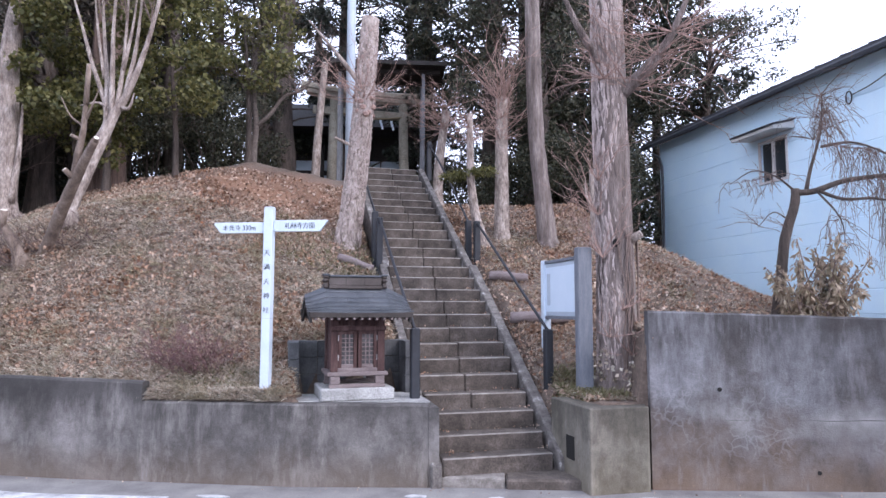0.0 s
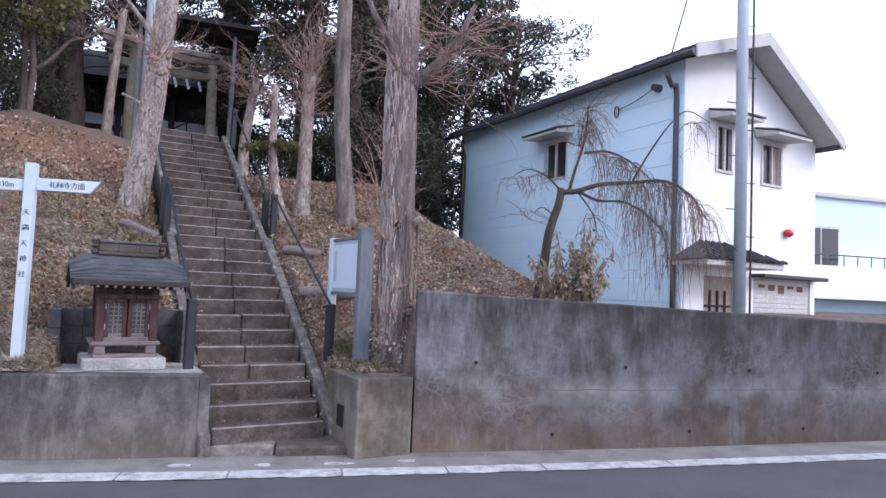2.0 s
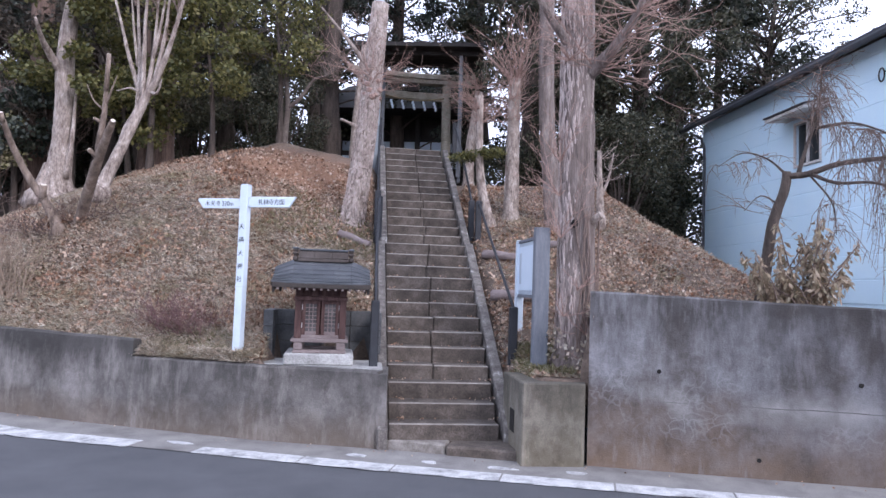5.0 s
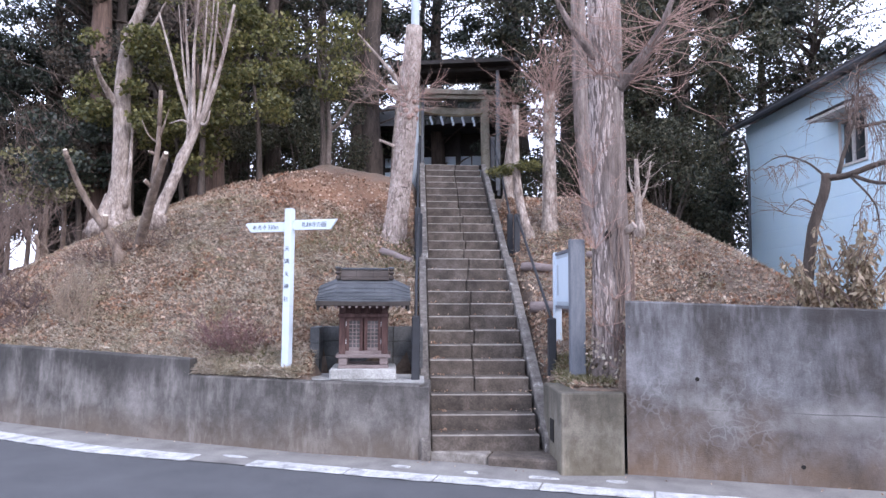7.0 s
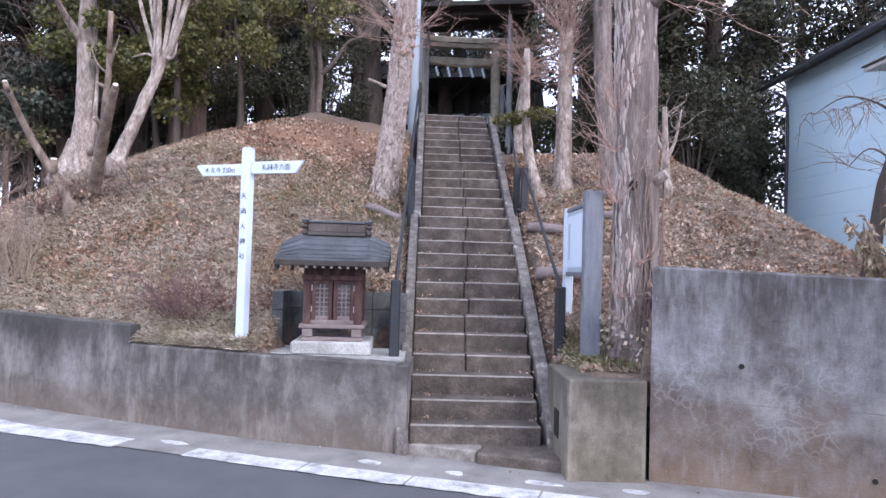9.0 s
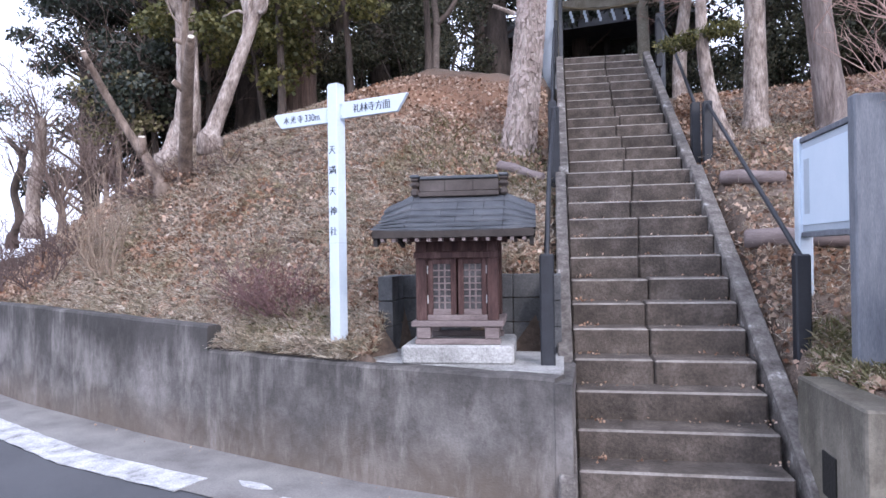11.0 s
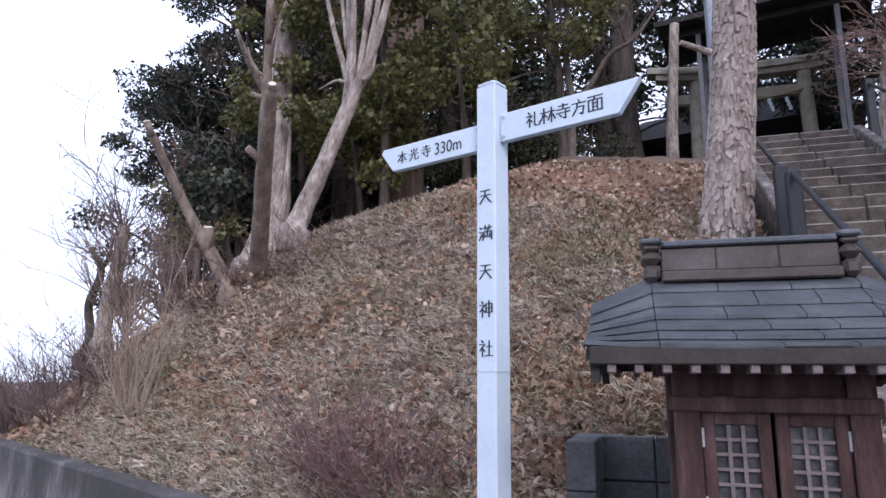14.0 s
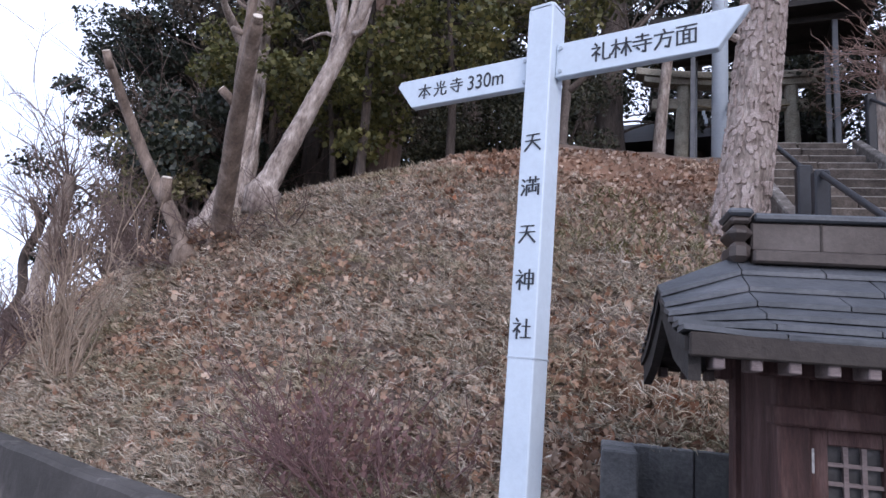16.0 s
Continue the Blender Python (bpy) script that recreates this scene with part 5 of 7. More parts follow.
def gate_shelter():
    h = thing("gate_shelter", pose(-2.42, 16.7, 4.75, 0, 0, 10), "dark roof on slim steel posts above the stone gate", "shelter")
    for x in (-1.07, 1.07):
        for y in (0.0, 0.9):
            part("steel_post", block(x - 0.04, x + 0.04, y - 0.04, y + 0.04, -0.1, 3.19, bevel=0.008), STEEL_POST, h)
    for side in (-1, 1):
        bm = bmesh.new()
        v = [bm.verts.new((x, y, z + d)) for x in (-1.75, 1.65) for y, z in ((0.42, 3.36), (0.42 + side * 0.85, 3.2)) for d in (0, 0.1)]
        for q in ((0, 1, 3, 2), (4, 5, 7, 6), (1, 5, 7, 3), (0, 4, 6, 2), (2, 3, 7, 6), (0, 1, 5, 4)):
            bm.faces.new([v[k] for k in q])
        bmesh.ops.recalc_face_normals(bm, faces=bm.faces[:])
        part("roof_slope", bm, DARK_WOOD, h, "dark roof slope")
    for y in (0.0, 0.9):
        part("beam", block(-1.6, 1.5, y - 0.05, y + 0.05, 3.1, 3.21, bevel=0.01), DARK_WOOD, h)
    for x in (-1.07, 1.07):
        part("cross_beam", block(x - 0.035, x + 0.035, 0.05, 0.85, 3.08, 3.16, bevel=0.008), DARK_WOOD, h)


STEEL_POST = surface("dull_steel_post", ((0.1, 0.105, 0.115), (0.17, 0.175, 0.185)), 5, 0.6, 0.1, 50, 0.15)

gate_shelter()


def shrine_hall():
    h = thing("shrine_hall", pose(-4.6, 22.0, 4.8, 0, 0, 8), "dark wooden shrine hall with white panels behind the gate", "shrine hall")
    part("platform", block(-2.2, 2.6, -0.9, 3, -0.2, 0.9, bevel=0.02), DARK_WOOD, h)
    for x in (-2.0, -0.75, 0.75, 2.2):
        part("pillar", block(x - 0.08, x + 0.08, -0.6, -0.44, 0.9, 3.0, bevel=0.01), DARK_WOOD, h)
    part("wall", block(-2.1, 2.4, -0.2, -0.05, 0.9, 3.0, bevel=0.01), DARK_WOOD, h)
    for a, b in ((-1.9, -0.9), (-0.8, 0.1), (0.2, 1.1), (1.2, 2.1)):
        part("white_panel", block(a, b + 0.06, -0.23, -0.202, 1.05, 1.45, bevel=0.004), PAPER, h, "white panel")
        part("white_panel", block(a, b + 0.06, -0.23, -0.202, 1.62, 1.95, bevel=0.004), PAPER, h, "white panel")
    bm = bmesh.new()
    v = [bm.verts.new(p) for p in ((-2.9, -1.6, 2.75), (3.1, -1.6, 2.75), (3.1, 3.5, 2.75), (-2.9, 3.5, 2.75), (-2.0, 0.8, 4.2), (2.2, 0.8, 4.2))]
    for q in ((0, 1, 5, 4), (1, 2, 5), (2, 3, 4, 5), (3, 0, 4), (3, 2, 1, 0)):
        bm.faces.new([v[k] for k in q])
    part("roof", bm, ROOF_DARK, h, "broad dark roof")


shrine_hall()


# ---- trees ----
def tree(name, trunk, radii, material, label, limbs=(), twigs=None, seed=1, sides=12, category="tree"):
    """A tree of a tapered trunk through points, limbs (points, start radius) and a spray of twigs."""
    rng = random.Random(seed)
    base = Vector(trunk[0])
    t = thing(name, Matrix.Translation(base), label, category)
    pts = through_points([Vector(p) - base for p in trunk], 5)
    r = []
    for k in range(len(pts)):
        f = k / (len(pts) - 1) * (len(radii) - 1)
        a = min(int(f), len(radii) - 2)
        r.append(radii[a] + (radii[a + 1] - radii[a]) * (f - a))
    r[0] *= 1.35
    bm = bmesh.new()
    tube(bm, [pts[0] - Vector((0, 0, 0.25)), *pts], [r[0] * 1.1, *r], sides, 0.05, rng)
    part("trunk", bm, material, t, "", True)
    for line, r0 in limbs:
        lp = through_points([Vector(p) - base for p in line], 4)
        bm = bmesh.new()
        tube(bm, lp, [r0 * (1 - 0.75 * k / (len(lp) - 1)) for k in range(len(lp))], 8, 0.05, rng)
        part("limb", bm, material, t, "", True)
    return t


def twig_spray(parent, origins, count, length, radius, material, seed, up=0.6, fork=2, spread=1.0, droop=0.0, name="twig_spray"):
    """Bare twigs that fork, from origins (world places) on a tree."""
    rng = random.Random(seed)
    bm = bmesh.new()
    inv = Vector(parent.matrix_world.translation)

    def grow(p, d, l, r, level):
        pts, rad = [p], [r]
        for k in range(4):
            d = (d + Vector((rng.gauss(0, 0.16), rng.gauss(0, 0.16), rng.gauss(0.03, 0.14) - droop))).normalized()
            p = p + d * l / 4
            pts.append(p)
            rad.append(r * (1 - 0.2 * (k + 1)))
            if level < fork and rng.random() < 0.75:
                side = (d + Vector((rng.gauss(0, 0.6), rng.gauss(0, 0.6), rng.gauss(0.1, 0.5)))).normalized()
                grow(p, side, l * rng.uniform(0.4, 0.65), r * 0.6, level + 1)
        tube(bm, pts, rad, 4 if level else 5)

    for o in origins:
        for _ in range(count):
            a = rng.uniform(0, 2 * math.pi)
            d = Vector((math.cos(a) * spread, math.sin(a) * spread, rng.uniform(up - 0.4, up + 0.5))).normalized()
            grow(Vector(o) - inv, d, length * rng.uniform(0.55, 1.15), radius, 0)
    return tagged(part(name, bm, material, parent), kind="stuff")


# the large rough-barked tree beside the notice board
t = tree("large_tree", [(1.93, 8.32, 0.82), (1.93, 8.3, 2.4), (1.9, 8.3, 4.0), (1.88, 8.3, 5.6), (1.84, 8.32, 8.5)], [0.245, 0.205, 0.2, 0.19, 0.15], BARK,
         "tall tree with deeply furrowed pinkish-grey bark and bare twigs", [([(2.0, 8.25, 4.35), (2.25, 8.1, 4.55), (2.5, 7.95, 4.85), (2.7, 7.8, 5.3)], 0.1), ([(1.8, 8.2, 4.7), (1.5, 8.0, 5.1), (1.2, 7.8, 5.7)], 0.06)], seed=3, sides=20)
rng = random.Random(11)
ridges = bmesh.new()
for k in range(2600):
    a, z, l = rng.uniform(0, 6.28), rng.uniform(-0.05, 6.2), rng.uniform(0.07, 0.24)
    line = []
    for j in range(5):
        zz = z + l * j / 4
        r = 0.245 - 0.027 * min(zz, 1.6) / 1.6 * 1.5 - 0.004 * max(0, zz - 1.6) - 0.004 + rng.uniform(-0.003, 0.003)
        aa = a + 0.06 * math.sin(zz * 9 + 3 * math.sin(a)) + rng.uniform(-0.03, 0.03)
        line.append((-0.012 * zz + math.cos(aa) * r, -0.006 * zz + math.sin(aa) * r, zz))
    w = rng.uniform(0.7, 1.25)
    tube(ridges, line, [0.003 * w, 0.009 * w, 0.0115 * w, 0.009 * w, 0.003 * w], 5)
tagged(part("bark_plating", ridges, PLATE, t, "deep furrowed bark plates", True), kind="stuff")
twig_spray(t, [(2.1, 8.2, 4.4), (1.8, 8.1, 4.5), (2.4, 8.0, 4.7), (2.55, 7.9, 4.95)], 15, 0.85, 0.0075, PINK_TWIG, 5, 0.1, 2)
twig_spray(t, [(1.72, 8.16, 2.9), (1.72, 8.15, 3.3), (1.75, 8.12, 2.4)], 8, 0.6, 0.007, PINK_TWIG, 6, 0.8, 2, 0.6)
twig_spray(t, [(1.8, 8.08, 1.5), (2.05, 8.1, 1.3), (2.12, 8.15, 1.0), (1.95, 8.06, 1.8)], 7, 0.5, 0.007, PINK_TWIG, 7, 0.5, 1, 0.8)
vine = bmesh.new()
for k in range(9):
    a0 = rng.uniform(-1.9, 0.3)
    tube(vine, through_points([(0.25 * math.cos(a0 + 0.25 * math.sin(j + k)), 0.25 * math.sin(a0 + 0.25 * math.sin(j + k)), j * 0.32 - 0.02) for j in range(7)], 3), [0.008] * 19, 5)
part("vines", vine, TWIG, t, "thin dry vine stems", True)
# the knot hole is a ball with the hollow's shade as its colour
for k in (2,):
    knot = bmesh.new()
    z = (0.95, 1.25, 1.75, 2.2, 3.1)[k]
    a = (-1.9, -1.2, -1.7, -2.2, -1.5)[k]
    bmesh.ops.create_icosphere(knot, subdivisions=2, radius=0.05, matrix=pose(0.19 * math.cos(a), 0.2 * math.sin(a), z) @ Matrix.Diagonal((0.9, 0.9, 1.3, 1)))
    part("knot", knot, PALE_BARK if k != 2 else HOLE_SHADE, t, "pale healed knot" if k != 2 else "knot hole, a near-black ball for its inner shade", True)
sprig = cloud([(1.75, 8.1, 1.2), (2.1, 8.05, 1.1), (2.2, 8.1, 1.5), (1.95, 8.03, 0.95)], [(0.14, 0.1, 0.2)] * 4, [60] * 4, 77) - np.array((1.93, 8.32, 0.82))
leaves("sprig_leaves", STRAW, sprig, (0.03, 0.06), 78, t)
part("cut_stub", tube(bmesh.new(), [(0.15, -0.1, 1.78), (0.27, -0.16, 1.86)], [0.05, 0.045], 10), PALE_BARK, t)

# pollarded tree left of the stairs
t = tree("slender_tree", [(-1.88, 10.8, 2.7), (-1.79, 10.82, 3.4), (-1.69, 10.85, 4.4), (-1.61, 10.85, 5.4), (-1.53, 10.85, 6.6)], [0.2, 0.185, 0.172, 0.16, 0.14], PALE_BARK,
         "leaning pollarded tree with pale scaly bark beside the steps", [([(-1.66, 10.8, 5.45), (-2.0, 10.7, 5.9), (-2.5, 10.6, 6.5)], 0.05)], seed=5, sides=16)
flakes = bmesh.new()
frng = random.Random(21)
for k in range(1500):
    a, zz = frng.uniform(0, 6.28), frng.uniform(0.0, 3.7)
    r = lerp(((0, 0.232), (0.35, 0.2), (0.7, 0.187), (1.7, 0.174), (2.7, 0.162), (3.9, 0.142)), zz) + 0.002
    cx, cy = lerp(((0, 0), (0.7, 0.09), (1.7, 0.19), (2.7, 0.27), (3.9, 0.35)), zz), min(0.05, zz * 0.03)
    c, n, w, l = Vector((cx + r * math.cos(a), cy + r * math.sin(a), zz)), Vector((math.cos(a), math.sin(a), 0)), frng.uniform(0.012, 0.028), frng.uniform(0.02, 0.055)
    e = Vector((-n.y, n.x, frng.uniform(-0.3, 0.3)))
    up = Vector((0.08, 0, 1))
    rim = [flakes.verts.new(c - n * 0.008 + e * (w * math.cos(q) * frng.uniform(0.7, 1.2)) + up * (l * math.sin(q) * frng.uniform(0.7, 1.2))) for q in (0.3, 1.3, 2.4, 3.5, 4.4, 5.5)]
    top = [flakes.verts.new(v.co.lerp(c, 0.18) + n * frng.uniform(0.011, 0.016)) for v in rim]
    flakes.faces.new(top)
    for j in range(6):
        flakes.faces.new((rim[j], rim[(j + 1) % 6], top[(j + 1) % 6], top[j]))
bmesh.ops.recalc_face_normals(flakes, faces=flakes.faces[:])
tagged(part("bark_plating", flakes, FLAKE, t, "flaky pinkish-grey bark plates"), kind="stuff")
twig_spray(t, [(-1.62, 10.75, 5.2), (-1.6, 10.75, 5.3), (-1.64, 10.8, 5.12)], 11, 0.8, 0.008, PINK_TWIG, 8, 0.35, 2)
knot = bmesh.new()
for k in range(26):
    a = k * 2.4
    bmesh.ops.create_icosphere(knot, subdivisions=1, radius=rng.uniform(0.03, 0.06), matrix=pose(0.255 + 0.15 * math.cos(a), 0.04 + 0.14 * math.sin(a), 2.4 + 0.16 * math.sin(k * 1.7)))
part("burr", knot, PINK_TWIG, t, "knotty burr of old pruning")
part("cut_stub", tube(bmesh.new(), [(0.05, -0.1, 1.75), (-0.14, -0.3, 1.82)], [0.03, 0.022], 8), PALE_BARK, t)

t = tree("tall_trunk", [(1.44, 12.2, 2.85), (1.35, 12.2, 3.8), (1.24, 12.2, 5.0), (1.2, 12.2, 7.0), (1.15, 12.2, 9.5)], [0.19, 0.155, 0.145, 0.135, 0.11], BARK, "straight tall grey-barked trunk on the bank", seed=7)
t = tree("slender_tree", [(0.62, 12.4, 2.98), (0.62, 12.4, 4.3), (0.63, 12.4, 5.7)], [0.15, 0.125, 0.11], PALE_BARK, "short pollarded trunk with a reddish burst of twigs", seed=8)
twig_spray(t, [(0.63, 12.4, 5.6), (0.63, 12.4, 5.4), (0.62, 12.4, 5.0)], 13, 1.0, 0.011, PINK_TWIG, 9, 1.2, 2, 0.7)
twig_spray(t, [(0.62, 12.35, 4.9), (0.6, 12.3, 5.3)], 12, 0.5, 0.008, PINK_TWIG, 19, 0.2, 2)
t = tree("clipped_tree", [(0.36, 12.0, 2.78), (0.17, 12.0, 3.4), (0.07, 12.0, 4.15), (0.06, 12.0, 5.3)], [0.11, 0.085, 0.075, 0.05], PALE_BARK, "leaning clipped tree with one flat pad of needles", seed=9)
twig_spray(t, [(0.06, 12.0, 5.0), (0.06, 12.0, 4.8)], 11, 0.55, 0.008, PINK_TWIG, 10, 0.5, 2)
o = leaves("needle_pad", OLIVE, cloud([(0.0, 12.0, 4.2), (0.3, 11.95, 4.23), (-0.25, 12.0, 4.16)], [(0.26, 0.2, 0.09)] * 3, [500] * 3, 4) - np.array((0.36, 12.0, 2.78)), (0.03, 0.08), 5, t, narrow=0.2)
t = tree("reddish_tree", [(-0.9, 16.0, 4.2), (-0.88, 16.0, 5.2), (-0.7, 16.0, 6.6)], [0.14, 0.12, 0.09], PALE_BARK, "thin crooked tree with reddish dry twigs above the steps", seed=10)
twig_spray(t, [(-0.72, 16.0, 6.4), (-0.7, 16.0, 6.7), (-0.78, 16, 6.1)], 15, 0.8, 0.011, PINK_TWIG, 11, 0.2, 2)
t = tree("dead_stump", [(2.22, 12.0, 3.05), (2.2, 12.0, 3.6), (2.18, 12.0, 4.25)], [0.07, 0.055, 0.035], PALE_BARK, "small cut tree with pale broken stems on the mound", [([(2.2, 12, 3.4), (2.34, 12, 3.75), (2.42, 12, 4.2)], 0.035), ([(2.2, 12, 3.5), (2.08, 11.95, 3.8), (2.06, 11.9, 4.1)], 0.03)], seed=12)
twig_spray(t, [(2.2, 12, 3.7), (2.35, 12, 3.9), (2.18, 12, 4.1)], 6, 0.4, 0.008, PALE_BARK, 121, 0.5, 1)

# cluster on the left shoulder of the bank
def sawn_stub(t, a, b, r):
    """A stub of a lopped branch with a pale sawn end, from a to b (world places)."""
    base = Vector(t.matrix_world.translation)
    a, b = Vector(a) - base, Vector(b) - base
    s = part("cut_stub", tube(bmesh.new(), [a, a.lerp(b, 0.5), b], [r * 1.15, r, r * 0.95], 10), BROWN_BARK, t, "lopped branch stub", True)
    n = (b - a).normalized()
    part("sawn_end", tube(bmesh.new(), [b - n * 0.002, b + n * 0.006], [r * 0.86, r * 0.84], 10), SAWN, s, "pale sawn wood")


t = tree("pruned_tree", [(-5.9, 9.22, 2.4), (-5.72, 9.1, 2.62), (-5.42, 8.88, 2.98), (-5.02, 8.58, 3.42), (-4.72, 8.37, 3.72), (-4.5, 8.22, 3.92)], [0.14, 0.09, 0.082, 0.072, 0.06, 0.045], BROWN_BARK, "pruned brown-barked tree with pale sawn stubs on the bank", [([(-4.98, 8.56, 3.45), (-4.88, 8.45, 3.75), (-4.76, 8.36, 4.1), (-4.7, 8.3, 4.5), (-4.66, 8.28, 4.86)], 0.06), ([(-4.74, 8.35, 4.2), (-4.6, 8.28, 4.4), (-4.5, 8.26, 4.62)], 0.022), ([(-4.76, 8.36, 4.15), (-4.95, 8.36, 4.3), (-5.1, 8.38, 4.55)], 0.018)], seed=13)
for a, b, r in (((-4.52, 8.24, 3.9), (-4.47, 8.2, 3.95), 0.038), ((-4.7, 8.3, 4.42), (-4.66, 8.26, 4.93), 0.032), ((-4.95, 8.5, 3.5), (-5.02, 8.4, 3.6), 0.035), ((-4.8, 8.38, 3.98), (-4.9, 8.33, 4.03), 0.025)):
    sawn_stub(t, a, b, r)
root = bmesh.new()
for k in range(7):
    a = k * 0.9 + 0.2
    tube(root, through_points([(0, 0, 0.25), (0.14 * math.cos(a), 0.14 * math.sin(a), 0.1), (0.34 * math.cos(a), 0.3 * math.sin(a), -0.1 + 0.2 * math.sin(a))], 3), [0.09 - 0.01 * j for j in range(7)], 7)
part("root_foot", root, DARK_BARK, t, "dark spreading root foot", True)
t = tree("leaning_tree", [(-5.98, 8.98, 2.5), (-6.14, 8.88, 2.86), (-6.38, 8.78, 3.22), (-6.52, 8.6, 3.64), (-6.42, 8.25, 4.05)], [0.09, 0.065, 0.055, 0.047, 0.038], BROWN_BARK, "lopped stem leaning out over the bank", seed=14)
sawn_stub(t, (-6.43, 8.28, 4.0), (-6.4, 8.2, 4.12), 0.036)
sawn_stub(t, (-6.2, 8.85, 2.9), (-6.12, 8.78, 3.14), 0.05)
t = tree("pale_tree", [(-5.76, 9.54, 3.22), (-5.67, 9.61, 3.50), (-5.55, 9.73, 3.97), (-5.34, 9.93, 4.79), (-5.14, 9.96, 5.16), (-4.86, 9.96, 5.97), (-4.62, 9.96, 7.02)], [0.12, 0.1, 0.09, 0.075, 0.05, 0.035, 0.025], PALE_BARK, "pale smooth-barked tree with many upright forks",
         [([(-5.60, 9.66, 3.70), (-5.61, 9.85, 4.26), (-5.49, 9.98, 4.80), (-5.81, 10.01, 5.69), (-5.96, 10.01, 6.16), (-6.25, 9.96, 7.09)], 0.06), ([(-5.42, 9.87, 4.55), (-5.53, 10.01, 5.31), (-5.62, 10.01, 6.16), (-5.68, 9.96, 7.21)], 0.05),
          ([(-5.36, 9.91, 4.69), (-5.39, 9.91, 5.50), (-5.40, 9.91, 6.36), (-5.37, 9.96, 7.40)], 0.05), ([(-5.32, 9.94, 4.83), (-5.24, 9.96, 5.69), (-5.20, 9.96, 7.21)], 0.045), ([(-5.20, 9.96, 5.07), (-5.05, 9.96, 5.88), (-4.96, 9.96, 7.12)], 0.045),
          ([(-5.29, 9.96, 4.93), (-5.09, 9.90, 4.88), (-5.02, 9.91, 5.12)], 0.04), ([(-5.33, 9.93, 4.79), (-5.58, 9.91, 4.98), (-5.86, 9.86, 4.93)], 0.03), ([(-5.58, 10.01, 5.40), (-5.72, 10.01, 6.16), (-5.86, 10.01, 7.21)], 0.03), ([(-5.24, 9.96, 5.50), (-5.10, 9.96, 6.36), (-5.05, 9.96, 7.30)], 0.03)], seed=16)
twig_spray(t, [(-5.20, 9.96, 6.26), (-5.67, 9.96, 6.45), (-5.39, 9.96, 6.74), (-4.82, 9.96, 6.26)], 5, 1.0, 0.01, TWIG, 17, 1.8, 2, 0.4)
t = tree("grey_tree", [(-7.98, 10.9, 3.3), (-7.9, 10.9, 3.75), (-7.86, 10.9, 4.3), (-7.87, 10.9, 4.95), (-7.92, 10.9, 6.0), (-7.83, 10.9, 7.06), (-7.56, 10.9, 7.66), (-7.2, 10.9, 8.6)], [0.36, 0.23, 0.19, 0.175, 0.16, 0.13, 0.1, 0.06], PALE_BARK, "stout pale-grey tree with a flared foot and mottled bark",
         [([(-7.9, 10.9, 5.6), (-8.0, 10.65, 5.9), (-7.9, 10.3, 6.12), (-7.72, 9.95, 6.36)], 0.1), ([(-7.7, 10.85, 3.6), (-7.6, 10.85, 4.4), (-7.58, 10.85, 5.3)], 0.07), ([(-7.85, 10.9, 6.7), (-7.6, 10.85, 7.0), (-7.2, 10.8, 7.2), (-6.8, 10.8, 7.8)], 0.06)], seed=18, sides=16)
root = bmesh.new()
for k in range(7):
    a = k * 0.9
    tube(root, through_points([(0.1 * math.cos(a), 0.1 * math.sin(a), 0.55), (0.3 * math.cos(a), 0.28 * math.sin(a), 0.15), (0.6 * math.cos(a), 0.5 * math.sin(a), -0.1 + 0.22 * math.sin(a))], 3), [0.11 - 0.012 * j for j in range(7)], 7)
part("root_foot", root, PALE_BARK, t, "flared pale roots", True)
leaves("leaf_spray", OLIVE, cloud([(-8.7, 10.7, 5.6), (-8.3, 10.7, 5.7), (-7.5, 10.7, 6.0), (-7.3, 10.7, 5.4), (-8.6, 10.7, 7.2), (-7.4, 10.7, 6.8)], [(0.3, 0.25, 0.16)] * 6, [150] * 6, 6) - np.array((-7.98, 10.9, 3.3)), (0.05, 0.11), 7, t)
t = tree("leafy_shrub", [(-9.9, 11.0, hill(-9.9, 11.0) - 0.05), (-9.9, 11.0, 4.2), (-9.85, 11.0, 4.9)], [0.06, 0.045, 0.02], BROWN_BARK, "young evergreen with sparse green leaves on the slope", seed=19, category="shrub")
cs = [(-9.95 + 0.75 * math.sin(k * 2.1), 11.0 + 0.3 * math.cos(k * 1.3), 4.4 + 0.5 * math.sin(k * 3.7)) for k in range(16)]
leaves("foliage", GRASS_M, cloud(cs, [(0.26, 0.22, 0.2)] * 16, [70] * 16, 12) - np.array((-9.9, 11.0, hill(-9.9, 11.0) - 0.05)), (0.05, 0.1), 13, t)
twig_spray(t, [(-9.9, 11, 4.2), (-9.9, 11, 3.8), (-9.88, 11, 4.6)], 7, 0.9, 0.012, TWIG, 14, 0.8, 2)
for n, (x, y, h) in enumerate(((-10.0, 10.0, 1.4), (-10.6, 10.3, 1.8), (-9.4, 10.4, 1.2), (-11.2, 11.2, 2.6), (-10.4, 11.9, 3.0), (-9.2, 12.1, 2.6), (-11.8, 12.2, 2.6))):
    z = hill(x, y) - 0.05
    t = tree("bare_sapling", [(x, y, z), (x + 0.03, y, z + h * 0.3), (x - 0.06, y, z + h * 0.55)], [0.06, 0.045, 0.03], BROWN_BARK, "bare young tree with a tangle of grey-brown twigs", seed=400 + n)
    twig_spray(t, [(x, y, z + h * f) for f in (0.22, 0.35, 0.5)], 6, h * 0.75, 0.014, TWIG, 410 + n, 1.2, 2, 0.7)

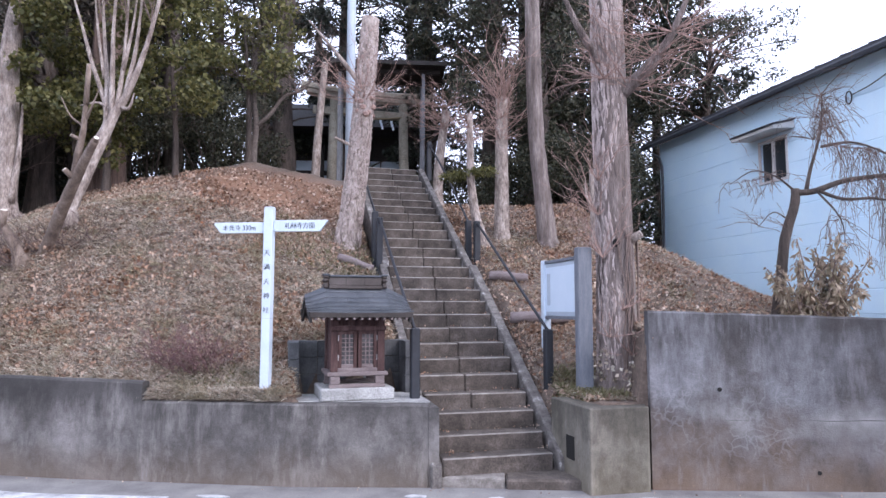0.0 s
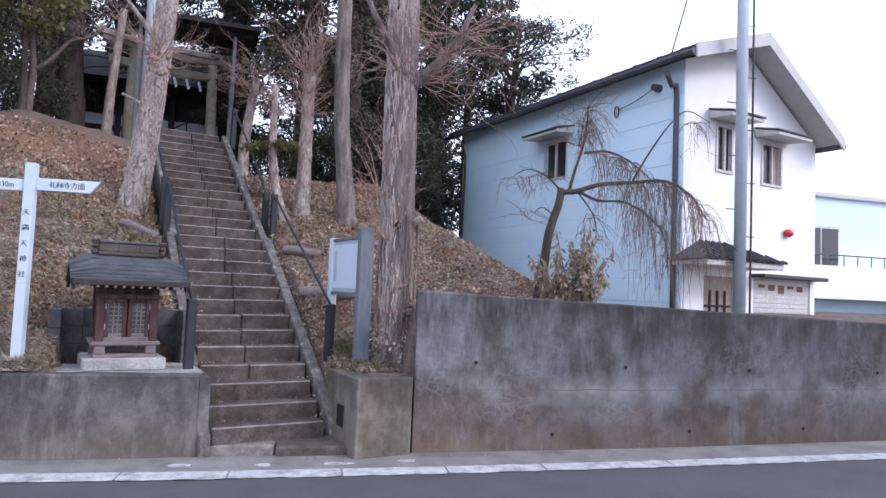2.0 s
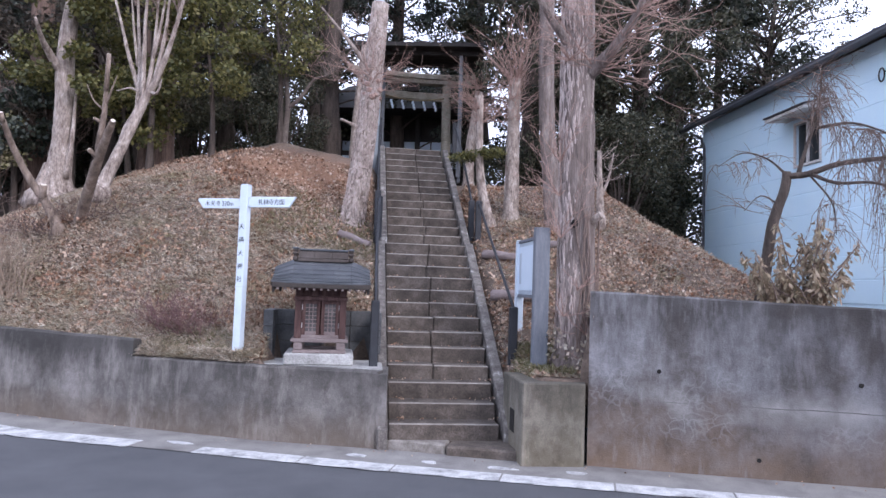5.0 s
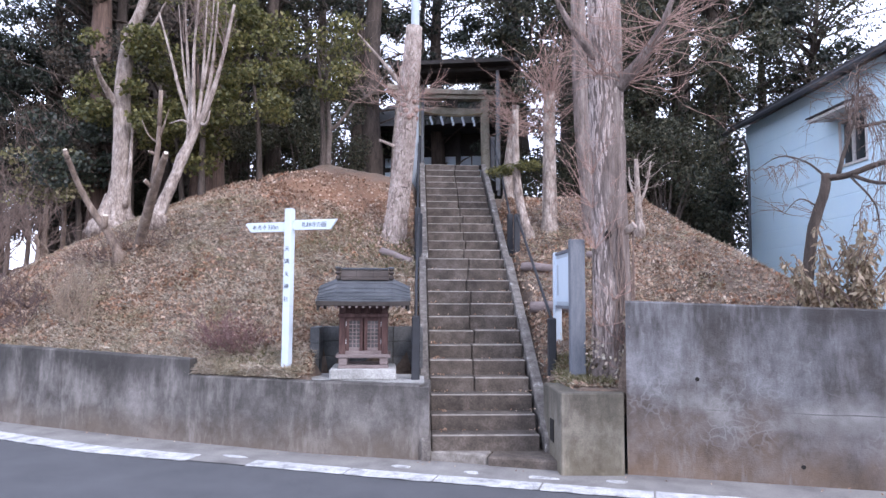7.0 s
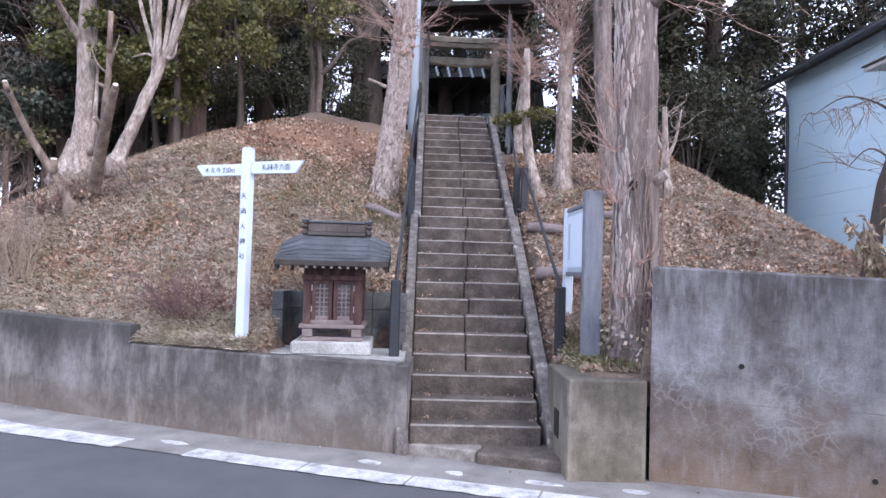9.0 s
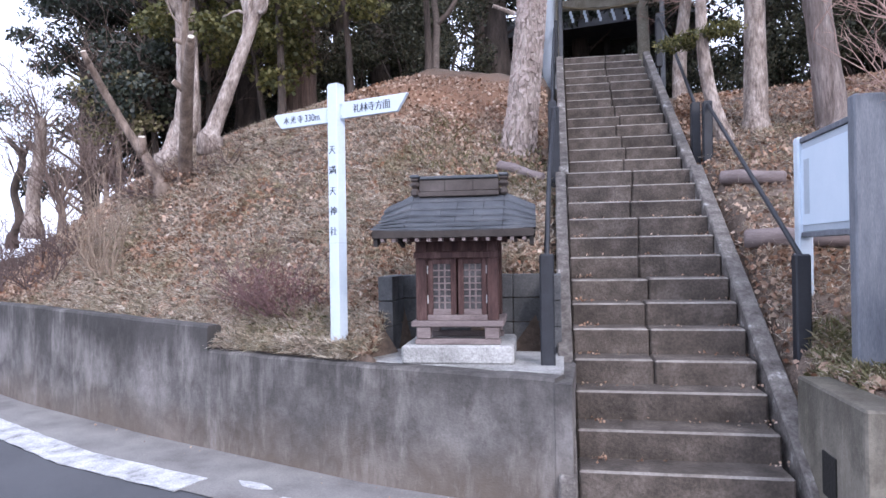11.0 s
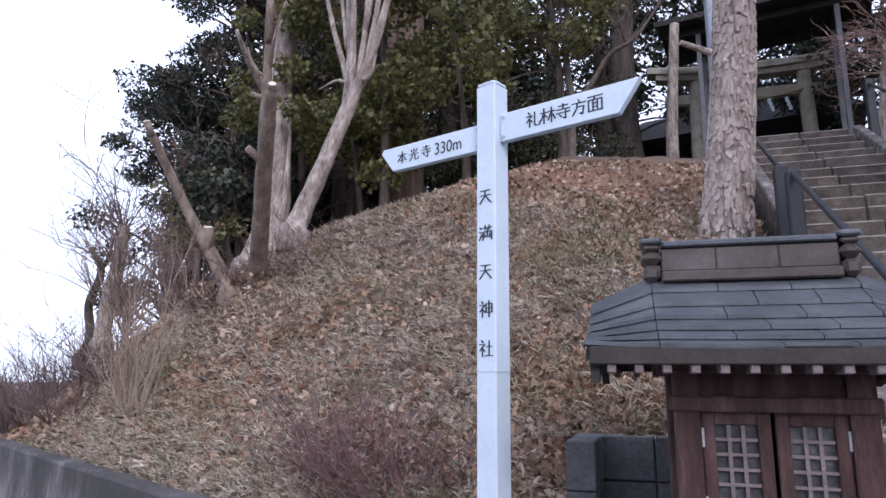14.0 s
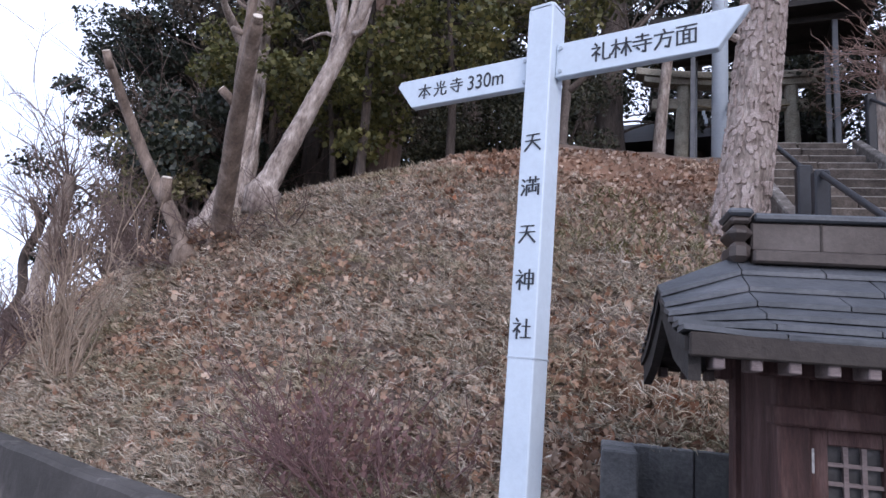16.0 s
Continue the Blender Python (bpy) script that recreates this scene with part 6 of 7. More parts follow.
# gnarled thin trees out on the shoulder
t = tree("bare_tree", [(-12.8, 11.0, 2.3), (-12.75, 11, 3.0), (-12.5, 11, 3.8), (-12.45, 11.0, 4.5)], [0.16, 0.14, 0.12, 0.1], PALE_BARK, "bare pollarded tree on the far shoulder", seed=21)
twig_spray(t, [(-12.45, 11, 4.4), (-12.5, 11, 4.1), (-12.45, 11, 3.6)], 11, 1.5, 0.016, TWIG, 22, 1.0, 2, 0.8)
t = tree("bare_tree", [(-13.6, 11.0, 2.1), (-13.3, 11, 2.5), (-13.5, 11, 3.1), (-13.15, 11, 3.7), (-13.7, 11, 4.2)], [0.09, 0.085, 0.075, 0.07, 0.05], DARK_BARK, "crooked bare dark-limbed tree", [([(-13.3, 11, 3.5), (-12.9, 11, 4.0), (-12.8, 11, 4.4)], 0.045)], seed=23)
twig_spray(t, [(-13.6, 11, 4.1), (-13.2, 11, 3.8), (-13.4, 11, 3.3)], 9, 1.1, 0.012, TWIG, 24, 0.7, 2)

# red-brown cedar trunks just behind the crest
for pts, rad, s in (([(-7.8, 13.2, 3.9), (-7.77, 13.2, 5.5), (-7.75, 13.2, 8), (-7.7, 13.2, 12)], [0.2, 0.17, 0.16, 0.12], 130), ([(-7.38, 13.2, 3.9), (-7.4, 13.2, 5.5), (-7.4, 13.2, 8), (-7.4, 13.2, 12)], [0.3, 0.25, 0.23, 0.17], 131), ([(-9.74, 12.3, 3.0), (-9.82, 12.3, 5.4), (-9.96, 12.3, 8.1), (-10.0, 12.3, 11.5)], [0.3, 0.24, 0.22, 0.15], 132)):
    tree("cedar_trunk", pts, rad, RED_BARK, "upright red-brown cedar trunk behind the crest", seed=s, sides=14)
# dark trunks behind the crest
for name, pts, rad, s in (("old_tree", [(-12.4, 14.5, 2.4), (-12.4, 14.5, 5.5), (-12.3, 14.5, 7.5), (-12.2, 14.5, 12)], [0.3, 0.24, 0.22, 0.16], 30), ("old_tree", [(-9.1, 14.6, 3.4), (-9.2, 14.6, 5.5), (-9.5, 14.6, 7.5), (-9.8, 14.6, 11)], [0.2, 0.16, 0.14, 0.1], 31),
                          ("old_tree", [(-5.27, 17.7, 4.2), (-5.27, 17.7, 6.0), (-5.4, 17.7, 8.0), (-5.2, 17.7, 12)], [0.36, 0.29, 0.27, 0.2], 32), ("old_tree", [(2.4, 19, 3.4), (2.4, 19, 7), (2.3, 19, 12)], [0.3, 0.26, 0.2], 33), ("old_tree", [(4.3, 21, 2.6), (4.35, 21, 6), (4.3, 21, 12)], [0.32, 0.27, 0.2], 34),
                          ("old_tree", [(-11.3, 13.6, 2.8), (-11.3, 13.6, 6), (-11.5, 13.6, 10)], [0.28, 0.22, 0.15], 35)):
    tree(name, pts, rad, DARK_BARK, "dark upright trunk in the wood behind the bank", seed=s)
t = tree("forked_tree", [(-4.38, 13.14, 4.5), (-4.36, 13.14, 5.1), (-4.33, 13.14, 5.54), (-4.38, 13.1, 6.3), (-4.3, 13.1, 7.6)], [0.085, 0.07, 0.06, 0.045, 0.025], TWIG_BARK, "bare forked tree standing on the crest", [([(-4.33, 13.14, 5.5), (-4.05, 13.14, 5.72), (-3.75, 13.14, 6.1), (-3.35, 13.14, 6.25), (-2.8, 13.14, 6.9)], 0.05), ([(-4.35, 13.14, 5.9), (-4.7, 13.14, 6.5), (-4.9, 13.14, 7.3)], 0.035)], seed=36)
twig_spray(t, [(-4.38, 13.1, 6.3), (-3.5, 13.14, 6.2), (-4.7, 13.14, 6.5), (-4.3, 13.1, 7.0)], 8, 1.3, 0.01, TWIG_BARK, 37, 0.9, 2)
t = tree("old_tree", [(-3.93, 16.0, 4.4), (-3.87, 16.0, 6.0), (-3.72, 16.0, 7.9)], [0.12, 0.1, 0.08], PALE_BARK, "thin leaning stem beside the gate", seed=38)

# weeping tree before the house
t = tree("weeping_tree", [(4.2, 9.55, 1.6), (4.28, 9.55, 2.2), (4.36, 9.55, 2.75), (4.5, 9.55, 3.2), (4.52, 9.55, 3.42)], [0.085, 0.07, 0.065, 0.06, 0.05], DARK_BARK, "bare weeping tree with fine hanging twigs before the house",
         [([(4.5, 9.55, 3.36), (4.75, 9.5, 3.38), (5.1, 9.45, 3.5), (5.6, 9.4, 3.56), (6.1, 9.3, 3.6), (6.5, 9.3, 3.42), (6.8, 9.3, 3.05)], 0.045), ([(4.66, 9.55, 3.4), (4.75, 9.6, 3.7), (4.9, 9.6, 4.2), (4.95, 9.6, 4.75)], 0.03), ([(4.75, 9.5, 3.4), (5.05, 9.4, 3.25), (5.5, 9.3, 3.22), (6.0, 9.3, 2.9), (6.2, 9.3, 2.4)], 0.026),
          ([(4.9, 9.6, 4.0), (5.3, 9.6, 4.05), (5.7, 9.6, 3.9), (6.1, 9.6, 3.6)], 0.022), ([(4.5, 9.55, 3.4), (4.3, 9.6, 3.6), (4.0, 9.6, 3.68), (3.7, 9.6, 3.5)], 0.016), ([(5.6, 9.4, 3.56), (5.85, 9.4, 4.0), (6.2, 9.4, 4.5), (6.5, 9.4, 4.75), (6.9, 9.4, 4.6)], 0.018), ([(4.75, 9.5, 3.4), (5.0, 9.4, 3.0), (5.05, 9.4, 2.6)], 0.016), ([(4.42, 9.55, 3.0), (4.2, 9.5, 3.1), (4.0, 9.5, 2.9)], 0.012)], seed=40)


def hanging_twigs(t, lines, seed):
    """Long fine twigs that arch out of a limb and hang down, each with a few side twigs."""
    rng = random.Random(seed)
    base = Vector(t.matrix_world.translation)
    bm = bmesh.new()
    for a, b, n, drop in lines:
        for _ in range(n):
            f = rng.random()
            p = Vector(a).lerp(Vector(b), f) - base
            out = rng.uniform(-0.25, 0.4)
            l = drop * rng.uniform(0.35, 1.1)
            depth = rng.uniform(-0.4, 0.3)
            pts = []
            for k in range(7):
                u = k / 6
                pts.append(p + Vector((out * u ** 0.7 + rng.gauss(0, 0.015), depth * u, 0.1 * math.sin(u * 3.14) * (1 - u) - l * u ** 1.6)))
            tube(bm, pts, [0.0055 * (1 - 0.11 * k) for k in range(7)], 4)
            for k in range(1, 6):
                if rng.random() < 0.75:
                    q = pts[k] + Vector((rng.gauss(0, 0.09), rng.gauss(0, 0.06), -rng.uniform(0.03, 0.22)))
                    tube(bm, [pts[k], pts[k].lerp(q, 0.5) + Vector((0, 0, 0.02)), q], [0.0035, 0.003, 0.002], 3)
    tagged(part("hanging_spray", bm, TWIG, t), kind="stuff")


hanging_twigs(t, (((5.1, 9.45, 3.5), (5.6, 9.4, 3.56), 22, 1.1), ((5.6, 9.4, 3.56), (6.1, 9.3, 3.6), 46, 1.75), ((6.1, 9.3, 3.6), (6.6, 9.3, 3.35), 44, 1.7), ((6.6, 9.3, 3.35), (6.8, 9.3, 3.05), 16, 1.2), ((5.5, 9.3, 3.22), (6.0, 9.3, 2.9), 26, 1.2), ((6.0, 9.3, 2.9), (6.2, 9.3, 2.4), 12, 0.7), ((5.0, 9.6, 4.03), (5.7, 9.6, 3.9), 46, 0.8), ((5.7, 9.6, 3.9), (6.1, 9.6, 3.6), 14, 0.9),
                  ((4.9, 9.6, 4.2), (4.95, 9.6, 4.75), 46, 0.6), ((6.2, 9.4, 4.5), (6.9, 9.4, 4.6), 9, 0.5), ((3.7, 9.6, 3.5), (4.3, 9.6, 3.6), 10, 0.35), ((4.9, 9.4, 3.1), (5.05, 9.4, 2.6), 10, 0.5)), 44)
twig_spray(t, [(4.93, 9.6, 4.7), (4.9, 9.6, 4.4), (4.8, 9.6, 4.1)], 7, 0.55, 0.006, TWIG, 41, 0.5, 2, 1.0, 0.1)
twig_spray(t, [(4.2, 9.6, 3.62), (4.0, 9.55, 2.95), (4.4, 9.55, 2.9)], 4, 0.45, 0.006, TWIG, 43, 0.2, 1, 1.0, 0.1)

# shrubs
s = thing("evergreen_shrub", pose(4.55, 9.15, 1.6), "shrub of upright stems with drooping pale-brown leaves behind the wall", "shrub")
SHRUB_LEAF = leafy("shrub_leaves", ((0.2, 0.145, 0.095), (0.32, 0.245, 0.17), (0.42, 0.335, 0.245), (0.24, 0.2, 0.12), (0.5, 0.42, 0.33)), 0.6, 0.25)
rng = random.Random(5)
stems, spots = bmesh.new(), []
for k in range(34):
    a = Vector((rng.uniform(-0.35, 0.35), rng.uniform(-0.12, 0.15), -0.05))
    lean = rng.uniform(-0.75, 0.75)
    h = rng.uniform(0.55, 1.3) * (1 - 0.35 * abs(lean))
    b = a + Vector((lean * 0.75, rng.uniform(-0.2, 0.2), h))
    mid = a.lerp(b, 0.5) + Vector((-lean * 0.08, 0, 0.05))
    tube(stems, [a, mid, b], [0.012, 0.009, 0.006], 5)
    for j in range(64):
        f = rng.uniform(0.5, 1.02)
        spots.append(tuple(a.lerp(b, 0.35 + 0.65 * (2 * f - 1)) + Vector((rng.gauss(0, 0.022), rng.gauss(0, 0.022), rng.gauss(0, 0.02)))))
tagged(part("stem_spray", stems, TWIG, s), kind="stuff")
leaves("foliage", SHRUB_LEAF, np.array(spots), (0.06, 0.13), 51, s, 1.6, 0.17)
s = thing("red_shrub", pose(-2.85, 7.72, 1.0), "low bare shrub with fine dark reddish twigs", "shrub")
DARK_TWIG = surface("dark_twig", ((0.075, 0.05, 0.045), (0.15, 0.105, 0.092)), 14, 0.9, 0.2)
RED_TWIG = surface("dark_red_twig", ((0.1, 0.055, 0.055), (0.19, 0.11, 0.105)), 14, 0.9, 0.2)
twig_spray(s, [(-3.05, 7.75, 1.0), (-2.8, 7.7, 1.0), (-2.6, 7.7, 1.0), (-3.2, 7.85, 1.1)], 17, 0.48, 0.006, RED_TWIG, 52, 0.9, 2, 0.9, name="stem_spray")
leaves("small_leaves", leafy("red_leaf", ((0.14, 0.07, 0.06), (0.2, 0.11, 0.1), (0.11, 0.08, 0.06)), 0.7, 0.2), cloud([(-2.85, 7.72, 1.3)], [(0.5, 0.25, 0.26)], [900], 53, 0.2) - np.array((-2.85, 7.72, 1.0)), (0.015, 0.035), 54, s)
s = thing("cane_clump", pose(-6.0, 8.05, 1.35), "clump of upright dry straw-coloured canes", "shrub")
CANE = surface("cane", ((0.2, 0.145, 0.105), (0.34, 0.265, 0.2)), 14, 0.9, 0.2)
for k, o in enumerate(((-6.0, 8.05, 1.4), (-6.2, 8.1, 1.4), (-5.8, 8.0, 1.35), (-6.4, 8.2, 1.45), (-5.6, 8.0, 1.35))):
    twig_spray(s, [o], 9, 1.1, 0.007, CANE, 55 + 60 * k, 2.2, 1, 0.6, name="cane_spray")
for n, y0 in enumerate((7.9, 8.4, 9.0)):
    s = thing("dry_bush", pose(-7.6 - 2 * n, y0 + 0.4, 1.2), "dark tangle of dry stems above the wall", "shrub", "dry bushes above the wall")
    for k in range(6):
        x = -7.0 - 2.0 * n - k * 0.4
        y = wall_line(x) + 0.5 + 0.35 * (k % 2)
        twig_spray(s, [(x, y, hill(x, y))], 16, 0.75, 0.009, DARK_TWIG, 56 + 10 * n + k, 0.8, 2, 0.9, name="stem_spray")


# ---- the wood ----
def wood_tree(x, y, z, h, r, material, seed, count, low=0.25, leaf=(0.06, 0.16), label="dark evergreen tree in the wood behind the bank"):
    """An evergreen: trunk, limbs, and leaf clumps along them with gaps between."""
    rng = random.Random(seed)
    t = tree("evergreen_tree", [(x, y, z), (x + rng.uniform(-0.2, 0.2), y, z + h * 0.5), (x + rng.uniform(-0.4, 0.4), y, z + h * 0.95)], [0.13 + h * 0.012, 0.1 + h * 0.008, 0.04], DARK_BARK, label, seed=seed, sides=8)
    centres, radii, counts = [], [], []
    n = 64
    limbs = bmesh.new()
    for k in range(n):
        f = low + (1 - low) * (k + rng.random()) / n
        w = r * (0.45 + 0.75 * math.sin(math.pi * min(1, (f - low) / (1 - low) * 0.8 + 0.18))) * rng.uniform(0.45, 1.1)
        a = rng.uniform(0, 6.28)
        c = Vector((math.cos(a) * w, math.sin(a) * w, f * h))
        centres.append(c)
        s = rng.uniform(0.3, 0.62) * (r / 2.2) ** 0.5
        radii.append((s * rng.uniform(0.9, 1.5), s * rng.uniform(0.9, 1.5), s * rng.uniform(0.5, 0.8)))
        counts.append(int(count / n * rng.uniform(0.6, 1.4)))
        root = Vector((0, 0, max(0.1, f * h - rng.uniform(0.3, 0.9))))
        tube(limbs, [root, root.lerp(c, 0.5) + Vector((0, 0, 0.1)), c], [0.04, 0.025, 0.01], 4)
    tagged(part("limb_spray", limbs, DARK_BARK, t), kind="stuff")
    leaves("crown", material, cloud(centres, radii, counts, seed), leaf, seed + 1, t, 0.35, 0.24)
    return t


rng = random.Random(77)
WOOD = [  # x, y, height, crown radius, kind
    (-13.2, 15.2, 9.5, 2.0, 0), (-11.6, 13.4, 9.0, 2.0, 0), (-10.2, 13.0, 8.5, 1.9, 2), (-12.7, 13.6, 9.5, 1.9, 0), (-9.0, 13.3, 10, 1.9, 2), (-11.0, 15.2, 11, 2.2, 2), (-14.4, 17.5, 10, 2.2, 1), (-13.0, 12.4, 6.0, 1.3, 0), (-9.6, 17, 11, 2.6, 1), (-7.6, 16.2, 11, 2.4, 1), (-12.5, 19, 12, 2.8, 0), (-6.6, 19.5, 12, 2.6, 0), (-8.8, 21, 13, 3.0, 1),
    (-4.4, 21.5, 12, 2.4, 0), (-1.9, 22, 13, 2.8, 0), (0.3, 18.2, 12, 2.4, 1), (1.6, 16.6, 11, 2.2, 1), (3.2, 18.5, 11.5, 2.4, 1), (4.6, 21, 11.5, 2.6, 0), (1.4, 22, 13, 3, 0), (6.2, 23.5, 10.5, 2.4, 0), (-3.0, 26, 13, 3, 0), (4, 27, 13, 3, 1), (-7, 27, 13, 3.2, 0), (-11.5, 25, 13, 3.2, 0), (-15, 22, 11.5, 2.4, 0), (-13.5, 23, 12.5, 2.8, 2), (-16.8, 21, 10.5, 2.4, 2)]
for k, (x, y, h, r, kind) in enumerate(WOOD):
    wood_tree(x, y, hill(x, y) - 0.1, h, r, (GREEN, CEDAR, BROWN_LEAF)[kind], 100 + 3 * k, 24000 if y < 17 else 20000 if y < 23 else 11000, 0.16 if kind == 0 else 0.22, (0.05, 0.14) if y < 17 else (0.07, 0.19))
wood_tree(6.9, 20.5, hill(6.9, 20.5) - 0.1, 9.6, 2.0, CEDAR, 190, 9000, 0.66, (0.05, 0.14), "tall thin-crowned evergreen behind the house")
# olive undergrowth over the left shoulder
for k, (x, y, z, r) in enumerate(((-7.4, 11.8, 5.3, 1.1), (-5.6, 12.0, 6.3, 1.2), (-8.6, 11.6, 6.3, 1.1), (-4.4, 12.6, 6.9, 1.2), (-6.6, 11.4, 7.2, 1.2), (-9.6, 11.2, 5.0, 0.8))):
    b = tree("broadleaf_tree", [(x, y + 0.4, hill(x, y + 0.4) - 0.1), (x, y + 0.3, z - 0.9), (x, y, z + 0.4)], [0.07, 0.05, 0.02], DARK_BARK, "small broadleaf tree with olive-green leaves", seed=200 + k, sides=8)
    rr = random.Random(k)
    cs = [(x + rr.uniform(-r, r), y + rr.uniform(-0.7, 0.7), z + rr.uniform(-0.7, 0.8)) for _ in range(14)]
    leaves("crown", OLIVE if k != 5 else GREEN, cloud(cs, [(0.42, 0.4, 0.24)] * 14, [260] * 14, 210 + k) - np.array((x, y + 0.4, hill(x, y + 0.4) - 0.1)), (0.05, 0.11), 220 + k, b, 0.2)
# low undergrowth behind the right-hand crest and along the hill's back
for k, (x, y, w, h) in enumerate(((0.6, 17.0, 1.3, 1.6), (2.3, 16.0, 1.3, 1.7), (3.0, 16.8, 1.1, 2.0), (3.4, 19.8, 1.3, 2.4), (-0.4, 19.5, 1.4, 2.2), (-7.0, 18.0, 1.5, 1.2), (-10.6, 16.0, 1.4, 1.3), (-12.6, 15.6, 1.5, 2.2), (-14.6, 17.2, 1.5, 2.4), (-11.4, 14.4, 1.2, 1.6), (-9.0, 15.0, 1.4, 2.2), (-6.2, 15.7, 1.2, 2.4), (-8.0, 15.6, 1.2, 2.6), (-6.6, 17.2, 1.3, 3.2), (-9.9, 14.5, 1.1, 2.6), (1.8, 17.4, 1.3, 2.6), (2.7, 15.4, 1.0, 2.2))):
    z = hill(x, y)
    b = thing("undergrowth_bush", pose(x, y, z), "dark evergreen undergrowth bush in the wood", "bush", "undergrowth bushes")
    rr = random.Random(300 + k)
    stems = bmesh.new()
    cs = []
    for j in range(22):
        c = Vector((rr.uniform(-w, w), rr.uniform(-0.7, 0.7), rr.uniform(0.1, h)))
        tube(stems, [(c.x * 0.3, c.y * 0.3, -0.1), (c.x * 0.7, c.y * 0.7, c.z * 0.6), c], [0.03, 0.02, 0.008], 4)
        cs.append(c)
    tagged(part("stem_spray", stems, DARK_BARK, b), kind="stuff")
    leaves("foliage", CEDAR, cloud(cs, [(0.45, 0.4, 0.32)] * 22, [420] * 22, 310 + k), (0.04, 0.1), 320 + k, b, 0.2, 0.28)
# cut brushwood lying round the pruned tree's foot
s = thing("brushwood", pose(-5.9, 9.05, 2.4), "dark tangle of dry brushwood round the foot of the pruned tree", "brushwood")
twig_spray(s, [(x, y, hill(x, y)) for x, y in ((-6.3, 9.0), (-6.0, 8.95), (-6.6, 9.05), (-5.75, 9.1), (-6.15, 9.15), (-5.5, 9.2), (-6.9, 9.2), (-5.2, 9.35))], 10, 0.5, 0.008, DARK_TWIG, 330, 0.35, 2, 1.0, name="stem_spray")
leaves("dead_leaves", DRY, cloud([(-6.2, 9.0, hill(-6.2, 9.0) + 0.15), (-5.8, 9.05, hill(-5.8, 9.05) + 0.12), (-6.6, 9.1, hill(-6.6, 9.1) + 0.12)], [(0.3, 0.12, 0.13)] * 3, [160] * 3, 332) - np.array((-5.9, 9.05, 2.4)), (0.03, 0.07), 333, s)


# ---- leaf litter, dry grass, small things on the bank ----
def scatter(n, x0, x1, d0, d1, seed, keep):
    """Spots on the bank, d from the wall's line."""
    rng = np.random.default_rng(seed)
    out = []
    while len(out) < n:
        x, d = rng.uniform(x0, x1), d0 + (d1 - d0) * rng.random() ** 1.25
        y = wall_line(x) + d
        p = STAIR.inverted() @ Vector((x, y, 0))
        if -0.14 < p.x < 1.42 and -1 < p.y < 7.2:
            continue
        q = SCREEN.inverted() @ Vector((x, y, 0))
        if -0.72 < q.x < 0.82 and q.y < 0.67 or -0.62 < q.x < 0.9 and q.y < 0.1:
            continue
        if 1.0 < x < 2.1 and d < 0.3 or x > 2.0 and d < 0.25:
            continue
        if rng.random() < keep(x, y):
            out.append((x, y, bank_height(x, y) + 0.012))
    return np.array(out)


def bare(x, y):
    """How bare the reddish soil below the crest lies."""
    return max(0.0, 1 - math.hypot((x + 3.7) / 2.0, (y - 11.8) / 0.95))


def patchy(x, y):
    return (0.35 + 0.65 * smooth(-0.25, 0.3, noise.noise((x * 0.9, y * 0.9, 5)))) * (1 - 0.8 * smooth(0.0, 0.5, bare(x, y) + 0.35 * noise.noise((x * 3, y * 3, 2))))


def grassy(x, y):
    return (0.4 + 0.6 * smooth(-0.15, 0.3, noise.noise((x * 1.1, y * 1.1, 9)))) * (1 - smooth(0.0, 0.3, bare(x, y)))


def blades(name, material, spots, length, seed, lean=0.7, narrow=0.07):
    """Bent dry blades in tufts."""
    rng = np.random.default_rng(seed)
    n = len(spots)
    s = rng.uniform(length[0], length[1], n)[:, None]
    a = rng.normal(size=(n, 3)) * lean
    a[:, 2] = np.abs(rng.normal(0.55, 0.3, n))
    a[:, 1] -= 0.25
    a /= np.linalg.norm(a, axis=1)[:, None]
    b = np.cross(a, rng.normal(size=(n, 3)))
    b /= np.linalg.norm(b, axis=1)[:, None]
    mid = spots + a * s * 0.55
    tip = spots + a * s + np.array((0, -0.2, -0.35)) * s * rng.random((n, 1))
    w = b * s * narrow
    v = np.stack([spots - w * 0.6, spots + w * 0.6, mid + w, tip, mid - w], 1).reshape(-1, 3)
    me = bpy.data.meshes.new(name)
    me.vertices.add(5 * n)
    me.vertices.foreach_set("co", v.ravel())
    me.loops.add(5 * n)
    me.loops.foreach_set("vertex_index", np.arange(5 * n))
    me.polygons.add(n)
    me.polygons.foreach_set("loop_start", np.arange(0, 5 * n, 5))
    me.update(calc_edges=True)
    me.materials.append(material)
    return new(name, me)


spots = np.concatenate([scatter(62000, -9, 0.2, 0.22, 5.2, 1, patchy), scatter(2600, -3.08, -1.6, 0.13, 0.6, 17, lambda x, y: 1.0), scatter(2500, -2.2, -0.3, 0.6, 1.8, 18, lambda x, y: 1.0), scatter(40000, -0.6, 5.2, 0.3, 7.0, 2, patchy), scatter(5000, -14, -8.5, 0.3, 4, 3, patchy)])
tagged(leaves("leaf_litter", DRY, spots, (0.024, 0.064), 61), "dry brown fallen leaves covering the bank", "leaf litter", kind="stuff")
def tufted(spots, n, spread, seed):
    """Several blades from about each spot."""
    out = np.repeat(spots, n, 0)
    return out + np.random.default_rng(seed).normal(0, 1, out.shape) * np.array((spread, spread, 0.004))


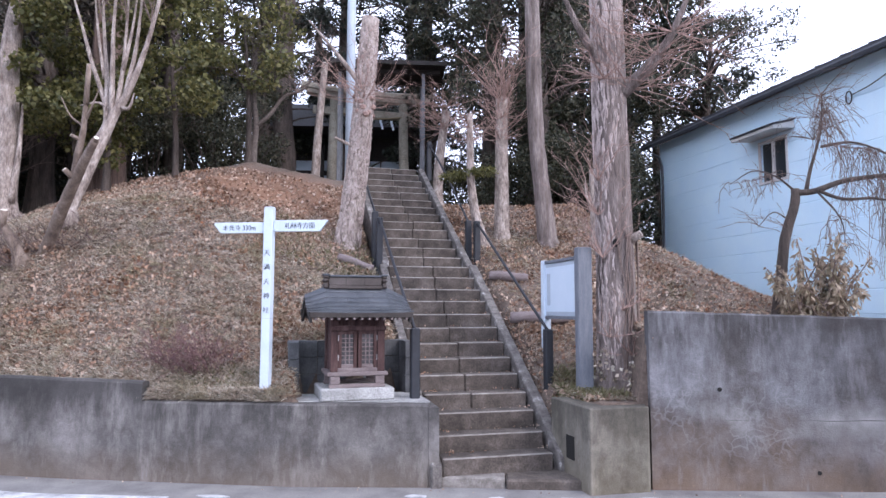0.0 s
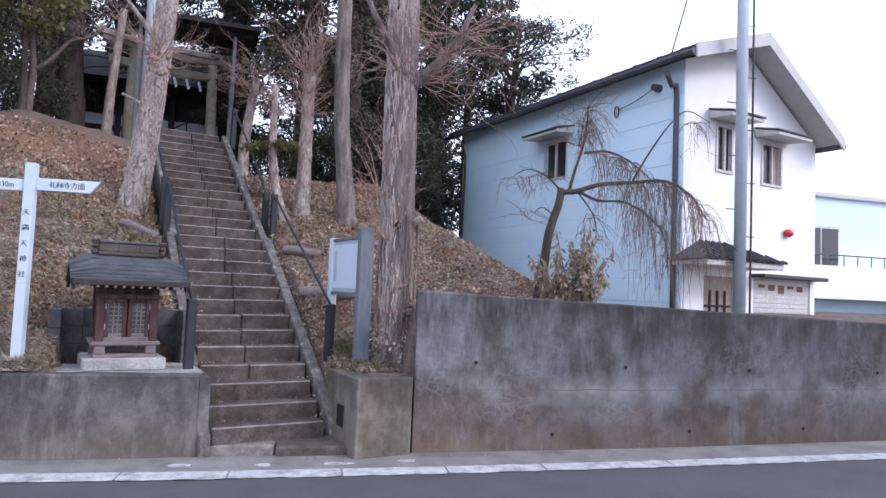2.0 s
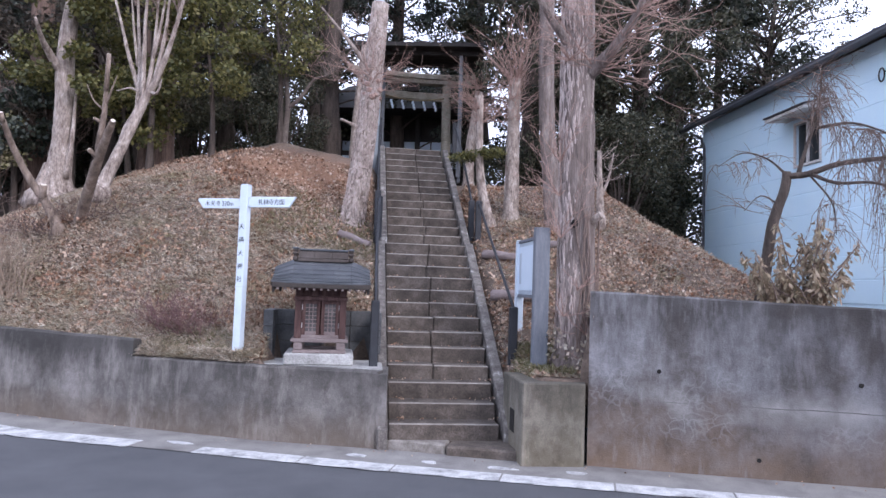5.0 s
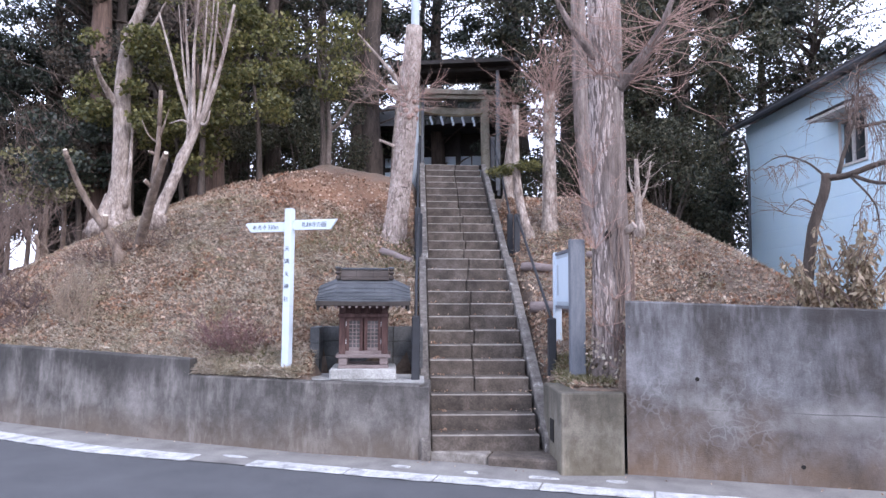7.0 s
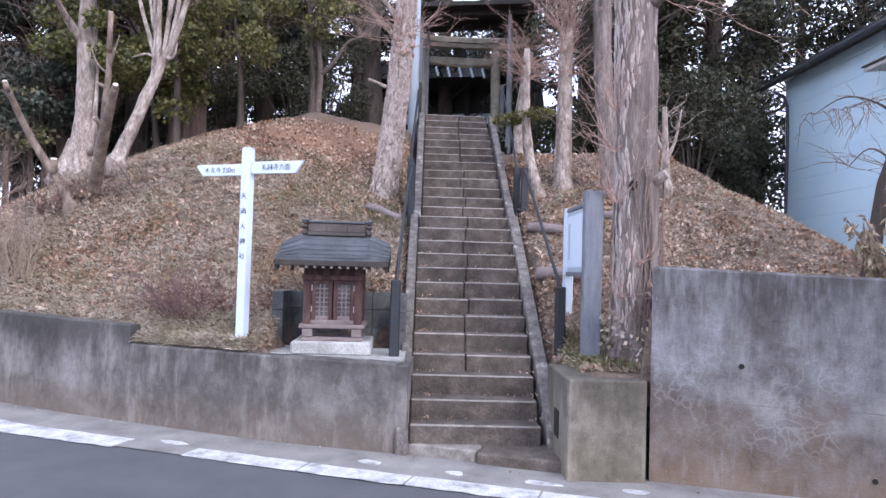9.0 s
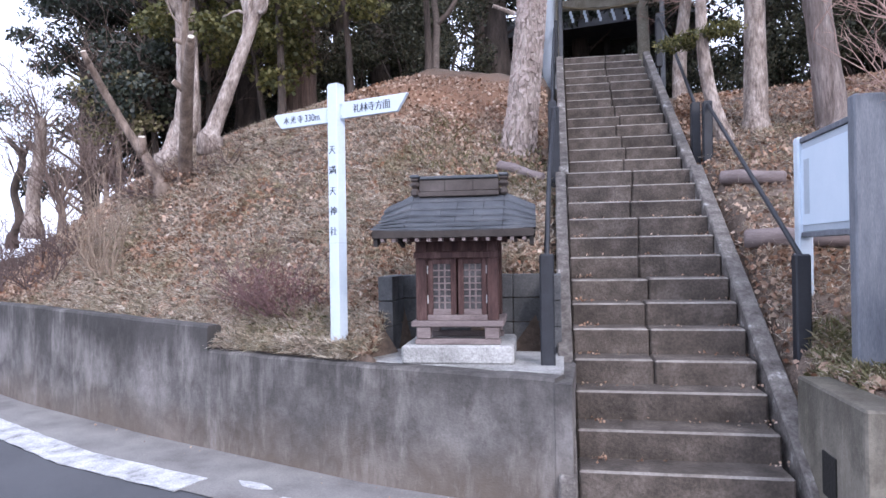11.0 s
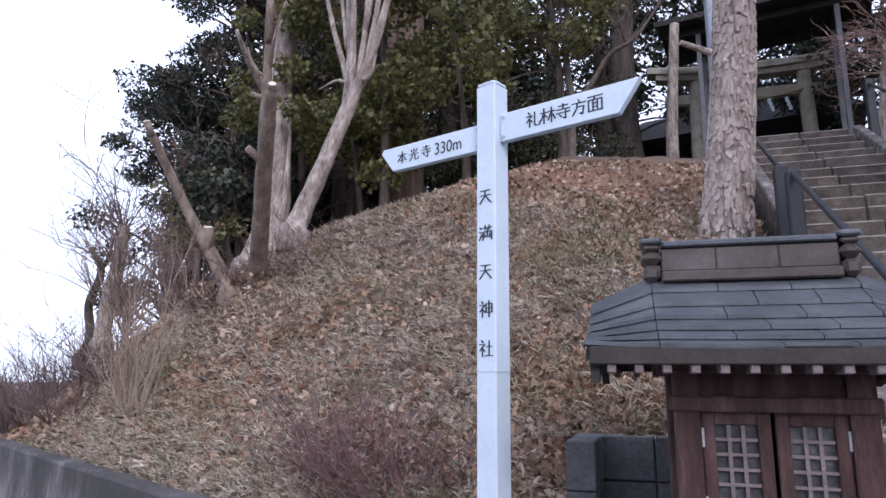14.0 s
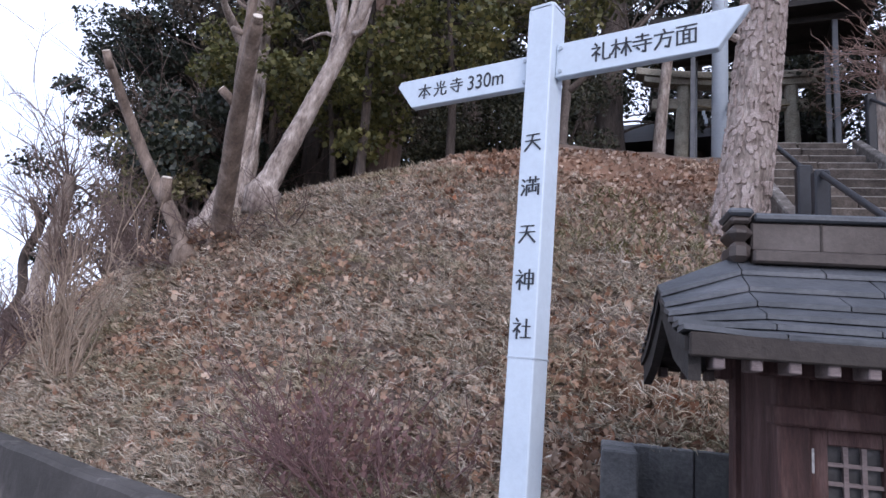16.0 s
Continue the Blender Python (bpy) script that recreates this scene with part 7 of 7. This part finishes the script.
spots = np.concatenate([scatter(8800, -7, -0.6, 0.2, 3.2, 4, grassy), scatter(2800, -10, -0.6, 1.0, 4.6, 5, grassy), scatter(1300, -3.08, -1.6, 0.14, 0.6, 15, lambda x, y: 1.0), scatter(500, -8, -3.1, 0.16, 0.4, 16, lambda x, y: 1.0), scatter(3600, 0.2, 5.0, 0.3, 6, 6, grassy)])
hang = np.random.default_rng(31)
low = np.array([(x, wall_line(x) + 0.1 + 0.07 * u, 0.845 + 0.1 * u) for x, u in zip(hang.uniform(-3.21, -1.74, 700), hang.random(700))])
spots = np.concatenate([spots, low])
tagged(blades("dry_grass", STRAW, tufted(spots, 13, 0.03, 3), (0.03, 0.1), 62, 0.8, 0.03), "withered straw-coloured grass and bamboo grass", "dry grass", kind="stuff")
green = np.concatenate([scatter(2600, 1.2, 1.95, 0.35, 1.4, 7, lambda x, y: 1.0), scatter(1500, -3.0, -1.0, 2.6, 3.6, 8, grassy), scatter(500, -3.0, -2.0, 0.2, 0.5, 9, lambda x, y: 1.0)])
tagged(blades("green_grass", GRASS_M, green, (0.05, 0.13), 63, 0.5, 0.05), "sparse green-yellow grass tufts", "grass", kind="stuff")

# leaves blown into the corners of the steps
rng = np.random.default_rng(12)
spots = []
for k in range(420):
    i = int(rng.integers(2, 14))
    side = rng.random()
    x = rng.uniform(0.02, 1.2) if side < 0.35 else rng.uniform(0.01, 0.16) if side < 0.7 else rng.uniform(1.08, 1.25)
    spots.append(tuple(STAIR @ Vector((x, (i - 3) * TREAD + rng.uniform(0.14, 0.25), nose_z(i) + 0.014))))
for k in range(50):
    x = rng.uniform(-5, 6)
    spots.append((x, wall_line(x) - rng.uniform(0.02, 0.22), 0.012))
tagged(leaves("stray_leaves", DRY, np.array(spots), (0.012, 0.032), 64, None, 0.0, 0.4), "stray dry leaves on the steps and gutter", "leaf litter", kind="stuff")
# drain mouth in the low wall's flank: a flush block coloured as its inner shade
d = tagged(part("drain_mouth", block(-0.09, 0.09, -0.004, 0.04, 0.26, 0.5, bevel=0.002), HOLE_SHADE), "square drain opening beside the lowest steps, a near-black block for its inner shade", "drain", kind="structure")
d.matrix_world = pose(1.3, 7.6, 0, 0, 0, -70)
# fallen timber and stones
bm = tube(bmesh.new(), [(-2.55, 10.9, 3.02), (-2.2, 10.85, 2.98), (-1.95, 10.8, 2.93)], [0.06, 0.065, 0.06], 8)
tagged(part("fallen_log", bm, BARK, None, "", True), "short grey log lying on the bank", "log")
for p, q, r in (((0.72, 9.64, 1.66), (1.5, 9.66, 1.62), 0.08), ((0.42, 10.6, 2.3), (1.0, 10.55, 2.2), 0.07), ((1.4, 11.02, 2.49), (1.95, 11.0, 2.45), 0.06), ((-1.85, 10.22, 2.36), (-1.32, 10.2, 2.4), 0.065)):
    p, q = Vector(p), Vector(q)
    mid = p.lerp(q, 0.5)
    for v in (p, q):
        v.z = max(bank_height(v.x, v.y), hill(v.x, v.y)) + 0.045
    d = (q - p).normalized()
    bm = tube(bmesh.new(), [p - d * 0.004, p + d * 0.012, p.lerp(q, 0.35) + Vector((0, 0.01, 0.012)), p.lerp(q, 0.7) - Vector((0, 0.008, 0.0)), q - d * 0.012, q + d * 0.004], [r * 0.8, r, r * 1.04, r * 0.97, r, r * 0.8], 12, 0.03, random.Random(3))
    tagged(part("edging_log", bm, SHRINE_GREY, None, "", True), "weathered grey log set into the bank as edging", "log", "edging logs")
rng = random.Random(8)
for k in range(16):
    x = rng.uniform(-5.6, -4.4)
    y = rng.uniform(9.2, 10.2)
    a = rng.uniform(0, 3.14)
    l = rng.uniform(0.25, 0.6)
    z = bank_height(x, y) + 0.03
    q = (x + l * math.cos(a), y + l * 0.4 * math.sin(a))
    stick = tube(bmesh.new(), [(x, y, z), (q[0], q[1], bank_height(*q) + 0.04)], [0.012, 0.008], 6)
    tagged(part("fallen_branch", stick, TWIG), "dry cut branch lying on the slope", "branch", "fallen branches")


# ---- far things beyond the left end of the road ----
def far_pole():
    p = thing("utility_pole", pose(-27.5, 13.2, 0), "distant grey utility pole with crossarms and transformer", "pole")
    part("shaft", tube(bmesh.new(), [(0, 0, -0.1), (0, 0, 9.2)], [0.17, 0.12], 10), STEEL, p, "", True)
    for z, l in ((8.2, 1.0), (7.4, 0.9), (6.8, 0.8)):
        part("crossarm", block(0.1, l, -0.04, 0.04, z - 0.04, z + 0.04, bevel=0.01), STEEL_DARK, p)
    part("bracket", tube(bmesh.new(), [(l * 0.9, 0, 6.8), (l * 0.9, 0, 7.4)], [0.02, 0.02], 6), STEEL_DARK, p)
    part("transformer", block(0.2, 0.75, -0.25, 0.25, 5.3, 6.0, bevel=0.05), SHUTTER, p)


far_pole()


def far_house():
    h = thing("far_house", pose(-47, 12.0, 0, 0, 0, 30), "distant grey house with a pitched roof at the road's bend", "house")
    part("wall", block(-3, 3, 0, 6, -0.1, 5.0, bevel=0.03), SHUTTER, h)
    bm = bmesh.new()
    v = [bm.verts.new(p) for p in ((-3.5, -0.6, 4.9), (3.5, -0.6, 4.9), (3.5, 6.6, 4.9), (-3.5, 6.6, 4.9), (0, -0.6, 6.9), (0, 6.6, 6.9))]
    for q in ((0, 4, 5, 3), (1, 2, 5, 4), (0, 1, 4), (2, 3, 5), (0, 3, 2, 1)):
        bm.faces.new([v[k] for k in q])
    part("roof", bm, ROOF_DARK, h)
    for x, z in ((-1.6, 1.0), (1.2, 1.0), (-1.6, 3.4), (1.2, 3.4)):
        w = part("window", block(x - 0.6, x + 0.6, -0.05, -0.001, z, z + 1.1, bevel=0.01), TRIM_DARK, h)
        part("pane", block(x - 0.52, x + 0.52, -0.06, -0.051, z + 0.08, z + 1.02, bevel=0), GLASS, w)


far_house()
